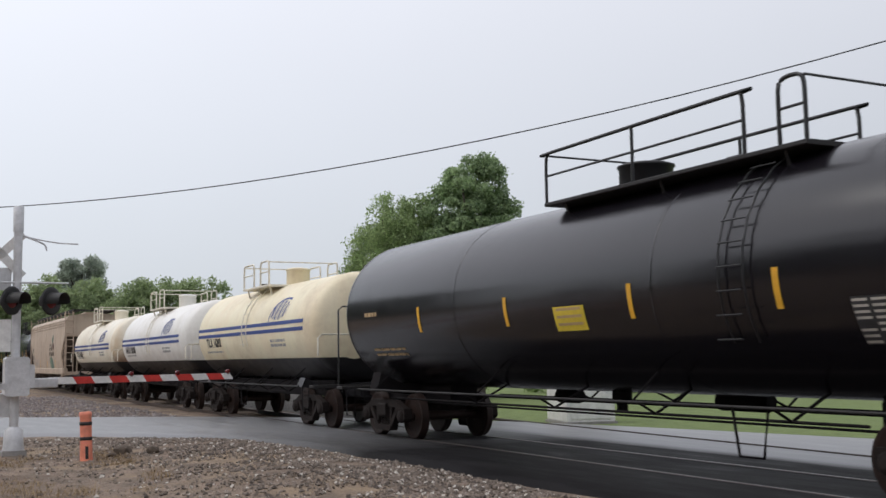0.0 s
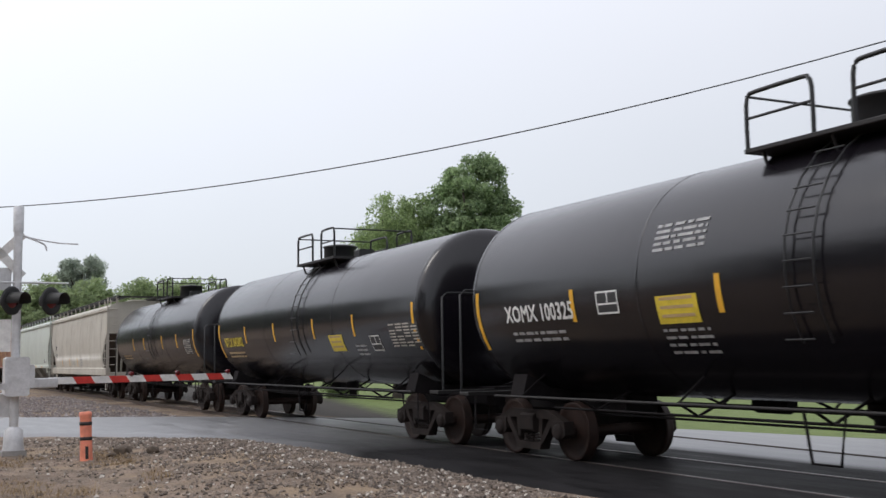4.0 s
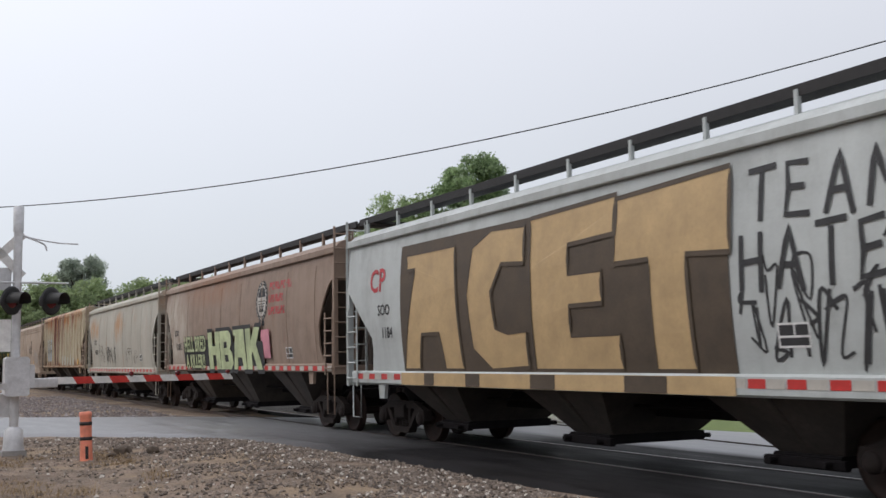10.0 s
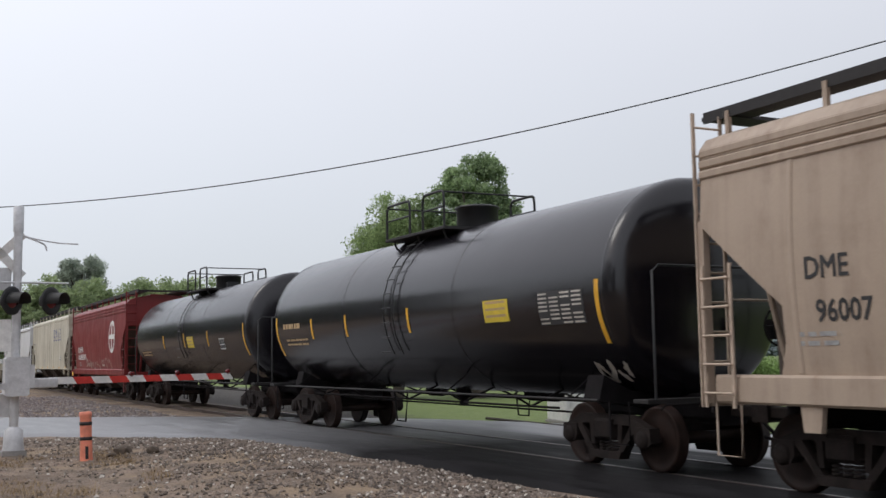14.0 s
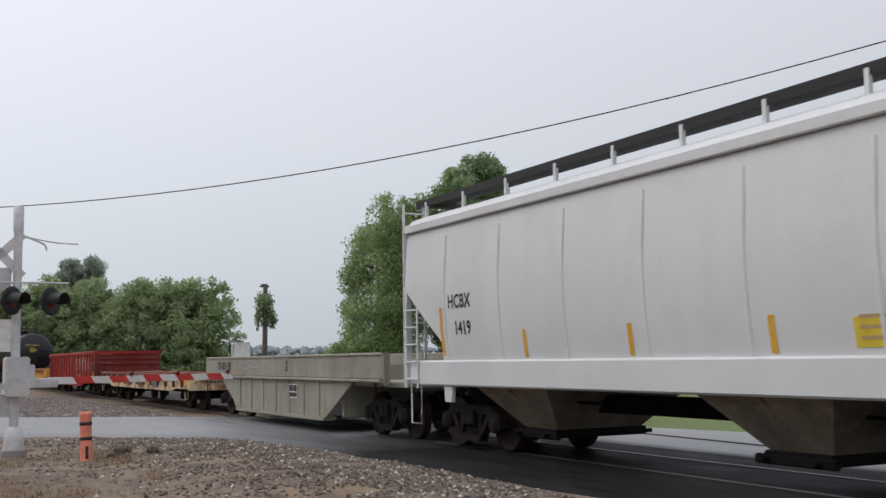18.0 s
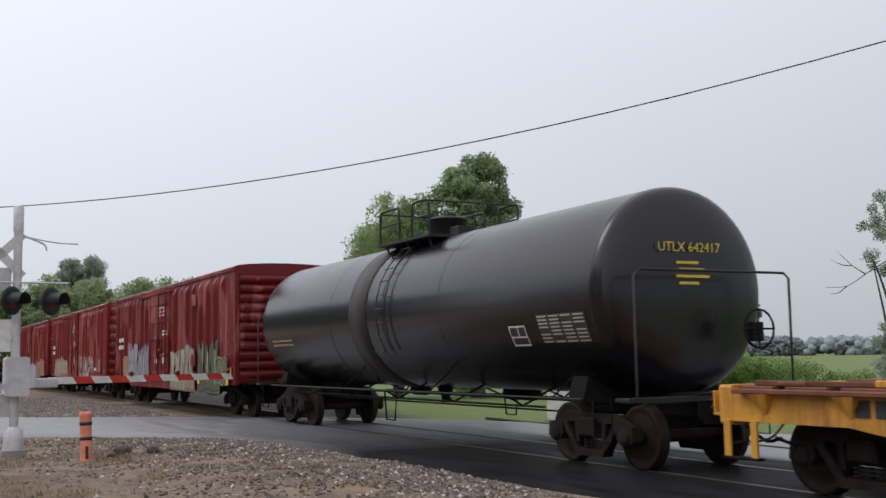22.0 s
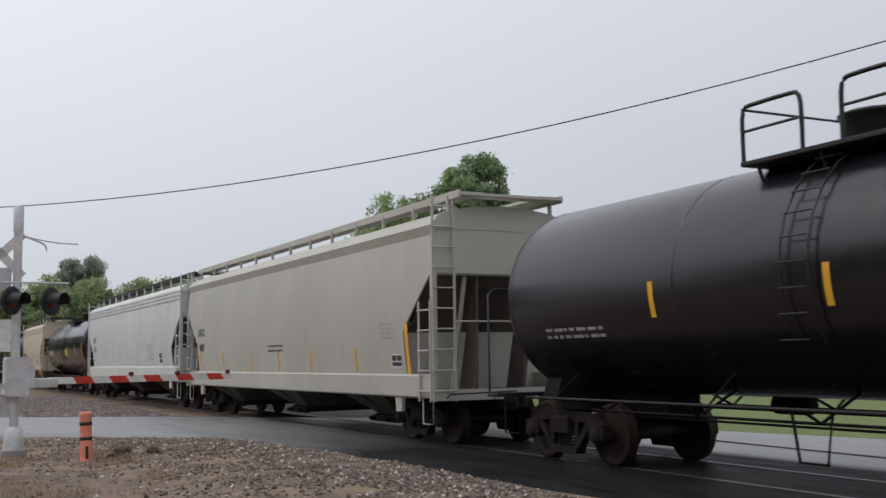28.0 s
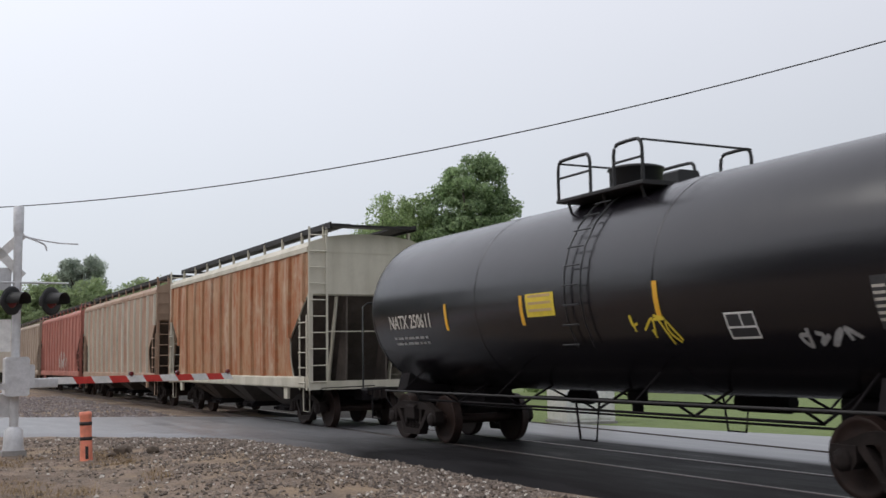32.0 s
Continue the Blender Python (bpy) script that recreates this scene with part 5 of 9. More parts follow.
def flat_car(x_rear, x_front, mat, label, deck_mat, zt=1.18, zb=0.72, w=1.5, gusset=False):
    hx = (x_front - x_rear) / 2
    car = thing("flat_car", label, "flatcar", "cars of the freight train")
    for s in (-1, 1):
        y0, y1 = sorted((s * (w - 0.1), s * w))
        part("side_sill", G().plate([(-hx, zt), (hx, zt), (hx, zb + 0.1), (hx - 1.9, zb + 0.1), (hx - 2.6, zb), (-hx + 2.6, zb), (-hx + 1.9, zb + 0.1), (-hx, zb + 0.1)], y0, y1), mat, car)
        if gusset:
            part("top_flange", G().box(-hx + 0.3, hx - 0.9, *sorted((s * (w + 0.003), s * (w + 0.13))), zt - 0.035, zt + 0.02, 0.01), deck_mat, car)
            gm = cached(("gusset", s), lambda: G().add([(-0.14, 0, 0), (0.14, 0, 0), (0.14, s * 0.12, 0), (-0.14, s * 0.12, 0), (-0.02, 0, -0.24), (0.02, 0, -0.24)], [(0, 1, 2, 3), (3, 2, 5, 4), (0, 3, 4), (1, 5, 2)]).mesh("gusset"))
            for i in range(15):
                part("gusset", gm, mat, car, m=pose(-hx + 0.7 + (2 * hx - 1.9) * i / 14, s * (w + 0.003), zt - 0.036))
            part("rub_rail", G().box(-hx + 0.3, hx - 0.3, *sorted((s * (w - 0.32), s * (w - 0.24))), zt + 0.046, zt + 0.11, 0.01), deck_mat, car)
            part("corner_plate", G().box(hx - 0.85, hx + 0.03, *sorted((s * (w + 0.003), s * (w + 0.12))), zb + 0.1, zt + 0.07, 0.02), mat, car)
        if not gusset:
            part("deck_edge", G().box(-hx, hx, *sorted((s * (w - 0.1), s * (w + 0.09))), zt - 0.02, zt + 0.04, 0.012), deck_mat, car)
        pm = cached(("stake", mat.name), lambda: G().box(-0.1, 0.1, -0.05, 0.04, -0.22, -0.02, 0.015).box(-0.075, 0.075, -0.035, 0.03, -0.4, -0.22, 0.012).mesh("stake_pocket"))
        for i in range(0 if gusset else 13):
            part("stake_pocket", pm, M_RUSTPOCKET, car, m=pose(-hx + 0.58 + 1.23 * i, s * (w + 0.03), zt))
    dk = part("deck", G().box(-hx, hx, -w + 0.1, w - 0.1, zt - 0.1, zt - 0.01), deck_mat, car)
    pl = cached(("plank", deck_mat.name), lambda: G().box(-0.3, 0.3, -w + 0.12, w - 0.12, 0, 0.05, 0.01).mesh("deck_plank"))
    for i in range(int(hx * 2 / 0.8)):
        part("deck_plank", pl, deck_mat, dk, m=pose(-hx + 0.4 + i * 0.8, 0, zt - 0.005))
    if gusset:
        for i in range(13):
            x = -hx + 0.9 + (2 * hx - 1.8) * i / 12
            for y in (-w + 0.2, -0.2 + 0.3 * (i % 3), w - 0.5):
                part("deck_block", G().box(x - 0.2 - 0.05 * (i % 2), x + 0.22, y, y + 0.3, zt + 0.045, zt + 0.1 + 0.03 * (i % 3), 0.015), mat if i % 3 else deck_mat, car)
    for i in range(7):
        x = -hx + 1.2 + (2 * hx - 2.4) * i / 6
        if gusset:
            break
        part("tie_down", G().box(x - 0.3, x + 0.3, -w + 0.15, -w + 0.5, zt + 0.045, zt + 0.08, 0.015), deck_mat, car)
        part("tie_down", G().box(x - 0.3, x + 0.3, w - 0.5, w - 0.15, zt + 0.045, zt + 0.08, 0.015), deck_mat, car)
    for s in (-1, 1):
        part("end_sill", G().box(*sorted((s * (hx - 0.15), s * (hx + 0.05))), -w, w, zb + 0.05, zt + 0.06, 0.03), mat, car)
        truck(car, s * (hx - 1.7))
        coupler(car, s * (hx + 0.05), s)
        if gusset:
            for x in (hx - 0.08, hx - 0.52):
                part("step_strap", G().box(*sorted((s * x - 0.05, s * x + 0.05)), -w - 0.02, -w + 0.01, 0.42, zb + 0.12, 0.008), mat, car)
            part("step_tread", G().box(*sorted((s * (hx - 0.6), s * (hx - 0.02))), -w - 0.06, -w + 0.06, 0.4, 0.43, 0.008), M_UNDER, car)
            part("end_platform", G().box(*sorted((s * (hx + 0.053), s * (hx + 0.3))), -w + 0.12, -0.45, zt - 0.32, zt - 0.28, 0.01).box(*sorted((s * (hx + 0.27), s * (hx + 0.3))), -w + 0.12, -0.45, zt - 0.28, zt - 0.02, 0.01), mat, car)
            for k in range(3):
                part("platform_bar", G().tube([(s * (hx + 0.31), -w + 0.1, zt - 0.22 + 0.09 * k), (s * (hx + 0.31), -0.45, zt - 0.22 + 0.09 * k)], 0.018, 5), M_RUSTPOCKET, car)
            part("uncoupling_lever", G().tube(smooth_line([(s * (hx + 0.1), -w + 0.1, 0.5), (s * (hx + 0.12), -w + 0.3, 0.56), (s * (hx + 0.2), -0.6, 0.56), (s * (hx + 0.4), -0.1, 0.75)], 3), 0.016, 5), M_RUSTPOCKET, car)
        else:
            part("sill_step", G().tube([(s * (hx - 0.1), -w, zb), (s * (hx - 0.1), -w, 0.4), (s * (hx - 0.5), -w, 0.4), (s * (hx - 0.5), -w, zb)], 0.02, 5), mat, car)
    part("centre_sill", G().plate([(-hx, zt - 0.12), (hx, zt - 0.12), (hx, 0.7), (hx - 2.6, 0.7), (hx - 3.4, 0.5), (-hx + 3.4, 0.5), (-hx + 2.6, 0.7), (-hx, 0.7)], -0.3, 0.3), M_UNDER, car)
    return car, (lambda x, z: -w), hx


def well_car(x_rear, x_front, mat, label):
    hx = (x_front - x_rear) / 2
    w = 1.55
    car = thing("well_car", label, "well car", "cars of the freight train")
    for s in (-1, 1):
        y0, y1 = sorted((s * (w - 0.09), s * w))
        part("top_beam", G().box(-hx, hx, *sorted((s * (w - 0.12), s * (w + 0.03))), 1.22, 1.72, 0.02), mat, car)
        part("top_flange", G().box(-hx, hx, *sorted((s * (w - 0.12), s * (w + 0.06))), 1.70, 1.76, 0.015), mat, car)
        part("low_flange", G().box(-hx, hx, *sorted((s * (w - 0.12), s * (w + 0.1))), 1.16, 1.22, 0.015), mat, car)
        sd = part("well_side", G().plate([(-hx + 1.6, 1.16), (hx - 1.6, 1.16), (hx - 3.3, 0.3), (-hx + 3.3, 0.3)], y0, y1), mat, car)
        for i in range(7):
            x = -hx + 3.6 + (2 * hx - 7.2) * i / 6
            part("stiffener", G().box(x - 0.02, x + 0.02, *sorted((s * w, s * (w + 0.025))), 0.35, 1.15), mat, sd)
        part("well_flange", G().plate([(-hx + 3.2, 0.34), (hx - 3.2, 0.34), (hx - 3.25, 0.26), (-hx + 3.25, 0.26)], *sorted((s * (w - 0.25), s * (w + 0.05)))), mat, car)
    part("well_floor", G().box(-hx + 3.3, hx - 3.3, -w + 0.1, w - 0.1, 0.3, 0.36), M_UNDER, car)
    for s in (-1, 1):
        part("end_deck", G().box(*sorted((s * (hx - 2.6), s * (hx + 0.5))), -1.3, 1.3, 1.05, 1.16, 0.02), mat, car)
        part("end_bulkhead", G().plate([(s * (hx - 2.6), 0.36), (s * (hx - 2.6), 1.5), (s * (hx - 2.5), 1.5), (s * (hx - 2.5), 0.36)], -1.4, 1.4), mat, car)
        truck(car, s * (hx - 1.0))
        coupler(car, s * (hx + 0.55), s)
        part("sill_step", G().tube([(s * (hx - 0.05), -w, 1.2), (s * (hx - 0.05), -w, 0.55), (s * (hx - 0.4), -w, 0.55), (s * (hx - 0.4), -w, 1.2)], 0.016, 5), M_UNDER, car)
        part("end_post", G().box(s * hx - 0.05, s * hx + 0.05, -w - 0.02, -w + 0.12, 1.1, 1.74), mat, car)
    # hand brake stand on the trailing end
    hb = part("brake_stand", G().box(-hx + 0.55, -hx + 0.62, -0.95, -0.5, 1.16, 2.2).box(-hx + 0.95, -hx + 1.02, -0.95, -0.5, 1.16, 2.2).box(-hx + 0.55, -hx + 1.02, -0.95, -0.5, 2.16, 2.2), M_WHITE, car)
    brake_wheel(car, -hx + 0.5, -0.7, 1.98, -1, M_UNDER)
    return car, (lambda x, z: -w - 0.035), hx


# ---- the train ----
W_PALE = paint("worn_pale_spray", (0.4, 0.36, 0.31), 0.45, 0.5, 0.6, 41.0, rustcol=(0.17, 0.025, 0.022), grimecol=(0.2, 0.07, 0.06), stain=0.7)
W_SILVER = paint("worn_silver_spray", (0.34, 0.34, 0.4), 0.4, 0.5, 0.6, 42.0, rustcol=(0.17, 0.025, 0.022), grimecol=(0.16, 0.07, 0.07), stain=0.6)
W_PEACH = paint("worn_peach_spray", (0.42, 0.21, 0.13), 0.5, 0.5, 0.6, 43.0, rustcol=(0.17, 0.025, 0.022), grimecol=(0.25, 0.05, 0.04), stain=0.7)
W_SAGE = paint("worn_sage_spray", (0.24, 0.25, 0.18), 0.45, 0.5, 0.6, 44.0, rustcol=(0.17, 0.025, 0.022), grimecol=(0.16, 0.06, 0.05), stain=0.6)
M_SLATE = plain("graffiti_slate", (0.12, 0.12, 0.18), 0.6, 0, 0.3, 2.0, 0.0)
M_TANPALE = plain("graffiti_sand", (0.42, 0.3, 0.18), 0.6, 0, 0.35, 1.5, 0.0)
M_OLIVEPALE = plain("graffiti_sage", (0.3, 0.32, 0.2), 0.6, 0, 0.3, 2.0, 0.0)
M_BAYGREY = plain("pale_grey_bay", (0.22, 0.22, 0.21), 0.75, 0.0, 0.4, 1.5, 0.15)
M_TEALPALE = plain("faded_green_wash", (0.14, 0.21, 0.165), 0.7, 0, 0.5, 1.6, 0.0)
M_FADEDRED = plain("faded_initial_red", (0.42, 0.17, 0.14), 0.65, 0, 0.3, 4.0, 0.0)
M_BAYCREAM = plain("grimy_cream_bay", (0.24, 0.195, 0.15), 0.8, 0.0, 0.5, 1.5, 0.2)
M_GALV = paint("galvanised_roof", (0.42, 0.38, 0.36), 0.1, 0.3, 0.5, 4)
P_TANK = gloss_black("black_tank_paint", (0.0065, 0.0055, 0.008), 0.18, 0.1, 1.0)
P_TANK2 = gloss_black("dusty_black_tank_paint", (0.007, 0.006, 0.0085), 0.21, 0.14, 9.0)
P_CREAM = paint("cream_tank_paint", (0.9, 0.77, 0.54), 0.05, 0.1, 0.4, 2.0, rustcol=(0.3, 0.13, 0.05), grimecol=(0.25, 0.17, 0.1))
P_WHITE = paint("white_tank_paint", (0.88, 0.86, 0.8), 0.05, 0.12, 0.4, 5.0, grimecol=(0.3, 0.23, 0.17))
P_CREAM2 = rust_spot(paint("cream_tank_paint_stained", (0.9, 0.82, 0.66), 0.05, 0.1, 0.4, 2.5, rustcol=(0.3, 0.13, 0.05), grimecol=(0.25, 0.17, 0.1)), (5.4, 0.0, 2.2), (0.35, 2.2, 1.5), (0.66, 0.44, 0.22), 3.0)
for y_ in (-0.75, 0.8):
    rust_spot(P_CREAM2, (5.35, y_, 1.72), (0.5, 0.62, 0.75), (0.12, 0.035, 0.012), 3.0 + y_)
P_SOY = paint("tan_hopper_paint", (0.52, 0.42, 0.33), 0.1, 0.4, 0.55, 6.0, grimecol=(0.2, 0.14, 0.1))
P_SOY2 = paint("dirty_tan_hopper_paint", (0.42, 0.33, 0.255), 0.12, 0.55, 0.55, 16.0, grimecol=(0.18, 0.12, 0.09))
P_CRDX = paint("grey_beige_hopper_paint", (0.5, 0.47, 0.41), 0.0, 0.3, 0.5, 8.0, grimecol=(0.24, 0.2, 0.16))
P_MINT = paint("pale_green_hopper_paint", (0.57, 0.61, 0.56), 0.02, 0.08, 0.45, 11.0, grimecol=(0.25, 0.23, 0.2), stain=0.14, fade=0.07)
P_BROWN = paint("rust_brown_hopper_paint", (0.24, 0.105, 0.065), 0.35, 0.45, 0.6, 12.0, rustcol=(0.15, 0.045, 0.022), grimecol=(0.08, 0.045, 0.035), light=(0.34, 0.17, 0.1), fade=0.2, stain=0.6)
for at, size in (((0.9, -1.55, 3.0), (1.5, 0.6, 0.75)), ((-2.6, -1.55, 3.0), (1.6, 0.6, 0.8)), ((-6.0, -1.55, 2.3), (1.6, 0.6, 1.1)), ((-1.0, -1.55, 2.0), (2.6, 0.6, 0.45)), ((5.9, -1.55, 2.6), (1.2, 0.6, 0.6))):
    rust_spot(P_BROWN, at, size, (0.42, 0.27, 0.13), at[0])
P_SOO = paint("weathered_grey_hopper_paint", (0.49, 0.43, 0.365), 0.35, 0.4, 0.55, 13.0, rustcol=(0.36, 0.18, 0.1), grimecol=(0.2, 0.145, 0.11), light=(0.5, 0.48, 0.42), fade=0.2, stain=0.4)
rust_spot(P_SOO, (-4.5, -1.55, 3.75), (5.5, 0.6, 0.75), (0.42, 0.25, 0.18), 2.0)
rust_spot(P_SOO, (5.6, -1.55, 3.7), (3.2, 0.6, 0.9), (0.4, 0.26, 0.15), 6.0)
rust_spot(P_SOO, (8.2, 0.0, 3.9), (0.35, 2.4, 1.2), (0.42, 0.25, 0.13), 4.0)
P_CP = paint("light_grey_hopper_paint", (0.5, 0.53, 0.52), 0.0, 0.22, 0.5, 14.0)
P_TAUPE = paint("taupe_hopper_paint", (0.33, 0.24, 0.185), 0.25, 0.5, 0.6, 15.0, rustcol=(0.35, 0.17, 0.1), light=(0.36, 0.26, 0.2), fade=0.2)
rust_spot(P_TAUPE, (-6.9, -1.55, 2.6), (2.6, 0.6, 1.8), (0.5, 0.45, 0.38), 3.0)
rust_spot(P_TAUPE, (-2.0, -1.55, 3.9), (4.0, 0.6, 0.7), (0.3, 0.17, 0.11), 7.0)
P_SOO2 = paint("grey_rusting_hopper_paint", (0.45, 0.43, 0.37), 0.3, 0.3, 0.55, 17.0, rustcol=(0.42, 0.2, 0.08), grimecol=(0.25, 0.19, 0.13), stain=0.2)
for at, size in (((-6.4, -1.55, 3.3), (1.1, 0.6, 0.6)), ((-5.2, -1.55, 3.15), (0.7, 0.6, 0.5)), ((0.0, -1.55, 3.2), (1.2, 0.6, 0.75)), ((7.6, 0.0, 4.0), (0.4, 2.4, 0.8))):
    rust_spot(P_SOO2, at, size, (0.42, 0.21, 0.08), at[0] + 20)
P_DJTX = paint("cream_and_rust_paint", (0.47, 0.41, 0.29), 0.4, 0.5, 0.6, 18.0, rustcol=(0.16, 0.055, 0.028), grimecol=(0.28, 0.17, 0.085), stain=0.6)
for k, (u, d) in enumerate(((-7.0, 0.5), (-5.9, 0.7), (-4.9, 0.55), (-4.3, 0.9), (-3.2, 1.3), (-1.9, 1.0), (-0.6, 0.8), (0.9, 0.6), (2.2, 0.9), (3.6, 0.6), (4.8, 0.8), (6.2, 0.5))):
    rust_spot(P_DJTX, (u, -1.6, 4.3), (0.75, 0.6, d + 0.3), (0.4, 0.17, 0.06) if k % 3 else (0.24, 0.07, 0.035), 70 + k)
for k, u in enumerate((-7.2, -5.2, -3.2, -1.2, 0.8, 2.8, 4.8, 6.8)):
    rust_spot(P_DJTX, (u, -1.6, 1.5), (1.3, 0.6, 0.4), (0.24, 0.11, 0.055), 110 + k)
for k, u in enumerate((-3.0, -2.95, -2.4, -2.3, -1.2, 0.4)):
    rust_spot(P_DJTX, (u, -1.6, 3.7), (0.5, 0.6, 2.2), (0.16, 0.04, 0.025), 90 + k)
P_BNSF = paint("mineral_red_hopper_paint", (0.2, 0.018, 0.018), 0.0, 0.3, 0.4, 19.0, grimecol=(0.12, 0.05, 0.045))
P_DME = paint("cream_ribbed_hopper_paint", (0.56, 0.525, 0.42), 0.05, 0.3, 0.55, 20.0, grimecol=(0.28, 0.25, 0.2), light=(0.72, 0.68, 0.57), fade=0.17, streak=(2.3, 2.3, 0.4), edge=(0.45, 0.6))
P_HCBX = paint("white_hopper_paint", (0.72, 0.73, 0.73), 0.0, 0.05, 0.45, 21.0, grimecol=(0.3, 0.28, 0.26), stain=0.14, fade=0.07)
P_WELL = paint("grey_well_car_paint", (0.33, 0.31, 0.25), 0.06, 0.5, 0.55, 22.0, grimecol=(0.1, 0.08, 0.06), stain=0.6)
P_RUSTFLAT = paint("cream_flatcar_paint_rusting", (0.7, 0.57, 0.36), 0.78, 0.6, 0.65, 23.0, rustcol=(0.15, 0.045, 0.025), grimecol=(0.12, 0.045, 0.028), streak=(1.2, 1.2, 1.6), runs=(0.9, 0.9, 0.9))
for k, u in enumerate((-7.2, -5.5, -3.3, -1.0, 1.4, 3.6, 5.4, 6.9)):
    rust_spot(P_RUSTFLAT, (u, -1.5, 1.12 - 0.1 * (k % 2)), (0.55 + 0.15 * (k % 3), 0.5, 0.22), (0.09, 0.032, 0.02), k * 3.0)
rust_spot(P_RUSTFLAT, (0.0, -1.5, 1.2), (9.0, 0.5, 0.13), (0.1, 0.035, 0.022), 5.0)
P_GONSIDE = paint("weathered_gondola_panels", (0.25, 0.027, 0.021), 0.3, 0.55, 0.55, 44.0, rustcol=(0.1, 0.03, 0.022), grimecol=(0.045, 0.016, 0.014), light=(0.27, 0.07, 0.06), fade=0.22, spec=0.3, stain=0.9)
P_GON = paint("red_gondola_paint", (0.42, 0.022, 0.016), 0.15, 0.55, 0.5, 24.0, rustcol=(0.15, 0.035, 0.025), grimecol=(0.06, 0.02, 0.016), light=(0.36, 0.06, 0.05), fade=0.16, spec=0.3, stain=0.75)
rust_spot(P_GON, (-6.9, -1.55, 1.1), (0.9, 0.6, 0.75), (0.035, 0.014, 0.012), 3.0)
rust_spot(P_GON, (7.7, 0.1, 1.2), (0.6, 0.9, 0.55), (0.04, 0.013, 0.011), 5.0)
P_YFLAT = paint("yellow_flatcar_paint", (0.75, 0.36, 0.045), 0.62, 0.7, 0.55, 25.0, rustcol=(0.25, 0.085, 0.03), grimecol=(0.12, 0.055, 0.025), stain=0.65)
rust_spot(P_YFLAT, (3.2, -1.5, 1.2), (5.5, 0.5, 0.16), (0.2, 0.07, 0.035), 7.0)
rust_spot(P_YFLAT, (-5.0, -1.5, 1.2), (3.0, 0.5, 0.13), (0.22, 0.08, 0.035), 9.0)
P_BOX = paint("boxcar_red_paint", (0.19, 0.013, 0.014), 0.0, 0.5, 0.36, 26.0, grimecol=(0.045, 0.012, 0.012), light=(0.43, 0.12, 0.11), fade=0.2, streak=(1.9, 1.9, 0.45), edge=(0.53, 0.57), stain=0.2, spec=0.3)
P_BOX2 = paint("boxcar_brown_red_paint", (0.23, 0.016, 0.015), 0.03, 0.5, 0.36, 27.0, grimecol=(0.05, 0.013, 0.012), light=(0.43, 0.12, 0.11), fade=0.2, streak=(1.9, 1.9, 0.45), edge=(0.53, 0.57), stain=0.2, spec=0.3)
P_UTCX = paint("clean_grey_hopper_paint", (0.5, 0.485, 0.425), 0.0, 0.05, 0.45, 28.0, grimecol=(0.26, 0.24, 0.2), stain=0.14, fade=0.07)
P_EQUX = paint("pale_grey_hopper_paint", (0.65, 0.67, 0.65), 0.0, 0.05, 0.42, 29.0, grimecol=(0.28, 0.26, 0.23), stain=0.14, fade=0.07)
P_CEFX = paint("cream_hopper_paint", (0.62, 0.54, 0.43), 0.0, 0.06, 0.45, 30.0, grimecol=(0.3, 0.23, 0.17), stain=0.14, fade=0.07)
P_ORANGE = paint("orange_rust_paint", (0.46, 0.27, 0.15), 0.8, 0.45, 0.65, 31.0, rustcol=(0.27, 0.085, 0.028), grimecol=(0.15, 0.055, 0.03), light=(0.56, 0.42, 0.3), fade=0.22, edge=(0.48, 0.6), streak=(3.0, 3.0, 0.2), runs=(3.6, 3.6, 0.12), stain=0.6)
P_RIBBR = paint("brown_ribbed_paint", (0.4, 0.28, 0.2), 0.5, 0.45, 0.6, 32.0, rustcol=(0.25, 0.11, 0.06))
P_PINKR = paint("faded_red_ribbed_paint", (0.42, 0.16, 0.12), 0.3, 0.4, 0.6, 33.0, rustcol=(0.3, 0.1, 0.06))
M_RUSTPOCKET = plain("rusted_pocket_steel", (0.13, 0.045, 0.028), 0.8, 0, 0.5, 3.0, 0.3)
M_OLDDECK = plain("old_deck_wood", (0.2, 0.06, 0.035), 0.85, 0, 0.5, 2.0, 0.3)

TRAIN = []


def couple(made, rear, front):
    car, surf, hx = made
    TRAIN.append((car, (rear + front) / 2))
    return car, surf, hx


def tank(rear, front, mat, label, **kw):
    return couple(tank_car(rear + 0.4, front, mat, label, **kw), rear + 0.4, front)


def hopper(rear, front, mat, label, **kw):
    return couple(hopper_car(rear, front, mat, label, **kw), rear, front)


def stripe_marks(car, surf, xs, z, h, material=None, wdt=0.1):
    for x in xs:
        part("reflector_strip", patch(G(), x - wdt / 2, x + wdt / 2, z, z + h, surf, 0.006, 5), material or M_YELLOW, car)


def placard(car, surf, x, z, w=0.62, h=0.42):
    p = part("placard", patch(G(), x, x + w, z, z + h, surf, 0.006, 4), M_LEMON, car)
    g = G()
    for i in range(3):
        patch(g, x + 0.08, x + w - 0.08, z + 0.08 + i * 0.11, z + 0.12 + i * 0.11, surf, 0.01, 1)
    part("placard_print", g, M_TAN, p)


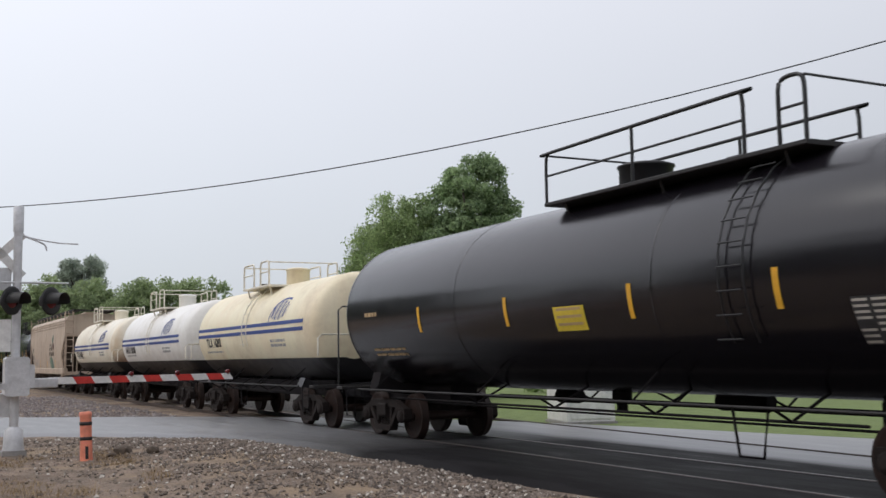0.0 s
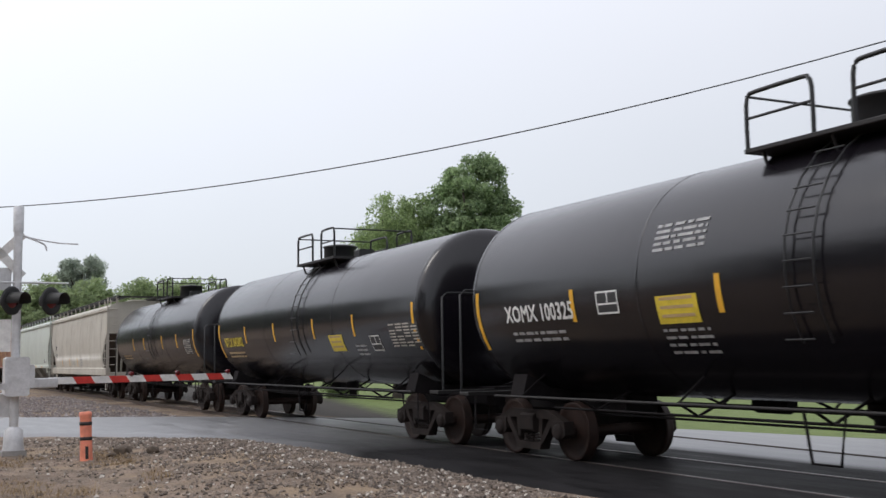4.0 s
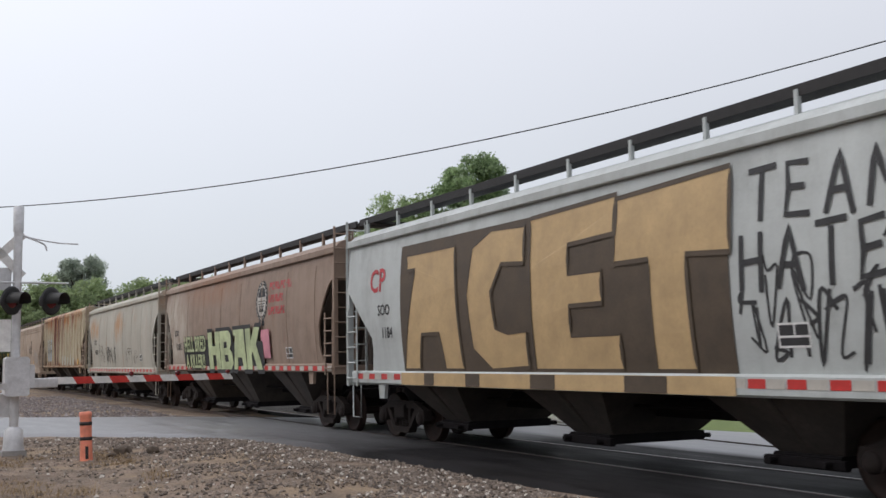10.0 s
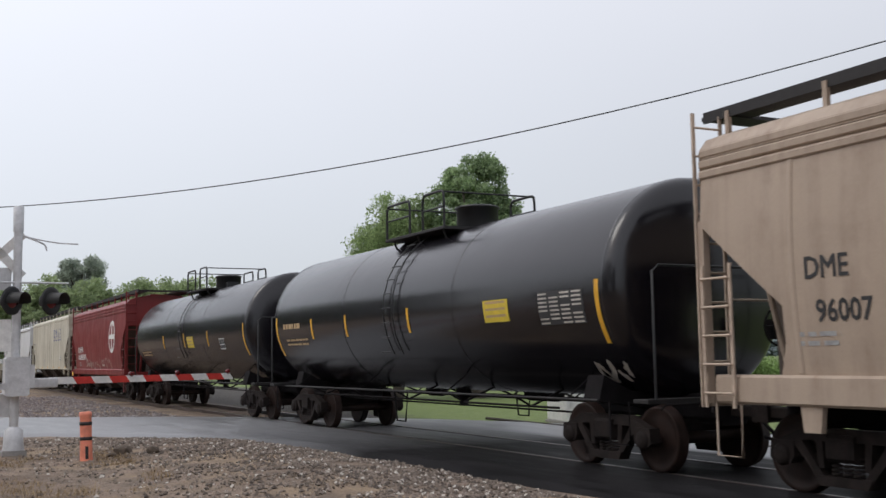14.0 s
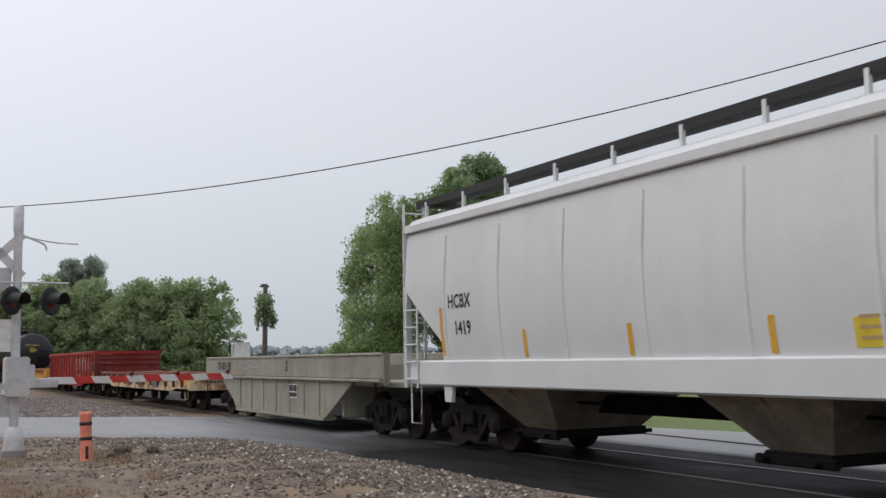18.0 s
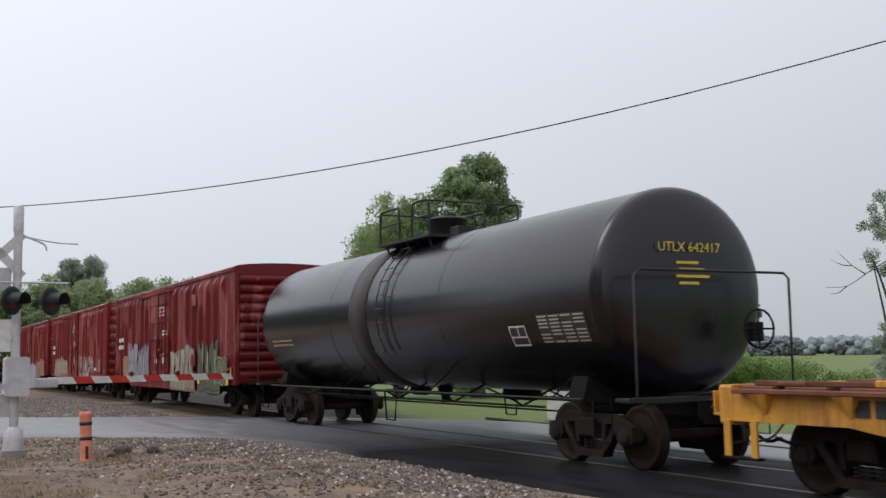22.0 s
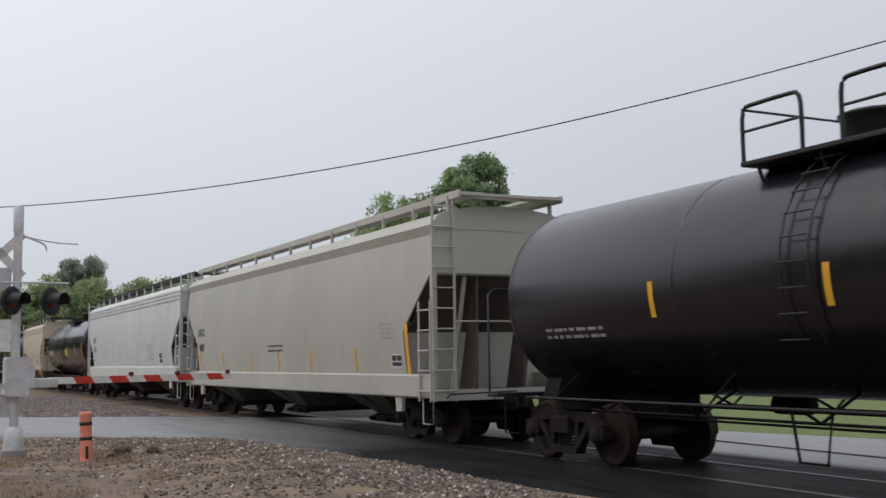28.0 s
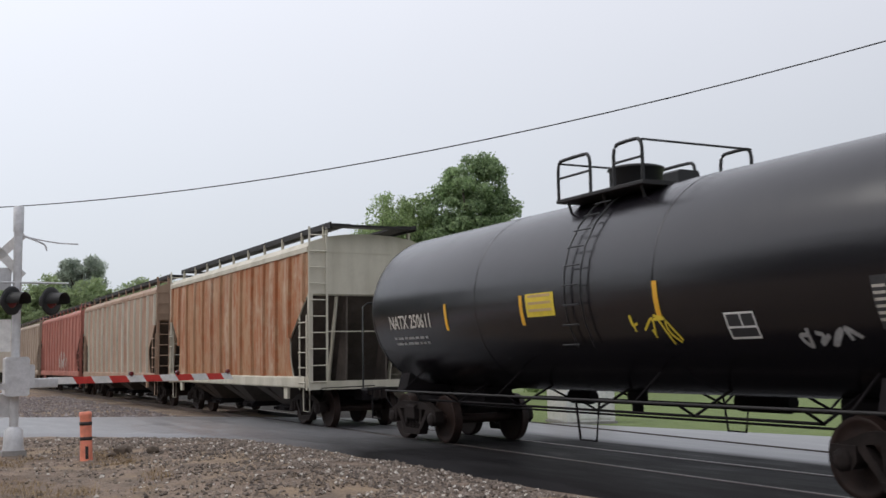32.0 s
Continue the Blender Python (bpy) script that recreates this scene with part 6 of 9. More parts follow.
def tank_marks(car, surf, hx, mark="", number="", mat=M_WHITE, text=1.3, size=0.4, tz=2.17, placards=(), stripes=(), box=None, panel=None, ends=(True, True), seed=1, zs=2.12, bold=0.012):
    """Marks on the near flank; all places are metres forward of the shell's trailing edge."""
    o = -hx - 0.4
    stripe_marks(car, surf, [o + s for s in stripes], zs, 0.47)
    if ends[0]:
        stripe_marks(car, surf, [o + 0.5], 1.75, 0.95)
    if ends[1]:
        stripe_marks(car, surf, [hx - 0.16], 1.8, 0.9)
    if mark:
        words(car, mark + " " + number, o + text, tz, size, surf, mat, "reporting_mark", 0.85, bold)
    data_lines(car, o + text + 0.1, tz - 0.2, 1.5, 2, surf, M_GREYLET if mat is not M_LEMON else M_TAN, 0.045, 0.06, seed)
    for x, z in placards:
        placard(car, surf, o + x, z, 0.8, 0.36)
    if box:
        framed_box(car, o + box[0], box[1], 0.5, 0.32, surf)
    if panel:
        x0, z0, w, h = o + panel[0], panel[1], panel[2], panel[3]
        f = part("test_panel", patch(G(), x0, x0 + w, z0, z0 + h, surf, 0.005, 4), M_BLACK, car)
        g = G()
        for r in range(8):
            zz = z0 + h * (r + 0.2) / 8
            for c in range(4):
                if (r * 4 + c + seed) % 7:
                    patch(g, x0 + w * (c + 0.06) / 4, x0 + w * (c + 0.86) / 4, zz, zz + h * 0.055, surf, 0.009, 1)
        tagged(part("test_panel_print", g, M_PALE, f), kind="stuff")


LOW = plain("black_tank_belly", (0.012, 0.011, 0.013), 0.4, 0, 0.4, 2.0, 0.05)

# 0 black tank
c, s, h = tank(-22.1, -6.3, P_TANK, "glossy black tank car with yellow reflector strips", plat=2.3, plen=5.6, dome_x=-1.5, lad_at=2.05, r=1.55, rail_h=0.74)
tank_marks(c, s, h, "", "", M_LEMON, 1.3, 0.4, 2.0, [(8.5, 2.0)], (3.9, 7.1, 10.4, 13.1), None, (14.1, 1.7, 1.0, 0.5), (False, True), 2)
data_lines(c, -h + 0.96, 2.5, 0.6, 1, s, M_TAN, 0.08, 0.09, 4)


def slurry(rear, front, mat, mark, number, label, text_mat=M_BLACK, dz=0.0, tx=0.5):
    c, s, h = tank(rear, front, mat, label, r=1.36, zc=2.45, rail_h=0.6, head=0.42, end_rail=-0.22, rail_foot=1.72, lad_low=-0.3, man_r=0.33, plat=-0.1, plen=2.4, rails=M_CREAMRAIL, lower=LOW, dome=0.36, dome_x=0.7)
    for z in (2.51 + dz, 2.32 + dz):
        part("blue_stripe", patch(G(), -h - 0.1, h - 0.35, z, z + 0.095, s, 0.006, 2), M_BLUE, c)
    words(c, mark + " " + number, -h + tx, 2.02 + dz, 0.36, s, text_mat, "reporting_mark", 0.92, 0.02)
    data_lines(c, -h + 0.65, 1.9, 1.8, 1, s, M_GREYLET, 0.05, 0.05, 7)
    # maker's emblem as slanted blue bars in an oval
    g = G()
    ex = h - 3.0
    for i in range(9):
        t = (i - 4) / 4.6
        hh = 0.62 * math.sqrt(max(0.05, 1 - t * t))
        stroke(g, [(ex + i * 0.15 - hh * 0.15, 2.9 + dz - hh * 0.4), (ex + i * 0.15 + hh * 0.22, 2.9 + dz + hh * 0.42)], 0.035 + 0.05 * (i % 2), s)
    stroke(g, smooth_line([(ex - 0.1, 2.62 + dz), (ex - 0.05, 2.8 + dz), (ex + 0.3, 3.1 + dz), (ex + 0.8, 3.2 + dz), (ex + 1.25, 3.17 + dz)], 4), 0.05, s)
    part("emblem", g, M_BLUE, c)
    data_lines(c, h - 3.0, 2.12, 1.2, 2, s, M_GREYLET, 0.07, 0.05, 9)
    g = G()
    for k in range(9):
        g.box(h + 0.51, h + 0.545, -0.35 + 0.085 * k, -0.29 + 0.085 * k, 2.98, 3.08)
    for k in range(3):
        g.box(h + 0.525, h + 0.562, -0.15, 0.2 - 0.06 * k, 2.84 - 0.1 * k, 2.88 - 0.1 * k)
    tagged(part('end_stencil', g, M_GREYLET, c), kind='stuff')
    return c, s, h


for at in ((5.5, -0.35, 1.95), (5.5, -0.35, 1.9), (5.45, 0.85, 1.95), (5.45, 0.85, 1.9)):
    rust_spot(P_CREAM2, at, (0.8, 0.5, 0.75), (0.2, 0.055, 0.02), at[1] * 9 + at[2])
M_CREAMRAIL = plain("cream_handrail", (0.74, 0.69, 0.58), 0.5, 0, 0.2, 4.0, 0.0)
slurry(-35.3, -24.7, P_CREAM, "TILX", "16293", "cream tank car with blue stripes and a black belly", dz=0.05, tx=0.85)
slurry(-48.2, -37.4, P_WHITE, "NATX", "160038", "white tank car with blue stripes and a black belly")
slurry(-61.6, -50.83, P_CREAM2, "UTLX", "301394", "cream tank car with blue stripes, rust-stained at its end", dz=-0.04)


def soybean(rear, front, mat, number, seed, swap=False):
    c, s, h = hopper(rear, front, mat, "dirty tan covered hopper car with a dark bean emblem", bays=3, fascia="bands", seams=7, ladder_mat=M_DIRTYTAN, end_mat=mat, zs=1.36, sh=0.32, cut=1.3)
    words(c, "DME", -h + (1.65 if swap else 1.34), 2.42, 0.34, s, M_BLACK, "reporting_mark", 0.9, 0.01)
    words(c, number, -h + (1.78 if swap else 1.45), 1.95, 0.34, s, M_BLACK, "car_number", 0.9, 0.01)
    x, q = -h + (9.8 if swap else 9.66), 0.76 if swap else 1.0
    rows = ((2.7, 1.42, 0.14, 9, 0.035), (2.42, 1.42, 0.24, 7, 0.06), (2.12, 2.1, 0.25, 10, 0.06))
    em = lambda a, z: (x + a * q, 2.35 + (z - 2.12) * q if swap else z)
    for z, w, hh, n, t in rows:
        part("emblem_lettering", letter_bars(G(), x, em(0, z)[1], w * q, hh * q, n, t * q, s), M_BLACK, c)
    g = shape(G(), smooth_line([em(*p) for p in ((1.22, 3.28), (1.4, 3.2), (1.68, 3.4), (1.76, 3.25), (1.72, 3.05), (1.5, 2.92), (1.3, 2.96), (1.22, 3.28))], 3)[:-1], s)
    part("emblem_leaf", g, M_SHADEBROWN if swap else M_TEAL, c)
    g = shape(G(), smooth_line([em(*p) for p in ((1.5, 2.98), (1.8, 2.92), (2.08, 2.7), (2.02, 2.5), (1.8, 2.52), (1.66, 2.42), (1.56, 2.62), (1.5, 2.98))], 3)[:-1], s, 0.009)
    part("emblem_bean", g, M_SHADEBROWN if swap else M_MAROON, c)
    if not swap:
        g = shape(G(), smooth_line([(x + 0.0, 1.82), (x + 0.2, 2.08), (x + 0.7, 2.1), (x + 1.3, 1.98), (x + 1.65, 1.7), (x + 1.6, 1.36), (x + 0.8, 1.36), (x + 0.25, 1.4), (x + 0.15, 1.65), (x + 0.0, 1.82)], 3)[:-1], s)
        part("painted_over_patch", g, M_TEALPALE, c)
    stripe_marks(c, s, [-h + 4.95, -h + 8.5, -h + 12.0], 1.42, 0.45)
    scrawl(c, -h + 12.0 if swap else -h + 2.6, 1.45, 2.9 if swap else 2.2, 1.15 if swap else 0.55, s, M_GREYLET, seed, 0.03 if swap else 0.045, 12 if swap else 6)
    data_lines(c, -h + 1.5, 1.8, 0.6, 2, s, M_GREYLET, 0.05, 0.05, seed)
    return c, s, h


M_DIRTYTAN = plain("tan_ladder_paint", (0.46, 0.36, 0.28), 0.6, 0, 0.3, 4.0, 0.0)
soybean(-79.6, -63.6, P_SOY, "96207", 41)

c, s, h = tank(-96.3, -82.04, P_TANK, "glossy black tank car with white lettering and yellow placard", plat=0.35, plen=2.6, dome_x=0.0, r=1.6)
tank_marks(c, s, h, "XOMX", "100325", M_WHITE, 1.37, 0.36, 2.17, [(5.2, 2.02)], (3.3, 6.4, 9.6, 11.6), (3.9, 2.2), (12.0, 1.85, 1.3, 0.48), (True, True), 3)
data_lines(c, -h - 0.4 + 5.2, 1.92, 0.9, 4, s, M_GREYLET, 0.035, 0.06, 31)
data_lines(c, -h - 0.4 + 5.15, 3.28, 1.0, 5, s, M_GREYLET, 0.04, 0.04, 32)
c, s, h = tank(-112.4, -98.3, P_TANK, "glossy black tank car with yellow lettering and placard", plat=0.1, plen=2.6, dome_x=-0.9)
tank_marks(c, s, h, "NTLX", "045002", M_LEMON, 0.95, 0.36, 2.05, [(9.4, 1.82)], (3.1, 5.6, 8.5, 10.95), (11.7, 1.8), (12.75, 1.86, 1.35, 0.48), (True, True), 4)
data_lines(c, -h - 0.4 + 10.8, 1.9, 0.6, 3, s, M_GREYLET, 0.04, 0.05, 33)
c, s, h = tank(-128.6, -114.9, P_TANK2, "dusty black tank car with faded yellow strips", plat=0.1, plen=2.6)
tank_marks(c, s, h, "", "", M_LEMON, 1.3, 0.36, 2.1, [], (3.9, 5.9, 9.0, 11.2), None, (12.2, 1.9, 0.9, 0.5), (False, True), 5)

c, s, h = hopper(-148.8, -130.5, P_CRDX, "grey-beige covered hopper car with faint stencilling", bays=3, fascia="lip", end_mat=P_CRDX, zs=1.4, sh=0.33, cut=1.3, seams=6, ct=3.0)
words(c, "CRDX", -h + 1.64, 2.45, 0.33, s, M_BLACK, "reporting_mark", 0.85, 0.008)
words(c, "15443", -h + 1.74, 1.98, 0.33, s, M_BLACK, "car_number", 0.85, 0.008)
stripe_marks(c, s, [-h + 4.2, -h + 6.9, -h + 9.65], 1.46, 0.44)
data_lines(c, -h + 10.4, 1.8, 0.9, 3, s, M_GREYLET, 0.06, 0.07, 5)
data_lines(c, -h + 8.0, 1.7, 0.9, 2, s, M_GREYLET, 0.06, 0.06, 6)

c, s, h = hopper(-169.4, -150.0, P_MINT, "pale green covered hopper car with yellow sill reflectors", bays=4, fascia="lip", reflect="yellow", seams=0, end_mat=P_CRDX, under=M_BAYGREY, zs=1.57, sh=0.18, cut=0.95, ct=3.35)
framed_box(c, h - 2.75, 1.7, 0.45, 0.26, s)
data_lines(c, h - 1.7, 1.9, 0.6, 3, s, M_GREYLET, 0.04, 0.05, 7)
data_lines(c, -h + 1.4, 2.1, 0.5, 2, s, M_BLACK, 0.12, 0.12, 7)


def soo(rear, front, mat, label, number, crest, seed, nx=1.47, box_at=3.3, **kw):
    c, s, h = hopper(rear, front, mat, label, bays=3, fascia="lip", reflect="red", under=M_BAYS, **{"zs": 1.53, "sh": 0.18, "rounded": True, "ct": 3.45, "cut": 0.95, **kw})
    if number:
        words(c, "SOO", -h + nx, 2.5, 0.31, s, M_BLACK, "reporting_mark", 0.9, 0.008)
        words(c, number, -h + nx + 0.15, 2.04, 0.31, s, M_BLACK, "car_number", 0.85, 0.008)
    if crest is not None:
        x, z = crest
        oval = [(x + 0.5 * math.cos(a * math.pi / 12), z + 0.54 * math.sin(a * math.pi / 12)) for a in range(24)]
        part("crest", shape(G(), oval, s), M_BLACK, c)
        inner = [(x + 0.37 * math.cos(a * math.pi / 12), z + 0.42 * math.sin(a * math.pi / 12)) for a in range(24)]
        part("crest_field", shape(G(), inner, s, 0.009), M_PALE, c)
        g = G()
        shape(g, [(x + 0.31 * math.cos(a * math.pi / 8), z + 0.1 + 0.27 * math.sin(a * math.pi / 8)) for a in range(9)], s, 0.012)
        for k in range(3):
            patch(g, x - 0.3 + 0.03 * k, x + 0.3 - 0.03 * k, z - 0.02 - 0.07 * k, z + 0.0 - 0.07 * k, s, 0.012, 1)
        for q in (-1, 0, 1):
            shape(g, [(x + q * 0.11 - 0.07, z - 0.3), (x + q * 0.11 + 0.07, z - 0.3), (x + q * 0.17, z - 0.06 + 0.08 * (q == 0))], s, 0.014)
        patch(g, x - 0.03, x + 0.03, z - 0.38, z - 0.28, s, 0.012, 1)
        rim = G()
        for a in range(22):
            t = a * 2 * math.pi / 22
            patch(rim, x + 0.435 * math.cos(t) - 0.025, x + 0.435 * math.cos(t) + 0.025, z + 0.48 * math.sin(t) - 0.025, z + 0.48 * math.sin(t) + 0.025, s, 0.011, 1)
        part("crest_rim", rim, M_PALE, c)
        part("crest_foot", patch(G(), x - 0.24, x + 0.24, z - 0.66, z - 0.53, s, 0.009, 1), M_BLACK, c)
        part("crest_figure", g, M_BLACK, c)
        # three faded lines of the owner's name, as bars
        for j, wd in enumerate((1.78, 1.2, 1.35)):
            part("name_line", letter_bars(G(), x + 0.6, z + 0.24 - j * 0.32, wd, 0.2, (8, 7, 7)[j], 0.045, s), M_CRIMSON, c)
    framed_box(c, h - box_at, 1.68, 0.48, 0.28, s)
    return c, s, h


for k, (u, z, a, b) in enumerate(((-5.0, 3.6, 1.6, 0.9), (-2.6, 3.3, 1.3, 1.2), (0.2, 3.7, 1.8, 0.9), (2.9, 3.4, 1.2, 1.1), (5.6, 3.5, 1.5, 1.0), (-6.9, 3.0, 0.7, 1.2))):
    rust_spot(P_BROWN, (u, -1.55, z), (a, 0.8, b), (0.34, 0.115, 0.035), 130 + k)
c, s, h = soo(-187.0, -170.7, P_BROWN, "rust-brown covered hopper car with a round crest", "121780", (2.82, 3.2), 3, nx=1.35, end_mat=P_BROWN)
scrawl(c, -h + 5.0, 1.7, 2.6, 0.6, s, M_TAN, 61, 0.03, 8)
scrawl(c, -h + 8.2, 1.75, 2.2, 0.7, s, M_GREYLET, 62, 0.03, 7)
c, s, h = soo(-204.5, -187.7, P_SOO, "weathered grey covered hopper car with crest and red bars", "121927", (2.6, 3.22), 4, box_at=3.75, end_mat=P_SOO)
scrawl(c, -h + 2.75, 1.68, 4.4, 0.55, s, M_SHADEBROWN, 11, 0.03, 6)
scrawl(c, -h + 7.65, 1.75, 1.2, 0.55, s, M_SHADEBROWN, 12, 0.03, 4)
scrawl(c, h - 2.9, 1.6, 1.7, 0.7, s, M_PALE, 13, 0.2, 4)
part('painted_patch', patch(G(), h - 2.05, h - 1.45, 1.6, 1.95, s, 0.012, 3), M_SHADEBROWN, c)
part('painted_patch', patch(G(), h - 2.6, h - 1.5, 1.7, 2.3, s, 0.009, 4), M_PALE, c)

c, s, h = soo(-221.6, -205.7, P_CP, "light grey covered hopper car painted over with large tan block letters", "1184", None, 5, nx=1.6, end_mat=P_CP, seams=0, zs=1.37, sh=0.25, rounded=False, ct=3.1, cut=1.25)
words(c, "CP", -h + 1.2, 2.98, 0.66, s, M_CRIMSON, "owner_initials", 0.95, 0.02)
# block letters: brown shade first, tan faces on it
LET = {
    "A": [[(0.0, 0), (0.28, 0), (0.36, 0.3), (0.66, 0.3), (0.72, 0), (1.0, 0), (0.92, 1.0), (0.1, 1.0), (0.12, 0.86), (0.26, 0.86)]],
    "C": [[(0.95, 0.02), (0.4, 0.0), (0.12, 0.15), (0.05, 0.55), (0.15, 0.9), (0.45, 1.0), (0.95, 0.98), (0.95, 0.72), (0.62, 0.74), (0.45, 0.55), (0.5, 0.3), (0.68, 0.26), (0.95, 0.27)]],
    "E": [[(0.05, 0.0), (1.0, 0.0), (1.0, 0.22), (0.5, 0.22), (0.5, 0.4), (0.85, 0.4), (0.85, 0.6), (0.5, 0.6), (0.5, 0.78), (1.0, 0.8), (1.0, 1.03), (0.05, 1.0)]],
    "T": [[(0.32, 0.0), (0.68, 0.0), (0.66, 0.62), (1.02, 0.6), (1.02, 1.04), (-0.02, 1.0), (-0.02, 0.62), (0.32, 0.62)]],
}


def block_letter(g, ch, x, z, w, h, surf, lift, grow=0.0):
    for out in LET[ch]:
        pts = []
        for i, (a, b) in enumerate(out):
            px, pz = x + a * w, z + b * h
            if grow:
                px += grow * (a - 0.5) * 2
                pz += grow * (b - 0.5) * 2
            pts.append((px, pz))
        fine = []
        for i in range(len(pts)):
            p, q = pts[i], pts[(i + 1) % len(pts)]
            for k in range(3):
                fine.append((p[0] + (q[0] - p[0]) * k / 3, p[1] + (q[1] - p[1]) * k / 3))
        vs = [(p[0], surf(p[0], p[1]) - lift, p[1]) for p in fine]
        g.add(vs, earfill(fine))


x0 = -h + 2.75
back = part("graffiti_ground", patch(G(), x0 - 0.05, x0 + 9.15, 1.39, 3.8, s, 0.010, 10), M_SHADEBROWN, c)
face = G()
for i, ch in enumerate("ACET"):
    block_letter(face, ch, x0 + (0.0, 2.55, 4.6, 6.95)[i], 1.41, (2.4, 2.1, 2.35, 2.2)[i], (2.2, 2.33, 2.36, 2.36)[i], s, 0.022)
    for out in LET[ch]:
        ring = [(x0 + (0.0, 2.55, 4.6, 6.95)[i] + a * (2.4, 2.1, 2.35, 2.2)[i], 1.41 + b * (2.2, 2.33, 2.36, 2.36)[i]) for a, b in out]
        part("graffiti_outline", stroke(G(), ring + ring[:1], 0.07, s, 0.027), M_SHADEBROWN, back)
part("graffiti_letters", face, M_TAN, back)
for a_, b_ in ((0.9, 1.3), (2.5, 3.0), (4.6, 5.3), (7.0, 7.9)):
    part("graffiti_shade", patch(G(), x0 + a_, x0 + b_, 1.135, 1.355, lambda a, z: s(a, 1.37) - 0.065, 0.016, 2), M_SHADEBROWN, back)
part("graffiti_letters", patch(G(), x0 - 0.1, x0 + 9.15, 1.13, 1.36, lambda a, z: s(a, 1.37) - 0.065, 0.012, 2), M_TAN, back)
TAG = {"T": [[(0, 0.98), (0.9, 1.05)], [(0.45, 1.0), (0.4, 0.0)]], "E": [[(0.7, 1.0), (0.05, 0.95), (0.1, 0.5), (0.0, 0.05), (0.75, 0.1)], [(0.08, 0.52), (0.6, 0.58)]],
       "A": [[(0.0, -0.05), (0.4, 1.05), (0.78, -0.05)], [(0.15, 0.35), (0.68, 0.42)]], "M": [[(0.0, 0.0), (0.15, 1.0), (0.45, 0.4), (0.75, 1.05), (0.9, 0.0)]], "H": [[(0.05, 1.0), (0.0, 0.0)], [(0.7, 1.05), (0.65, -0.05)], [(0.0, 0.5), (0.7, 0.55)]]}
for word, tx, tz in (("TEAM", x0 + 9.5, 3.1), ("HATE", x0 + 9.35, 2.35)):
    for i, ch in enumerate(word):
        g = G()
        for line in TAG[ch]:
            stroke(g, [(tx + i * 0.58 + p * 0.48, tz + q * 0.64 + 0.03 * math.sin(5 * p + i)) for p, q in line], 0.075, s, 0.012)
        part("graffiti", g, M_BLACK, c)
scrawl(c, x0 + 9.3, 1.35, 3.5, 1.0, s, M_BLACK, 15, 0.05, 9)
scrawl(c, x0 + 9.3, 1.5, 3.3, 1.3, s, M_BLACK, 77, 0.035, 8)

c, s, h = soo(-238.8, -222.5, P_TAUPE, "taupe covered hopper car with lime-green painted letters low down", "121815", (3.0, 3.22), 6, nx=1.42, end_mat=P_TAUPE)
LET["H"] = [[(0.0, 0), (0.36, 0), (0.36, 0.38), (0.62, 0.38), (0.62, 0), (1.0, 0), (1.0, 1.0), (0.64, 1.0), (0.64, 0.62), (0.38, 0.62), (0.38, 1.0), (0.0, 1.0)]]
LET["B"] = [[(0.0, 0), (0.8, 0.0), (1.0, 0.16), (0.98, 0.42), (0.8, 0.52), (0.95, 0.66), (0.94, 0.9), (0.75, 1.0), (0.0, 1.0)]]
LET["K"] = [[(0.0, 0), (0.34, 0), (0.36, 0.34), (0.46, 0.44), (0.68, 0), (1.06, 0), (0.74, 0.6), (1.04, 1.0), (0.66, 1.02), (0.38, 0.7), (0.38, 1.0), (0.0, 1.0)]]
x0 = -h + 2.95
on = lambda a, z: s(a, z) - 0.07
part("graffiti_ground", patch(G(), x0 - 0.08, x0 + 3.2, 1.4, 2.3, s, 0.068, 6), M_BLACK, c)
part("graffiti_ground", patch(G(), x0 + 3.0, x0 + 8.4, 1.37, 2.15, s, 0.068, 6), M_BLACK, c)
for line, lx, lz, sz, sq in (("HELL BRED", x0 + 0.08, 1.95, 0.68, 0.8), ("A KILLER!!", x0 + 0.2, 1.43, 0.6, 0.87)):
    words(c, line, lx - 0.05, lz - 0.05, sz, on, M_BLACK, "graffiti_shade", sq, 0.1)
    words(c, line, lx, lz, sz, lambda a, z: s(a, z) - 0.084, M_LIME, "graffiti", sq, 0.03)
for i, ch in enumerate("HBAK"):
    g, fc = G(), G()
    block_letter(g, ch, x0 + 3.05 + i * 1.3, 1.38, 1.3, 1.16, s, 0.074 + 0.001 * i, 0.09)
    block_letter(fc, ch, x0 + 3.05 + i * 1.3, 1.4, 1.26, 1.12, s, 0.088)
    part("graffiti_letter", fc, M_LIME, part("graffiti_shade", g, M_BLACK, c))
gaps = G()
patch(gaps, x0 + 4.8, x0 + 5.1, 2.02, 2.2, s, 0.094, 2)
part("letter_counter", gaps, M_BLACK, c)
part("letter_counter", patch(G(), x0 + 4.8, x0 + 5.15, 1.62, 1.82, s, 0.094, 2), M_BLACK, c)
part("graffiti_patch", patch(G(), x0 + 8.25, x0 + 8.95, 1.7, 2.45, s, 0.055, 4), M_PINK, c)

c, s, h = soo(-255.4, -240.1, P_SOO2, "pale grey covered hopper car with rust patches and thin scrawls", "118971", None, 7, nx=1.75, end_mat=P_SOO2, zs=1.42, sh=0.22)
scrawl(c, -h + 3.0, 1.62, 1.4, 0.95, s, M_SHADEBROWN, 25, 0.025, 5)
scrawl(c, -h + 4.7, 1.62, 2.6, 0.72, s, M_BLACK, 26, 0.045, 6)
scrawl(c, h - 6.0, 1.62, 2.5, 0.6, s, M_SHADEBROWN, 27, 0.03, 6)

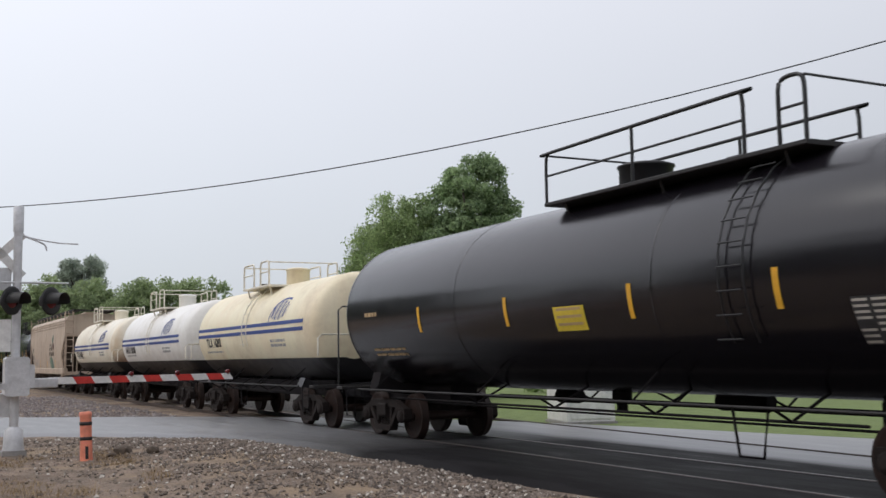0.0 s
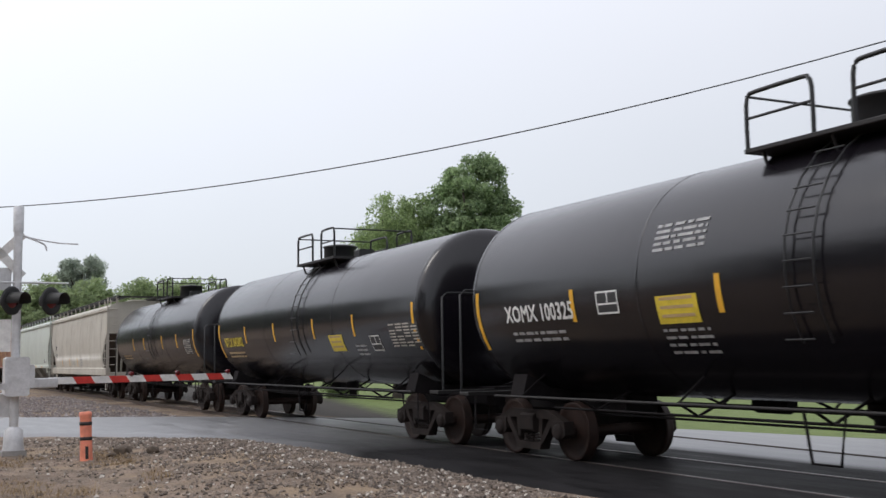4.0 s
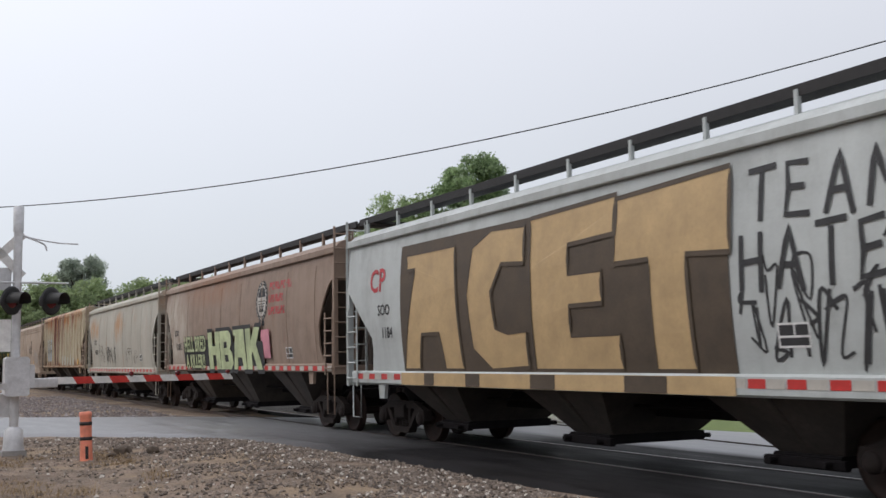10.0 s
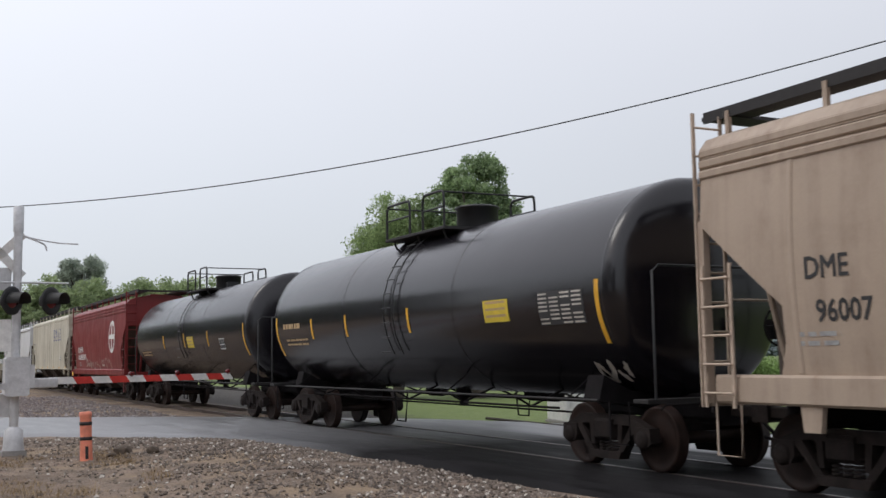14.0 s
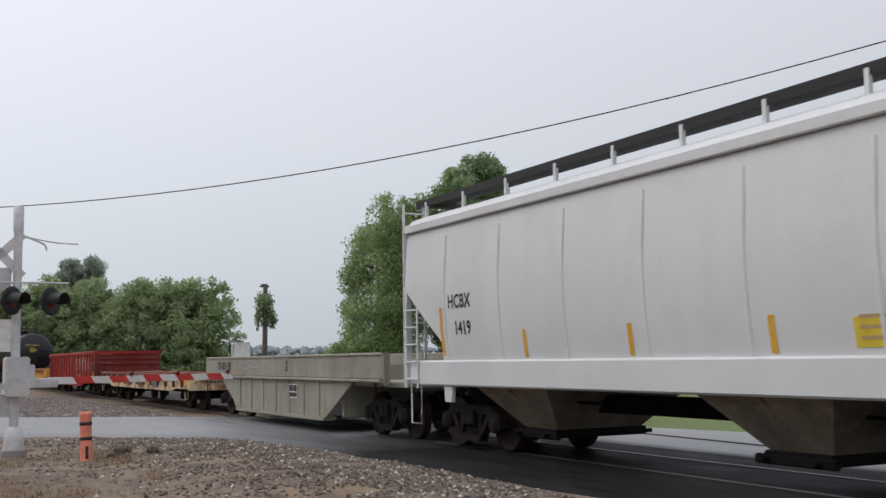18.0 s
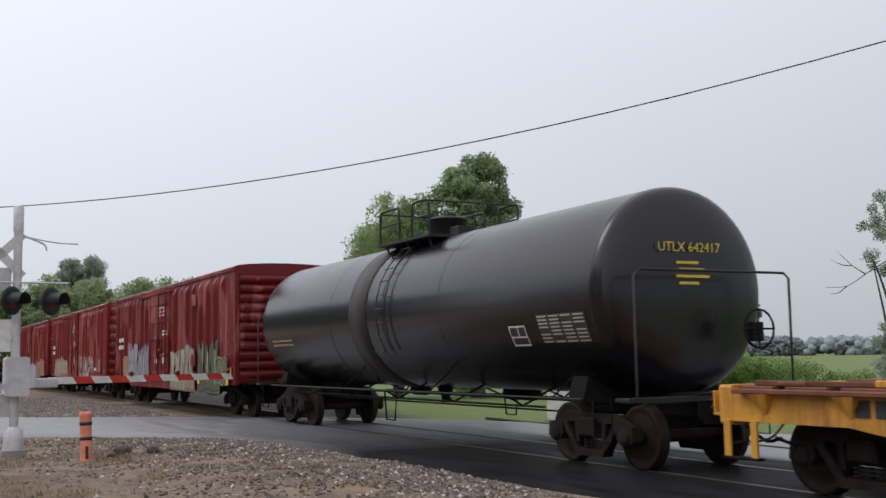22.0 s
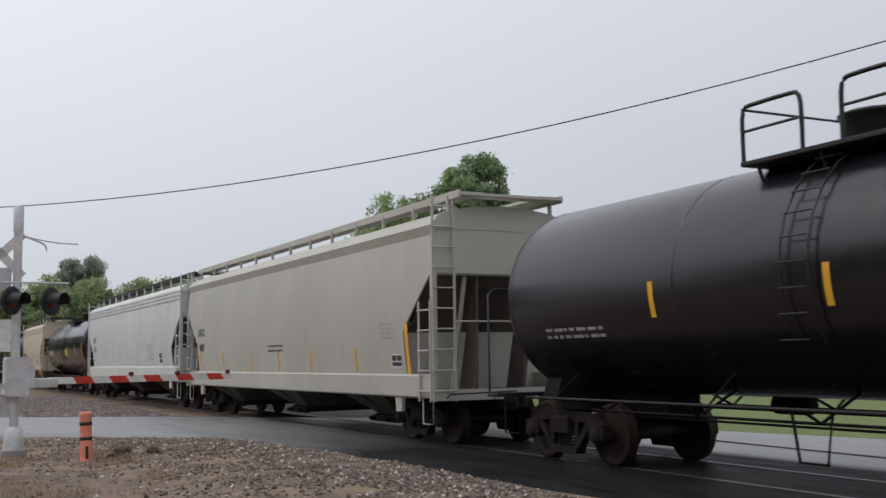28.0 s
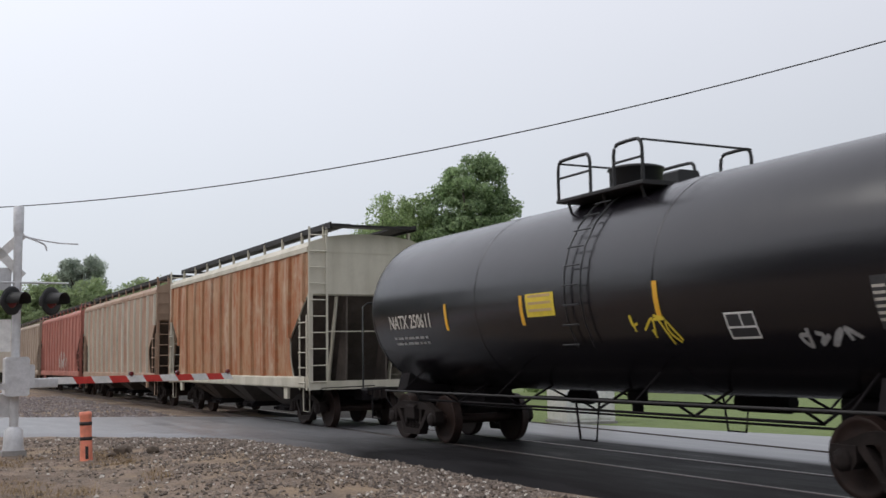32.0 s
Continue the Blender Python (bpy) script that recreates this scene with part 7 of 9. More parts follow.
c, s, h = hopper(-272.4, -256.6, P_DJTX, "cream ribbed covered hopper car streaked with heavy rust", bays=3, ribs=17, fascia="none", cut=1.25, ct=3.35, zs=1.52, sh=0.09, bulge=0.03, ze=4.34, bz=0.2, end_mat=P_DJTX, ladder_mat=M_DIRTYTAN, board=M_UNDER)
bay = (2 * h - 0.5) / 16
ux = lambda i: -h + 0.25 + bay * i
for i, x1 in ((2, ux(3) - 0.1), (3, ux(4) - 0.1)):
    part("paint_patch", patch(G(), ux(i) + 0.1, x1, 1.8, 3.12, lambda a, z: -1.6, 0.0, 2), M_PANEL, c)
    part("painted_rib", patch(G(), ux(i) - 0.058, ux(i) + 0.058, 1.85, 3.1, lambda a, z: -1.662, 0.0, 2), M_PALE, c)
for mark, u, z, kind_ in (("DJ", 2.5, 2.72, "reporting_mark"), ("TX", 3.34, 2.72, "reporting_mark"), ("474", 2.36, 2.26, "car_number"), ("003", 3.38, 2.26, "car_number")):
    words(c, mark, -h + u, z, 0.31, lambda a, z: -1.606, M_BLACK, kind_, 0.86, 0.014)
part("reflector", patch(G(), -h + 1.58, -h + 2.12, 1.85, 2.06, lambda a, z: -1.6, 0.0, 1), M_YELLOW, c)
part("reflector", patch(G(), h - 2.05, h - 1.8, 1.6, 1.86, lambda a, z: -1.6, 0.0, 1), M_YELLOW, c)
P_OXBLOOD = paint("oxblood_panel_paint", (0.1, 0.03, 0.022), 0.4, 0.5, 0.6, 38.0, rustcol=(0.2, 0.07, 0.03), grimecol=(0.05, 0.02, 0.015), light=(0.2, 0.07, 0.04), fade=0.25)
P_PRIMER = paint("pale_primer_patch", (0.45, 0.45, 0.38), 0.1, 0.3, 0.6, 39.0, grimecol=(0.3, 0.2, 0.12))
for i in (5, 6):
    x = ux(i)
    part("side_panel", patch(G(), x + 0.1, x + bay - 0.1, 1.56, 4.2, lambda a, z: -1.583, 0.0, 4), P_OXBLOOD, c)
for i, top in ((8, 2.05), (9, 2.1), (10, 2.0), (11, 2.12), (12, 1.95)):
    x = ux(i)
    part("side_panel", patch(G(), x + 0.1, x + bay - 0.1, 1.56, top, lambda a, z: -1.585, 0.0, 2), P_PRIMER, c)

soybean(-290.2, -274.1, P_SOY2, "96007", 43, True)

c, s, h = tank(-306.8, -292.2, P_TANK, "black tank car with yellow placard and stained ladder", plat=-0.1, plen=2.7, dome_x=0.8, r=1.61)
tank_marks(c, s, h, "", "", M_LEMON, 1.0, 0.36, 2.3, [(11.2, 2.2)], (3.0, 5.1, 8.25), None, (12.9, 2.1, 1.2, 0.5), (True, True), 6)
data_lines(c, -h + 0.6, 2.4, 1.2, 1, s, M_TAN, 0.12, 0.05, 3)
scrawl(c, h - 0.9, 1.25, 0.9, 0.3, s, M_PALE, 30, 0.07, 4)
c, s, h = tank(-324.3, -309.3, P_TANK2, "dusty black tank car with yellow markings", plat=0.0, plen=2.6, dome_x=0.3, r=1.55)
tank_marks(c, s, h, "", "", M_LEMON, 1.0, 0.36, 2.2, [(8.4, 2.1)], (5.0, 8.0, 11.0), (12.3, 2.0), None, (False, True), 7)

c, s, h = hopper(-340.6, -326.2, P_BNSF, "dark red covered hopper car with white lettering and a round emblem", bays=3, fascia="bands", end_mat=P_BNSF, seams=0, zs=1.35, ladder_mat=P_BNSF)
for z, k in ((2.18, 4), (1.82, 6)):
    g = G()
    for i in range(k):
        patch(g, -h + 2.06 + i * 0.4, -h + 2.16 + i * 0.4, z, z + 0.28, s, 0.006, 2)
        patch(g, -h + 2.22 + i * 0.4, -h + 2.32 + i * 0.4, z, z + 0.28, s, 0.006, 2)
    part("owner_lettering", g, M_WHITE, c)
g = shape(G(), [(h - 3.05 + 0.72 * math.cos(a * math.pi / 12), 2.8 + 0.72 * math.sin(a * math.pi / 12)) for a in range(24)], s)
part("round_emblem", g, M_WHITE, c)
g = G()
for dx, dz in ((-1, -1), (-1, 1), (1, -1), (1, 1)):
    shape(g, [(h - 3.05 + dx * 0.1, 2.8 + dz * 0.1), (h - 3.05 + dx * 0.56, 2.8 + dz * 0.1), (h - 3.05 + dx * 0.44, 2.8 + dz * 0.44), (h - 3.05 + dx * 0.1, 2.8 + dz * 0.56)], s, 0.01)
part("emblem_field", g, P_BNSF, c)
scrawl(c, -h + 4.2, 1.35, 7.0, 0.5, s, M_PALE, 33, 0.04, 12)
part("reflector", patch(G(), -h + 0.5, -h + 0.95, 1.0, 1.22, lambda a, z: -1.6, 0.05, 1), M_YELLOW, c)
data_lines(c, -h + 2.25, 1.65, 0.5, 2, s, M_GREYLET, 0.07, 0.06, 8)

c, s, h = hopper(-358.3, -342.2, P_DME, "cream ribbed covered hopper car with blue underlined initials", bays=3, ribs=18, fascia="none", bulge=0.02, ze=4.2, ribd=0.035, ribw=0.2, cut=1.4, zs=1.38, sh=0.05, reflect="yellow", end_mat=P_DME)
rs = lambda a, z: -1.66
for i, ch in enumerate("DM&E"):
    x = -h + (10.94, 11.72, 12.62, 13.33)[i]
    words(c, ch, x, 3.12, 0.74 if ch != "&" else 0.5, rs, M_BLUE, "initials", 0.7, 0.03)
    part("initial_underline", patch(G(), x, x + 0.5, 2.98, 3.04, rs, 0.004, 1), M_BLUE, c)
words(c, "DME", -h + 1.16, 2.82, 0.3, rs, M_BLACK, "reporting_mark", 1.3, 0.0)
words(c, "49 02 7", -h + 1.3, 2.38, 0.3, rs, M_BLACK, "car_number", 1.0, 0.0)
framed_box(c, h - 2.55, 1.83, 0.42, 0.26, rs)
data_lines(c, -h + 6.6, 1.85, 0.6, 5, rs, M_GREYLET, 0.03, 0.05, 11)

c, s, h = hopper(-378.7, -360.2, P_HCBX, "clean white covered hopper car with yellow reflector strips", bays=3, fascia="lip", end_mat=P_HCBX, seams=9, zs=1.57, sh=0.44, cut=1.45, ct=2.95, under=M_BAYCREAM)
words(c, "HCBX", -h + 1.77, 2.5, 0.34, s, M_BLACK, "reporting_mark", 0.9, 0.01)
words(c, "1419", -h + 1.96, 2.03, 0.34, s, M_BLACK, "car_number", 0.9, 0.01)
stripe_marks(c, s, [-h + 4.28, -h + 6.98, -h + 9.6, h - 3.4], 1.62, 0.44)
stripe_marks(c, s, [-h + 1.48], 1.68, 0.85)
placard(c, s, -h + 10.76, 1.67, 1.0, 0.32)
data_lines(c, h - 5.0, 2.2, 0.7, 6, s, M_GREYLET, 0.03, 0.06, 12)
framed_box(c, h - 6.5, 1.7, 0.3, 0.35, s)

c, s, h = couple(well_car(-393.2, -379.8, P_WELL, "weathered grey intermodal well car, empty"), -393.2, -379.8)
words(c, "TR 601130", -h + 1.33, 1.38, 0.32, s, M_BLACK, "reporting_mark", 0.95, 0.012)
words(c, "S", h - 5.9, 1.36, 0.36, s, M_BLACK, "side_mark", 1.0, 0.012)
data_lines(c, -h + 3.9, 1.56, 0.5, 2, s, M_GREYLET, 0.07, 0.1, 13)
data_lines(c, -h + 4.6, 1.56, 0.6, 3, s, M_GREYLET, 0.05, 0.07, 14)
framed_box(c, h - 5.7, 0.72, 0.6, 0.34, lambda a, z: -1.56)

W_YELLOW = paint("worn_yellow_reflector", (0.5, 0.27, 0.07), 0.8, 0.5, 0.6, 52.0, rustcol=(0.2, 0.07, 0.03), grimecol=(0.3, 0.14, 0.06))
M_DECK = plain("rusty_deck", (0.16, 0.06, 0.035), 0.8, 0, 0.5, 1.5, 0.2)
c, s, h = couple(flat_car(-411.85, -395.7, P_RUSTFLAT, "old cream flatcar with flaking rusty side sills", M_OLDDECK, 1.18, 0.63), -411.85, -395.7)
for k in range(3):
    words(c, "SOO"[k], -h + 3.2 + 0.31 * k, 0.83, 0.3, lambda a, z: -1.51, M_MAROON, "reporting_mark", 1.35, 0.03)
part("reflector", patch(G(), h - 0.62, h - 0.2, 0.86, 1.06, lambda a, z: -1.51, 0.0, 1), M_YELLOW, c)
part("reflector", patch(G(), -h + 0.25, -h + 0.6, 0.86, 1.02, lambda a, z: -1.51, 0.0, 1), M_YELLOW, c)
part("owner_name", letter_bars(G(), -h + 5.64, 0.72, 0.98, 0.26, 4, 0.07, lambda a, z: -1.51), M_MAROON, c)
for k in range(4):
    words(c, "5030"[k], -h + 8.12 + 0.245 * k, 0.69, 0.3, lambda a, z: -1.51, M_BLACK, "car_number", 0.95, 0.018)
for k in range(2):
    b_ = part("stencil_box", patch(G(), -h + 10.55 + 0.55 * k, -h + 11.02 + 0.55 * k, 0.72, 1.0, lambda a, z: -1.508, 0.0, 1), M_BLACK, c)
    data_lines(c, -h + 10.6 + 0.55 * k, 0.92, 0.36, 3, lambda a, z: -1.513, M_GREYLET, 0.03, 0.05, 92 + k)
part("stencil_frame", patch(G(), -h + 10.49, -h + 11.63, 0.68, 1.04, lambda a, z: -1.505, 0.0, 1), W_PALE, c)
for u, w_ in ((9.42, 0.75), (7.05, 0.55), (12.6, 0.6)):
    part("reflector", patch(G(), -h + u, -h + u + w_, 0.86, 1.0, lambda a, z: -1.507, 0.0, 1), W_YELLOW, c)
framed_box(c, -h + 1.6, 0.84, 0.55, 0.24, lambda a, z: -1.51)

c, s, h = couple(gondola_car(-429.4, -413.65, P_GON, P_GONSIDE, "faded red gondola with ribbed sides and pale worn initials"), -429.4, -413.65)
on = lambda a, z: -1.556
# what is left of the owner's large initials: worn pale blocks
rnd = random.Random(84)
for u, bars in ((9.95, ((0.05, 0.2, 0.1, 0.62), (0.2, 0.5, 0.5, 0.66), (0.2, 0.52, 0.02, 0.16))), (10.95, ((0.0, 0.14, 0.05, 0.62), (0.14, 0.5, 0.46, 0.64), (0.36, 0.52, 0.26, 0.46))),
                (11.95, ((0.0, 0.2, 0.0, 0.7), (0.2, 0.42, 0.34, 0.7), (0.34, 0.5, 0.02, 0.28))), (12.85, ((0.0, 0.22, 0.05, 0.3), (0.22, 0.5, 0.0, 0.5), (0.08, 0.4, 0.5, 0.62))), (13.65, ((0.1, 0.2, 0.05, 0.6), (0.3, 0.42, 0.1, 0.66)))):
    for x0, x1, z0, z1 in bars:
        ring = []
        for k in range(16):
            t = k / 4
            e, f = int(t), t - int(t)
            p = ((x0 + (x1 - x0) * f, z0), (x1, z0 + (z1 - z0) * f), (x1 - (x1 - x0) * f, z1), (x0, z1 - (z1 - z0) * f))[e]
            ring.append((-h + u + p[0] + rnd.uniform(-0.03, 0.03), 1.25 + p[1] + rnd.uniform(-0.03, 0.03)))
        part("worn_initial", shape(G(), ring, on, 0.005), W_PALE, c)
scrawl(c, -h + 7.4, 1.25, 0.8, 0.75, on, M_GREYLET, 81, 0.025, 4)
scrawl(c, -h + 3.2, 1.4, 2.6, 0.4, on, M_FADEDRED, 82, 0.05, 6)
data_lines(c, -h + 6.35, 1.85, 0.6, 3, on, M_FADEDRED, 0.1, 0.12, 83)
for u in (3.35, 5.6, 11.1):
    part("reflector", patch(G(), -h + u, -h + u + 0.5, 1.0, 1.1, on, 0.005, 1), M_YELLOW, c)
for u in (0.22, 2 * h - 0.58):
    part("reflector", patch(G(), -h + u, -h + u + 0.38, 1.0, 1.2, on, 0.005, 1), M_YELLOW, c)
for u, z, w_, h_ in ((14.55, 1.33, 0.55, 0.2), (14.6, 0.88, 0.5, 0.26), (13.85, 0.85, 0.3, 0.09)):
    part("stencil_box", patch(G(), -h + u, -h + u + w_, z, z + h_, on, 0.005, 2), M_BLACK, c)
data_lines(c, -h + 14.66, 0.97, 0.36, 1, on, M_GREYLET, 0.06, 0.05, 87)
data_lines(c, -h + 14.6, 1.6, 0.42, 2, on, M_FADEDRED, 0.07, 0.06, 88)
part("painted_patch", shape(G(), [(-h + 2.55 + 0.2 * math.cos(a * math.pi / 6), 1.24 + 0.17 * math.sin(a * math.pi / 6)) for a in range(12)], on, 0.005), M_BLACK, c)
framed_box(c, -h + 9.75, 0.68, 0.62, 0.38, on, M_OLIVE)

c, s, h = couple(flat_car(-450.0, -430.9, P_YFLAT, "yellow flatcar with gusseted side sills and a worn deck", M_DECK, 1.2, 0.74, gusset=True), -450.0, -430.9)
data_lines(c, -h + 2.0, 0.95, 3.2, 1, lambda a, z: -1.505, M_BLACK, 0.18, 0.1, 17)
framed_box(c, -h + 9.0, 0.82, 0.5, 0.3, lambda a, z: -1.505)

c, s, h = tank(-468.0, -452.6, P_TANK2, "black tank car with a dark band and yellow end lettering", plat=0.2, plen=2.4, r=1.55, zc=2.58)
tank_marks(c, s, h, "", "", M_LEMON, 0.9, 0.3, 2.3, [], (), (13.0, 1.8), (13.9, 1.83, 1.3, 0.44), (False, False), 9)


def end_words(car, x, y, z, t, size, material):
    pts, fs = text_mesh(t, size)
    part("end_lettering", G().add([(x, y + a, z + b) for a, b in pts], fs), material, car)


end_words(c, h + 0.39, -0.62, 3.12, "UTLX 642417", 0.2, M_LEMON)
for k in range(4):
    part("end_stencil", G().box(h + 0.37, h + 0.39, -0.28 + 0.05 * (k % 2), 0.12 + 0.1 * (k % 3), 2.94 - 0.1 * k, 2.98 - 0.1 * k), M_LEMON, c)
P_BAND = plain("dark_tank_band", (0.03, 0.022, 0.022), 0.5, 0, 0.3, 3.0, 0.0)
part("belly_band", G().lathe([(-1.5, 1.54), (-1.49, 1.57), (-0.61, 1.57), (-0.6, 1.54)], "x", 48, (0, 0, 2.58)), P_BAND, c)


def boxcar(rear, front, mat, label, seed, ribs=11, reflector=(0.2, 0.26)):
    c, s, h = couple(box_car(rear, front, mat, label, ribs, reflector), rear, front)
    fl = lambda a, z: -1.684
    data_lines(c, -0.6, 3.55, 1.1, 3, lambda a, z: -1.685, M_WHITE, 0.06, 0.07, seed)
    data_lines(c, 0.35, 2.7, 0.7, 2, lambda a, z: -1.72, M_WHITE, 0.06, 0.05, seed + 1)
    for x in (-1.0, 0.1):
        part("notice", patch(G(), x, x + 0.4, 1.6, 1.95, lambda a, z: -1.69, 0.0, 1), M_PALE, c)
    data_lines(c, -h + 1.1, 2.5, 1.0, 2, fl, M_WHITE, 0.16, 0.14, seed + 2)
    g = G()
    for k in range(9):
        g.box(h + 0.012, h + 0.018, 0.35 + 0.11 * k, 0.43 + 0.11 * k, 4.1, 4.22)
    for k in range(6):
        g.box(h + 0.115, h + 0.13, 0.3 + 0.1 * k, 0.38 + 0.1 * k, 2.83, 2.9)
    tagged(part("end_stencil", g, M_GREYLET, c), kind="stuff")
    return c, fl, h


c, s, h = boxcar(-488.0, -470.1, P_BOX, "red ribbed boxcar with colourful painted lettering low on its side", 51)
piece(c, -h + 3.1, 0.95, 3.9, 1.45, s, W_SILVER, M_SLATE, 52, 6, cloud=W_PEACH)
piece(c, -h + 2.2, 0.97, 1.0, 0.9, s, W_PEACH, M_TAN, 152, 2)
piece(c, -h + 10.6, 0.72, 3.0, 1.6, s, W_PALE, M_OLIVE, 53, 5, cloud=W_PEACH)
scrawl(c, -h + 12.6, 0.75, 1.1, 0.9, s, M_MAROON, 153, 0.06, 3)
piece(c, -h + 14.3, 0.7, 2.2, 1.55, s, M_OLIVE, M_BLACK, 54, 3, cloud=M_OLIVE)
piece(c, -h + 16.2, 0.95, 1.2, 0.9, s, M_OLIVE, M_OLIVEPALE, 55, 2)
for xx in (14.15, 17.35):
    part("graffiti_edge", patch(G(), -h + xx, -h + xx + 0.26, 0.95, 1.2, s, 0.013, 2), M_LEMON, c)
c, s, h = boxcar(-508.5, -490.4, P_BOX2, "red ribbed boxcar with pale scrawled lettering along the sill", 55, 8, (0.1, 0.14))
piece(c, -h + 2.2, 0.97, 5.0, 1.0, s, W_PALE, M_TANPALE, 56, 7, cloud=W_SILVER)
scrawl(c, -h + 2.2, 0.9, 4.8, 1.2, s, M_OLIVEPALE, 156, 0.05, 8)
scrawl(c, -h + 10.8, 0.7, 4.6, 1.4, s, M_PALE, 57, 0.05, 10)
scrawl(c, -h + 11.2, 0.75, 4.0, 1.2, s, M_PALE, 157, 0.1, 5)
data_lines(c, h - 1.7, 1.75, 0.8, 5, s, M_PALE, 0.05, 0.07, 58)
data_lines(c, h - 2.6, 1.3, 0.5, 1, s, M_WHITE, 0.14, 0.06, 158)
c, s, h = boxcar(-528.7, -510.6, P_BOX2, "red ribbed boxcar with a round white emblem and painted scrawls", 59, 11, (0.08, 0.1))
piece(c, -h + 2.6, 0.97, 4.2, 1.0, s, W_SAGE, W_PALE, 60, 6, cloud=W_SILVER)
piece(c, -h + 10.8, 0.72, 2.8, 1.05, s, W_SILVER, M_TEALPALE, 61, 4, cloud=W_PEACH)
piece(c, -h + 13.5, 0.76, 1.7, 1.24, s, W_PEACH, M_MAROON, 62, 2, cloud=W_PEACH)
piece(c, -h + 15.3, 0.96, 2.0, 1.05, s, W_PEACH, M_TANPALE, 63, 2, cloud=W_PEACH)
scrawl(c, -h + 13.6, 0.85, 3.6, 1.1, s, M_CRIMSON, 162, 0.05, 6)
framed_box(c, -h + 14.75, 1.38, 0.5, 0.34, s, M_OLIVE)
em = shape(G(), [(-h + 0.76 + 0.27 * math.cos(a * math.pi / 12), 3.94 + 0.2 * math.sin(a * math.pi / 12)) for a in range(24)], s, 0.012)
part("round_emblem", em, M_WHITE, c)
g = G()
for dx, dz in ((-1, -1), (-1, 1), (1, -1), (1, 1)):
    shape(g, [(-h + 0.76 + dx * 0.05, 3.94 + dz * 0.04), (-h + 0.76 + dx * 0.2, 3.94 + dz * 0.04), (-h + 0.76 + dx * 0.15, 3.94 + dz * 0.13), (-h + 0.76 + dx * 0.05, 3.94 + dz * 0.16)], s, 0.016)
part("emblem_field", g, P_BOX2, c)

c, s, h = tank(-544.8, -531.2, P_TANK, "glossy black tank car with white lettering and a white test panel", plat=-0.1, plen=2.7, dome_x=0.2, r=1.58)
tank_marks(c, s, h, "GATX", "35444", M_WHITE, 1.6, 0.36, 2.34, [(8.45, 2.05)], (5.2, 8.1, 11.0), (11.25, 2.05), (12.05, 2.38, 1.15, 0.48), (False, True), 10)
data_lines(c, h - 0.85, 3.1, 0.6, 2, s, M_PALE, 0.09, 0.05, 34)
end_words(c, h + 0.395, -0.3, 3.0, "GATX35444", 0.24, M_WHITE)
for y in (-1.45,):
    d = part("hazard_diamond", G().add([(h + 0.3, -1.52, 1.2), (h + 0.47, -1.52, 1.42), (h + 0.3, -1.52, 1.64), (h + 0.13, -1.52, 1.42)], [(0, 1, 2, 3)]), M_CRIMSON, c)
    part("hazard_print", G().add([(h + 0.2, -1.525, 1.36), (h + 0.4, -1.525, 1.36), (h + 0.4, -1.525, 1.48), (h + 0.2, -1.525, 1.48)], [(0, 1, 2, 3)]), M_WHITE, d)
c, s, h = tank(-560.4, -547.5, P_TANK2, "black tank car with a long railed top walkway", plat=-0.2, plen=7.5, r=1.55)
tank_marks(c, s, h, "", "", M_WHITE, 1.2, 0.36, 2.2, [], (5.5, 9.2), (9.6, 1.9), None, (False, True), 11)
part("notice", patch(G(), h - 2.0, h - 1.5, 2.3, 2.8, s, 0.006, 3), M_PALE, c)
c, s, h = tank(-575.3, -562.3, P_TANK2, "small dusty black tank car", plat=-0.2, plen=2.4, r=1.5, zc=2.55)
tank_marks(c, s, h, "", "", M_WHITE, 1.2, 0.36, 2.2, [], (4.0, 7.0, 9.5), None, None, (False, True), 12)

c, s, h = hopper(-595.6, -577.6, P_UTCX, "clean grey covered hopper car with yellow reflector strips", bays=3, fascia="deep", seams=0, end_mat=P_UTCX, board=P_UTCX, shear=True, cut_mid=False, zs=1.31, sh=0.42, cut=1.25)
words(c, "UTCX", -h + 1.37, 2.42, 0.33, s, M_BLACK, "reporting_mark", 0.9, 0.01)
words(c, "4987", -h + 1.5, 1.94, 0.33, s, M_BLACK, "car_number", 0.9, 0.01)
stripe_marks(c, s, [-h + 4.1, -h + 6.9, -h + 9.2, -h + 11.54, -h + 14.3], 1.36, 0.5)
stripe_marks(c, s, [-h + 1.5], 1.36, 0.85)
stripe_marks(c, s, [h - 1.1], 1.33, 0.98, None, 0.14)
framed_box(c, h - 1.87, 1.46, 0.5, 0.26, s)
data_lines(c, -h + 8.4, 1.98, 1.2, 2, s, M_BLACK, 0.05, 0.07, 18)
data_lines(c, h - 2.3, 2.3, 0.6, 4, s, M_GREYLET, 0.04, 0.05, 19)
c, s, h = hopper(-615.5, -596.75, P_EQUX, "pale grey covered hopper car with yellow sill reflectors", bays=3, fascia="bands", seams=0, end_mat=P_EQUX, reflect="yellow", shear=True, cut_mid=False, zs=1.46, sh=0.46, cut=1.3)
words(c, "EQUX", -h + 1.53, 2.62, 0.33, s, M_BLACK, "reporting_mark", 0.9, 0.01)
words(c, "12473", -h + 1.55, 2.16, 0.33, s, M_BLACK, "car_number", 0.9, 0.01)
data_lines(c, h - 5.2, 2.3, 1.1, 7, s, M_GREYLET, 0.035, 0.06, 20)
framed_box(c, h - 3.2, 1.6, 0.45, 0.4, s)

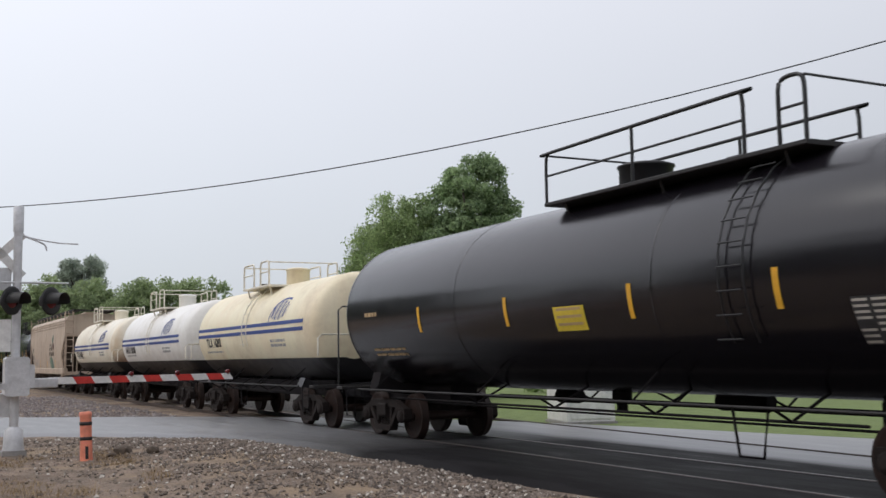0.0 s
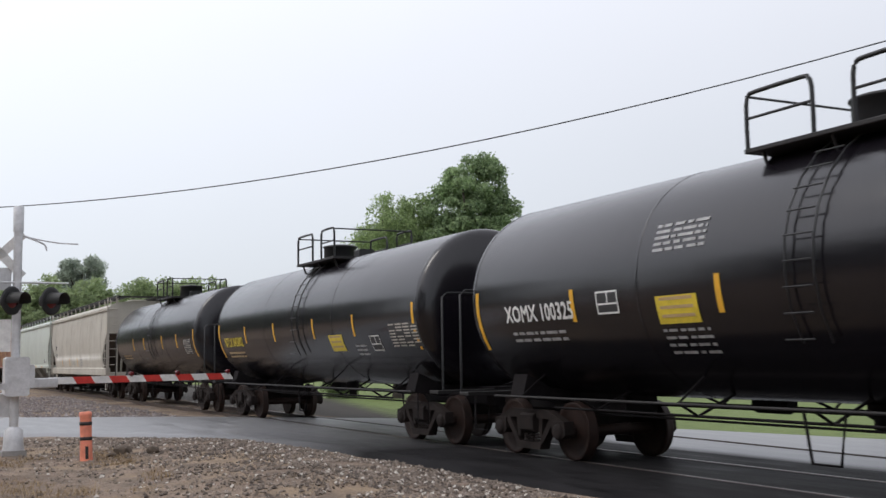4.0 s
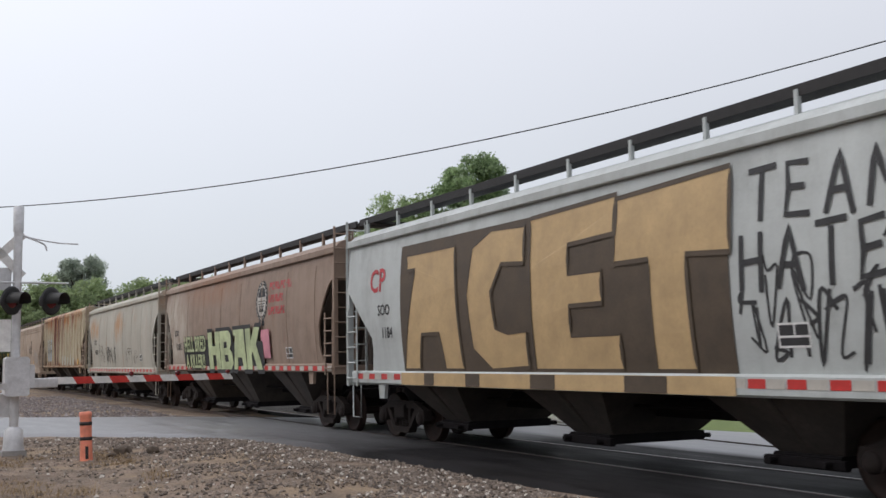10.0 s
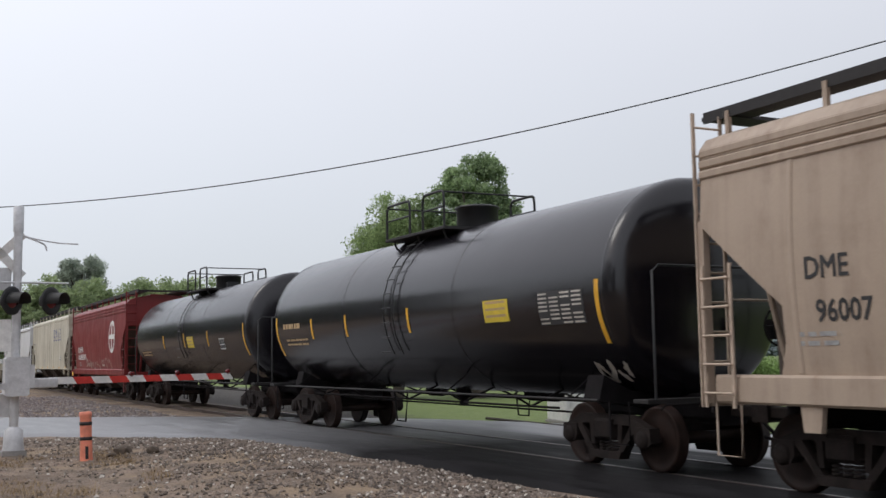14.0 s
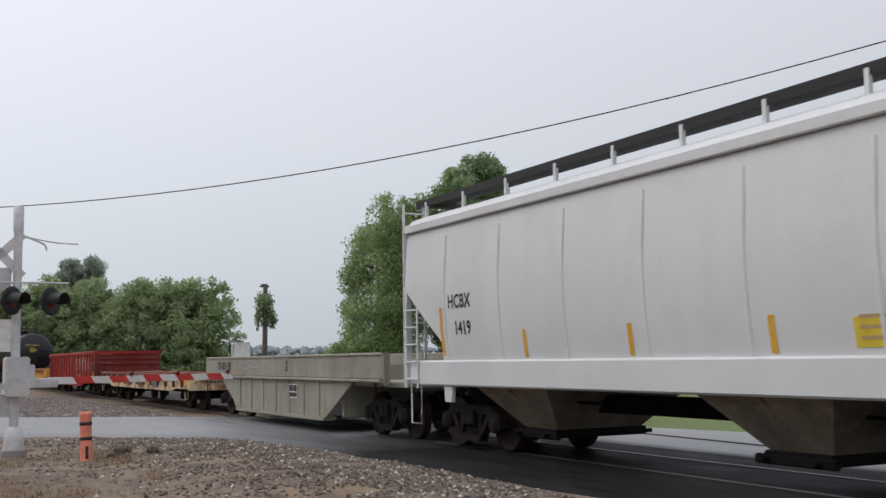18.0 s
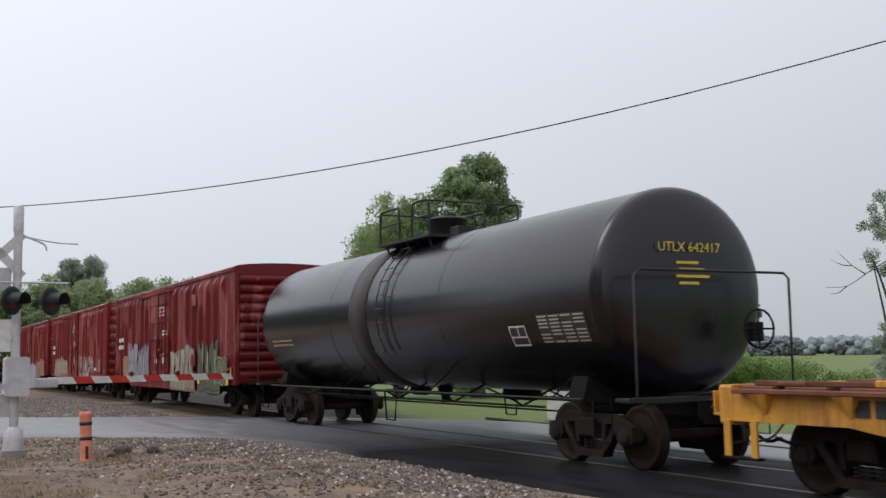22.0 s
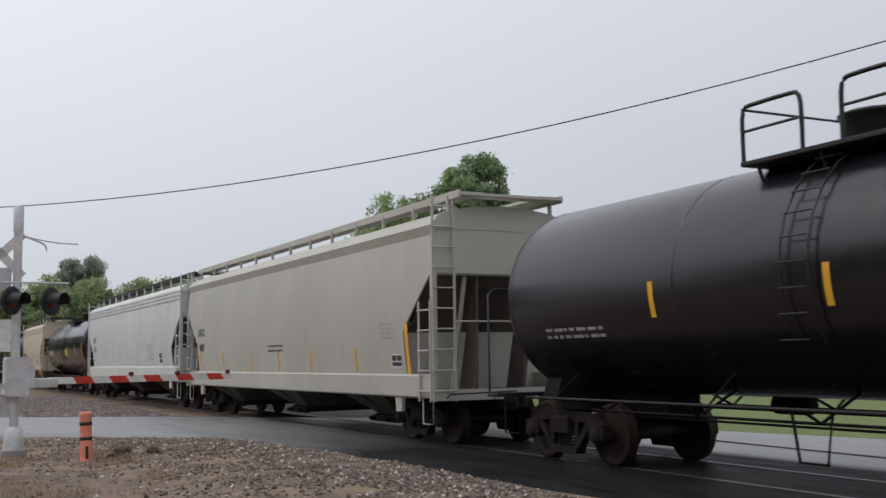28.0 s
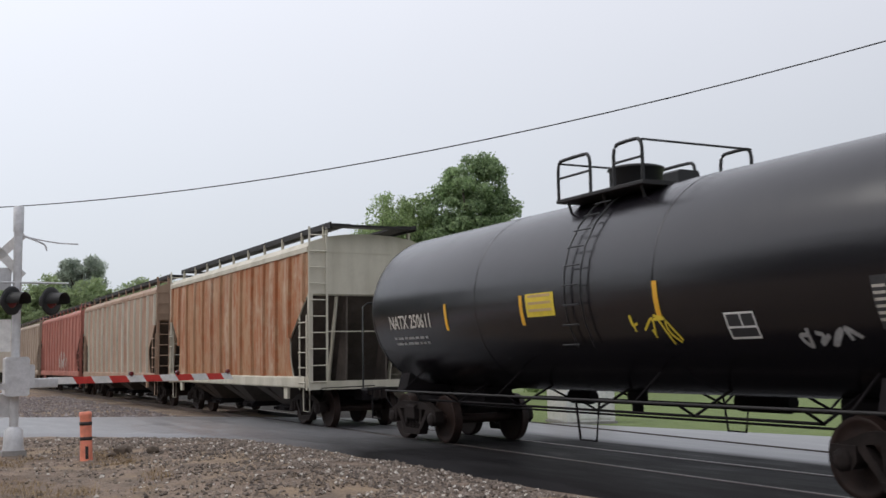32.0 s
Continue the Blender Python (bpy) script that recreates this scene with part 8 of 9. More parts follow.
c, s, h = tank(-631.7, -617.8, P_TANK, "glossy black tank car with bold white lettering", plat=-0.3, plen=2.4, r=1.54, zc=2.57)
tank_marks(c, s, h, "TILX", "261298", M_WHITE, 1.27, 0.4, 2.13, [(7.9, 2.1)], (3.47, 6.3, 9.1, 11.5), None, None, (True, True), 13, bold=0.016)

c, s, h = hopper(-644.5, -633.4, P_CEFX, "cream two-bay covered hopper car with yellow sill reflectors", bays=2, fascia="bands", seams=0, end_mat=P_CEFX, reflect="yellow", ze=4.05, cut=1.35, zs=1.44, sh=0.18, ct=3.3, shear=True, cut_mid=False, under=M_BAYCREAM)
words(c, "CEFX", -h + 1.65, 2.66, 0.31, s, M_BLACK, "reporting_mark", 0.9, 0.01)
words(c, "304072", -h + 1.64, 2.2, 0.31, s, M_BLACK, "car_number", 0.85, 0.01)
framed_box(c, h - 2.95, 1.64, 0.55, 0.3, s)
data_lines(c, -h + 4.8, 1.98, 0.95, 4, s, M_CRIMSON, 0.04, 0.05, 21)
data_lines(c, -h + 5.9, 2.2, 1.4, 1, s, M_GREYLET, 0.06, 0.05, 22)

c, s, h = tank(-660.7, -646.9, P_TANK2, "dull black tank car with a yellow scrawl and white panels", plat=0.55, plen=2.2, rail_h=0.55, dome_x=-0.4, r=1.55)
tank_marks(c, s, h, "NATX", "250611", M_PALE, 1.15, 0.36, 2.2, [(6.35, 2.24)], (3.6, 6.2, 9.55), (10.75, 1.8), (13.0, 1.85, 0.8, 0.55), (False, True), 14)
scrawl(c, -h - 0.4 + 8.9, 1.75, 1.0, 0.42, s, M_LEMON, 70, 0.035, 4)
scrawl(c, -h - 0.4 + 11.8, 1.6, 0.9, 0.3, s, M_GREYLET, 72, 0.05, 4)

ORANGE_KW = dict(bays=3, ribs=14, fascia="none", bulge=0.02, cut=1.3)
rs = lambda a, z: -1.66
c, s, h = hopper(-678.0, -664.1, P_ORANGE, "ribbed covered hopper car covered in orange rust, with cream ends", ze=4.3, end_mat=P_DME, rail_mat=P_DME, roof=P_DME, **ORANGE_KW)
c, s, h = hopper(-696.6, -680.3, P_RIBBR, "brown ribbed covered hopper car with dirty cream ribs", ze=4.3, end_mat=P_RIBBR, ribmat=P_DME, **ORANGE_KW)
c, s, h = hopper(-713.4, -698.0, P_PINKR, "faded red ribbed covered hopper car with pale scrawls", ze=4.25, end_mat=P_PINKR, **ORANGE_KW)
scrawl(c, h - 7.0, 1.4, 3.0, 0.9, lambda a, z: -1.66, M_PALE, 71, 0.12, 5)
c, s, h = hopper(-731.0, -715.0, P_SOY2, "tan ribbed covered hopper car", ze=4.2, end_mat=P_SOY2, **ORANGE_KW)
c, s, h = hopper(-748.5, -732.4, P_SOO, "weathered grey covered hopper car", bays=3, end_mat=P_SOO)


# ---- crossing signal, gate and marker ----
M_ALU = plain("galvanised_mast", (0.62, 0.62, 0.63), 0.5, 0.3, 0.2, 5.0, 0.05)
M_SIGBLACK = plain("signal_black", (0.02, 0.02, 0.02), 0.55, 0, 0.3, 5.0, 0.0)
M_LENS = plain("red_lens", (0.12, 0.01, 0.012), 0.2, 0, 0.2, 5.0, 0.0)
M_GATEW = plain("gate_white", (0.75, 0.74, 0.72), 0.5, 0, 0.15, 6.0, 0.0)
M_GATER = plain("gate_red", (0.6, 0.05, 0.04), 0.45, 0, 0.2, 6.0, 0.0)
M_ORANGE = plain("post_orange", (0.84, 0.28, 0.18), 0.55, 0, 0.2, 8.0, 0.05)
M_CONC = plain("concrete_base", (0.3, 0.285, 0.27), 0.85, 0, 0.25, 6.0, 0.2)
MAST = Vector((-22.35, 2.2, -0.12))


def gate_signal():
    t = thing("crossing_signal", "galvanised level crossing signal mast with lowered red and white gate", "crossing signal", m=pose(*MAST, 0, 0, 0))
    part("foundation", G().box(-0.22, 0.22, -0.22, 0.22, 0.0, 0.12, 0.02), M_CONC, t)
    part("base_casting", G().lathe([(0.12, 0.2), (0.2, 0.19), (0.5, 0.17), (0.56, 0.1)], "z", 12), M_ALU, t)
    part("mast", G().lathe([(0.3, 0.085), (4.4, 0.082)], "z", 14), M_ALU, t)
    part("mast_cap", G().lathe([(4.34, 0.1), (4.82, 0.1), (4.84, 0.085)], "z", 12), M_ALU, t)
    # direction of the gate arm on the ground
    d = Vector((-0.36, 0.93, 0)).normalized()
    n = Vector((d.y, -d.x, 0))
    z = 1.42
    mech = part("gate_mechanism", G().box(-0.28, 0.28, -0.2, 0.24, 1.15, 1.9, 0.04).box(-0.2, 0.2, 0.24, 0.34, 1.3, 1.75, 0.03), M_ALU, t)
    rot = math.degrees(math.atan2(d.y, d.x))
    arm = part("gate_arm", G().box(0.25, 0.85, -0.08, 0.08, z - 0.13, z + 0.06, 0.02), M_ALU, t, m=pose(0, 0, 0, 0, 0, rot))
    x = 0.7
    for i in range(14):
        ln = 0.405 if i else 0.55
        if x + ln > 5.15:
            ln = 5.15 - x
        if ln < 0.05:
            break
        sk = 0.05
        vs = []
        for y in (-0.02, 0.02):
            vs += [(x - (sk if i else 0), y, z + 0.07), (x + ln - sk, y, z + 0.07), (x + ln + sk, y, z - 0.07), (x + (sk if i else 0), y, z - 0.07)]
        part("arm_stripe", G().add(vs, [(0, 1, 2, 3), (7, 6, 5, 4), (0, 4, 5, 1), (1, 5, 6, 2), (2, 6, 7, 3), (3, 7, 4, 0)]), M_GATEW if i % 2 == 0 else M_GATER, arm)
        x += ln
    for xx in (2.55, 3.7, 5.05):
        part("arm_lamp", G().lathe([(-0.035, 0.03), (-0.03, 0.05), (0.03, 0.05), (0.035, 0.03)], "y", 10, (xx, 0, z + 0.1)).box(xx - 0.02, xx + 0.02, -0.02, 0.02, z + 0.04, z + 0.08), M_LENS, arm)
    part("counterweight", G().box(-1.3, -0.3, -0.3, -0.24, 1.28, 1.4).box(-1.4, -0.9, -0.34, -0.22, 1.15, 1.5, 0.03), M_ALU, t, m=pose(0, 0, 0, 0, 0, rot))
    # lights: backgrounds and hoods, facing down the road
    fx = Vector((0.83, -0.55, 0)).normalized()
    for lx, ly, zz in ((0.16, -0.12, 2.98), (0.12, 0.6, 2.98)):
        m = pose(lx, ly, 0, 0, 0, 40)
        x0, off = 0.0, 0.0
        lamp = part("signal_lamp", G().lathe([(x0, 0.26), (x0 + 0.03, 0.28), (x0 + 0.04, 0.24)], "x", 24, (0, off, zz)), M_SIGBLACK, t, m=m)
        part("lens", G().lathe([(x0 + 0.03, 0.15), (x0 + 0.07, 0.12), (x0 + 0.085, 0.04)], "x", 18, (0, off, zz)), M_LENS, lamp)
        g = G()
        vs, fs = [], []
        k = 14
        for i in range(k + 1):
            a = math.pi * (-0.12 + 1.24 * i / k)
            for xx, rr in ((x0 + 0.03, 0.17), (x0 + 0.36, 0.155)):
                vs.append((xx, off + rr * math.cos(a), zz + rr * math.sin(a)))
        for i in range(k):
            fs.append((2 * i, 2 * i + 1, 2 * i + 3, 2 * i + 2))
        part("hood", g.add(vs, fs, True), M_SIGBLACK, lamp)
        part("lamp_housing", G().lathe([(x0 - 0.22, 0.06), (x0 - 0.18, 0.12), (x0, 0.14)], "x", 14, (0, off, zz)), M_SIGBLACK, lamp)
    part("cross_arm", G().tube([(0.05, -0.5, 3.34), (0.05, 0.95, 3.34)], 0.022, 6), M_ALU, t)
    # crossbuck seen from behind, bell and cable bracket
    for a in (45, -45):
        part("crossbuck_blade", G().box(-0.6, 0.6, -0.012, 0.012, -0.085, 0.085), M_GATEW, t, m=pose(-0.1, -0.3, 3.9, 0, a, 100))
    part("sign_plate", G().box(-0.25, 0.25, -0.01, 0.01, -0.22, 0.22), M_ALU, t, m=pose(-0.12, -0.34, 3.42, 0, 0, 100))
    part("cable_bracket", G().tube(smooth_line([(0, 0.05, 4.28), (0.02, 0.35, 4.2), (0.03, 0.75, 4.14), (0.04, 1.12, 4.13)], 3), 0.014, 5), M_ALU, t)
    part("cable_loop", G().tube(smooth_line([(0, 0.05, 4.28), (0.02, 0.3, 4.18), (0.03, 0.48, 4.1), (0.03, 0.53, 3.98)], 3), 0.018, 5), M_ALU, t)
    part("notice_board", G().box(-0.015, 0.015, -0.42, -0.1, 2.0, 2.62), M_GATEW, t, m=pose(0.1, 0, 0))
    part("junction_box", G().box(-0.45, -0.1, -0.35, -0.05, 0.75, 1.2, 0.03), M_ALU, t)


gate_signal()


def marker_post():
    t = thing("marker_post", "scuffed orange flexible marker post with dark bands", "marker post", m=pose(-19.8, 3.15, relief(-19.8, 3.15) - 0.02, 1.5, -2.5, 0))
    part("post", G().lathe([(0, 0.11), (0.5, 0.1), (0.78, 0.1), (0.8, 0.11), (0.86, 0.105), (0.87, 0.07)], "z", 16), M_ORANGE, t)
    for z in (0.4, 0.66):
        part("band", G().lathe([(z - 0.03, 0.104), (z - 0.028, 0.108), (z + 0.028, 0.108), (z + 0.03, 0.104)], "z", 16), M_SIGBLACK, t)
    part("slot", G().box(0.09, 0.112, -0.03, 0.02, 0.05, 0.27), M_SIGBLACK, t)


marker_post()


def lump(name, x, y, r, label, material, seed, flat=0.7):
    rnd = np.random.RandomState(seed)
    bm = bmesh.new()
    bmesh.ops.create_icosphere(bm, subdivisions=2, radius=r)
    for v in bm.verts:
        v.co *= 1 + 0.28 * noise.noise(v.co * (1.6 / r) + Vector((seed, 0, 0)))
        v.co.z *= flat
    me = bpy.data.meshes.new(name)
    bm.to_mesh(me)
    bm.free()
    ob = part(name, me, material, None, m=pose(x, y, relief(x, y) + r * flat * 0.45, 0, 0, seed * 40))
    tagged(ob, label, "rock")


M_CLOD = plain("dark_earth_clod", (0.1, 0.075, 0.055), 0.95, 0, 0.4, 6.0, 0.4)
lump("earth_clod", -20.2, 3.85, 0.17, "dark clod of earth on the shoulder", M_CLOD, 3)
lump("earth_clod", -19.6, 4.25, 0.12, "small dark clod of earth on the shoulder", M_CLOD, 5)
lump("broken_branch", -19.9, 3.6, 0.1, "short dark broken branch lying on gravel", M_CLOD, 8, 0.5)


# ---- overhead wires ----
M_WIRE = plain("weathered_wire", (0.04, 0.04, 0.042), 0.6, 0, 0.2, 3.0, 0.0)


def wire(a, b, sag, r, label):
    pts = []
    for i in range(41):
        t = i / 40
        p = Vector(a).lerp(Vector(b), t)
        p.z -= sag * 4 * t * (1 - t)
        pts.append(p)
    tagged(part("overhead_wire", G().tube(pts, r, 5), M_WIRE, None), label, "overhead wire")


wire((-40.29, -7.63, 7.20), (-2.80, 22.16, 9.54), 2.870, 0.013, "thin dark overhead wire sagging across the road")


# ---- trees and bushes ----
M_BARK = plain("grey_bark", (0.09, 0.075, 0.06), 0.9, 0, 0.4, 6.0, 0.5)
L_MAIN = leaf_mat("poplar_leaves", (0.1, 0.155, 0.085), (0.33, 0.43, 0.22))
L_WILLOW = leaf_mat("willow_leaves", (0.14, 0.2, 0.09), (0.38, 0.48, 0.22))
# the next two leaf colours are paled to carry haze up the line
L_FAR = leaf_mat("hazed_thicket_leaves", (0.2, 0.26, 0.14), (0.38, 0.46, 0.24), 0.35)
L_WOODS_NEAR = leaf_mat("haze_pale_leaves", (0.27, 0.32, 0.27), (0.42, 0.47, 0.38))
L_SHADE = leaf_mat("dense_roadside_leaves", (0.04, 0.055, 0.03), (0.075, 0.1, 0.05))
L_BUSH = leaf_mat("bush_leaves", (0.13, 0.2, 0.065), (0.3, 0.42, 0.15))


def leaves(blobs, n, size, rnd, droop=0.0):
    """n small leaf sprays scattered near the skins of the blobs (centre, radii)."""
    vol = np.array([b[1][0] * b[1][1] * b[1][2] for b in blobs]) ** 0.7
    pick = rnd.choice(len(blobs), n, p=vol / vol.sum())
    cen = np.array([b[0] for b in blobs])[pick]
    rad = np.array([b[1] for b in blobs])[pick]
    d = rnd.randn(n, 3)
    d /= np.linalg.norm(d, axis=1)[:, None]
    rr = rnd.rand(n, 1) ** 0.4 * (1 + 0.12 * rnd.randn(n, 1))
    pos = cen + d * rad * rr
    if droop:
        pos[:, 2] -= droop * rnd.rand(n) ** 2
    s = size * (0.6 + 0.8 * rnd.rand(n, 1))
    u = rnd.randn(n, 3)
    u /= np.linalg.norm(u, axis=1)[:, None]
    v = np.cross(u, rnd.randn(n, 3))
    v /= np.linalg.norm(v, axis=1)[:, None]
    V = np.stack([pos - u * s, pos + v * s * 0.45, pos + u * s, pos - v * s * 0.45], 1).reshape(-1, 3)
    F = np.arange(n * 4).reshape(-1, 4)
    return V, F


def np_mesh(name, V, F):
    me = bpy.data.meshes.new(name)
    me.vertices.add(len(V))
    me.vertices.foreach_set("co", V.astype(np.float32).ravel())
    me.loops.add(F.size)
    me.loops.foreach_set("vertex_index", F.astype(np.int32).ravel())
    me.polygons.add(len(F))
    me.polygons.foreach_set("loop_start", np.arange(0, F.size, F.shape[1], dtype=np.int32))
    me.update(calc_edges=True)
    me.validate()
    return me


RIGHT = Vector((0.458, 0.889, 0))


def crown_clumps(prof, k, rnd, clump=0.42):
    """k leaf clumps inside a crown of rows (height, radius, sideways lean)."""
    z = np.array([p[0] for p in prof])
    r = np.array([p[1] for p in prof])
    o = np.array([p[2] for p in prof])
    out = []
    while len(out) < k:
        h = rnd.uniform(z[0], z[-1])
        R = np.interp(h, z, r)
        if rnd.rand() > R / r.max():
            continue
        a, q = rnd.rand() * 6.283, R * rnd.rand() ** 0.38
        lean = np.interp(h, z, o)
        c = np.array([q * math.cos(a) + RIGHT.x * lean, q * math.sin(a) + RIGHT.y * lean, h])
        s = clump * rnd.uniform(0.6, 1.3)
        out.append((c, np.array([s, s, s * 0.75])))
    return out


def crown_tree(name, x, y, label, profs, k, n, size, mat, seed, trunk=0.25, droop=0.0, limbs=9, clump=0.42, category="tree"):
    rnd = np.random.RandomState(seed)
    z0 = relief(x, y)
    t = thing(name, label, category, m=pose(x, y, z0 - 0.1))
    subs = []
    for prof in profs:
        subs += crown_clumps(prof, k // len(profs), rnd, clump)
    V, F = leaves(subs, n, size, rnd, droop)
    top = max(p[-1][0] for p in profs)
    pts = [Vector((0, 0, -0.3))] + [Vector((0.1 * rnd.randn(), 0.1 * rnd.randn(), top * f)) for f in (0.15, 0.35, 0.55, 0.75)]
    part("trunk", G().tube(pts, [trunk * 1.3, trunk, trunk * 0.8, trunk * 0.5, trunk * 0.15], 9), M_BARK, t)
    for i in range(limbs):
        b = Vector(subs[rnd.randint(len(subs))][0])
        a = pts[1 + i % 3]
        if b.z < a.z + 0.4:
            b.z = a.z + 0.8
        m = (a + b) / 2 + Vector((0, 0, 0.25))
        part("limb", G().tube(smooth_line([tuple(a), tuple(m), tuple(b)], 3), [trunk * 0.45 * (1 - j / 8) + 0.01 for j in range(7)], 6), M_BARK, t)
    part("crown", np_mesh("crown", V, F), mat, t)
    return t


# the pair beyond the line: a drooping willow and a taller poplar
WILLOW = [(1.9, 1.2, -1.1), (2.9, 1.95, -0.9), (5.0, 2.15, -0.5), (7.2, 2.05, -0.15), (8.8, 1.7, 0.25), (9.7, 1.0, 0.6)]
crown_tree("willow_tree", -45.64, 21.1, "drooping pale green willow beside a taller poplar", [WILLOW, WILLOW, WILLOW, WILLOW, WILLOW, [(0.5, 0.6, -2.6), (1.5, 0.7, -2.5), (2.6, 0.9, -2.3)]], 330, 76000, 0.07, L_WILLOW, 5, 0.24, 1.0, 14, 0.43)
crown_tree("poplar_tree", -43.6, 24.2, "tall full dark green poplar tree", [[(1.3, 1.5, 0.3), (2.4, 2.4, 0.45), (3.6, 2.4, 0.15), (5.5, 2.35, -0.1), (7.5, 2.4, -0.1), (9.2, 2.2, -0.05), (10.3, 1.7, 0.1), (11.1, 0.8, 0.15)]], 330, 98000, 0.084, L_MAIN, 7, 0.3, 0.0, 16, 0.47)
t = crown_tree("edge_tree", -34.95, 41.4, "leaning roadside tree with some bare twigs", [[(5.2, 0.6, 0.3), (6.4, 1.2, 0.3), (7.6, 1.5, 0.4), (8.8, 1.4, 0.4), (9.7, 0.5, 0.5)], [(1.2, 1.0, 0.4), (2.4, 1.4, 0.2), (3.4, 0.8, 0.2)]], 56, 9500, 0.085, L_WOODS_NEAR, 9, 0.15, 0.3, 16, 0.34)
# bare branches reaching out over the verge
for line in (((0.0, 6.4), (-1.0, 5.8), (-1.9, 5.25), (-2.9, 5.2)), ((-1.0, 5.8), (-1.6, 6.2), (-2.3, 6.9)), ((-1.9, 5.25), (-2.3, 4.95), (-2.7, 4.9)), ((-1.6, 6.2), (-2.1, 6.25), (-2.6, 6.5))):
    pts = smooth_line([tuple(RIGHT * u + Vector((0, 0, z))) for u, z in line], 3)
    part("bare_branch", G().tube(pts, [0.022 * (1 - k / len(pts)) + 0.006 for k in range(len(pts))], 5), M_BARK, t)


def bush(x, y, w, h, seed, mat, label, n=3500):
    rnd = np.random.RandomState(seed)
    subs = []
    for i in range(12):
        subs.append((np.array([rnd.uniform(-w, w) * 0.7, rnd.uniform(-w, w) * 0.5, h * rnd.uniform(0.25, 0.7)]), np.array([w * 0.35, w * 0.35, h * 0.3])))
    V, F = leaves(subs, int(n * 1.8), 0.085, rnd)
    t = thing("bush", label, "bush", "roadside bushes", m=pose(x, y, relief(x, y) - 0.1))
    part("foliage", np_mesh("foliage", V, F), mat, t)
    part("stem", G().tube([(0, 0, -0.1), (0.1, 0.05, h * 0.4), (0.2, -0.1, h * 0.8)], [0.05, 0.035, 0.01], 5), M_BARK, t)


bush(-50.84, 31.87, 1.15, 3.4, 31, L_BUSH, "bright green leafy bush at the foot of a poplar")
bush(-49.68, 33.64, 0.7, 3.0, 32, L_MAIN, "small dark green bushy tree by the road", 2500)
bush(-47.3, 36.86, 2.2, 2.9, 33, L_BUSH, "low spreading green bush at the roadside", 5500)
bush(-44.2, 40.57, 1.8, 2.4, 34, L_BUSH, "low green bush in the verge", 4000)
bush(-46.0, 39.2, 1.6, 1.6, 37, L_BUSH, "low spreading green bush at the roadside", 2200)
bush(-44.2, 43.6, 2.6, 2.1, 34, L_BUSH, "broad rough green bush beside the pole")
bush(-41.5, 46.0, 1.8, 1.4, 35, L_BUSH, "low green bush beside the pole", 2200)
bush(-47.6, 26.4, 1.5, 2.2, 36, L_BUSH, "green saplings at the foot of the trees")


def tree_row(name, label, spots, mat, seed, n, size, per=26):
    rnd = np.random.RandomState(seed)
    subs = []
    for x, y, w, h in spots:
        prof = [(0.6, w * 0.45, 0), (h * 0.35, w * 0.52, 0), (h * 0.65, w * 0.48, 0), (h * 0.86, w * 0.34, 0), (h, w * 0.08, 0)]
        for c, r in crown_clumps(prof, per, rnd, w * 0.16):
            subs.append((c + np.array([x, y, 0]), r))
    V, F = leaves(subs, n, size, rnd)
    ob = part(name, np_mesh(name, V, F), mat, None)
    return tagged(ob, label, "tree row", kind="stuff")


rnd = random.Random(8)
spots = []
for i in range(20):
    f = i / 19
    spots.append((-120 + 13 * f + rnd.uniform(-2, 2), 6 + 23.4 * f, rnd.uniform(4.6, 6.0), rnd.uniform(8.6, 10.4)))
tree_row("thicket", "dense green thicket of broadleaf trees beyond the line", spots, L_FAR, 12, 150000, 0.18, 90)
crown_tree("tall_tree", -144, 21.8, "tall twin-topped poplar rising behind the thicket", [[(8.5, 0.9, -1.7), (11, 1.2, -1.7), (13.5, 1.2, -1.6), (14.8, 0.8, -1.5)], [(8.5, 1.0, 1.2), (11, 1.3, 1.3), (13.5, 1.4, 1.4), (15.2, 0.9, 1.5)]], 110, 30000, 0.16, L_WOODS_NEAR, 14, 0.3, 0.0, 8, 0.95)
spots = []
for i in range(46):
    f = i / 45
    spots.append((-372 + 46 * f + rnd.uniform(-6, 6), 246 + 80 * f, 15, rnd.uniform(8.0, 9.2) * (0.75 + 0.25 * math.sin(min(1, f * 2.5) * 1.5))))


def crown_bank(name, label, spots, mat, seed, per):
    """Far trees, each a heap of closed uneven crowns, joined as one wood."""
    rnd = np.random.RandomState(seed)
    a, b = np.meshgrid(np.arange(6) * 1.0472, np.linspace(0.2, 2.9, 5))
    ball = np.stack([np.sin(b) * np.cos(a), np.sin(b) * np.sin(a), np.cos(b)], -1).reshape(-1, 3)
    quad = np.array([(r * 6 + k, r * 6 + (k + 1) % 6, r * 6 + 6 + (k + 1) % 6, r * 6 + 6 + k) for r in range(4) for k in range(6)])
    V, F = [], []
    for x, y, w, h in spots:
        for c, r in crown_clumps([(0.8, w * 0.45, 0), (h * 0.4, w * 0.5, 0), (h * 0.72, w * 0.46, 0), (h * 0.9, w * 0.2, 0)], per, rnd, w * 0.055):
            F.append(quad + 30 * len(V))
            V.append(ball * r * rnd.uniform(0.75, 1.25, (30, 1)) + c + np.array([x, y, 0]))
    return tagged(part(name, np_mesh(name, np.concatenate(V), np.concatenate(F)[:, ::-1]), mat, None), label, "tree row", kind="stuff")


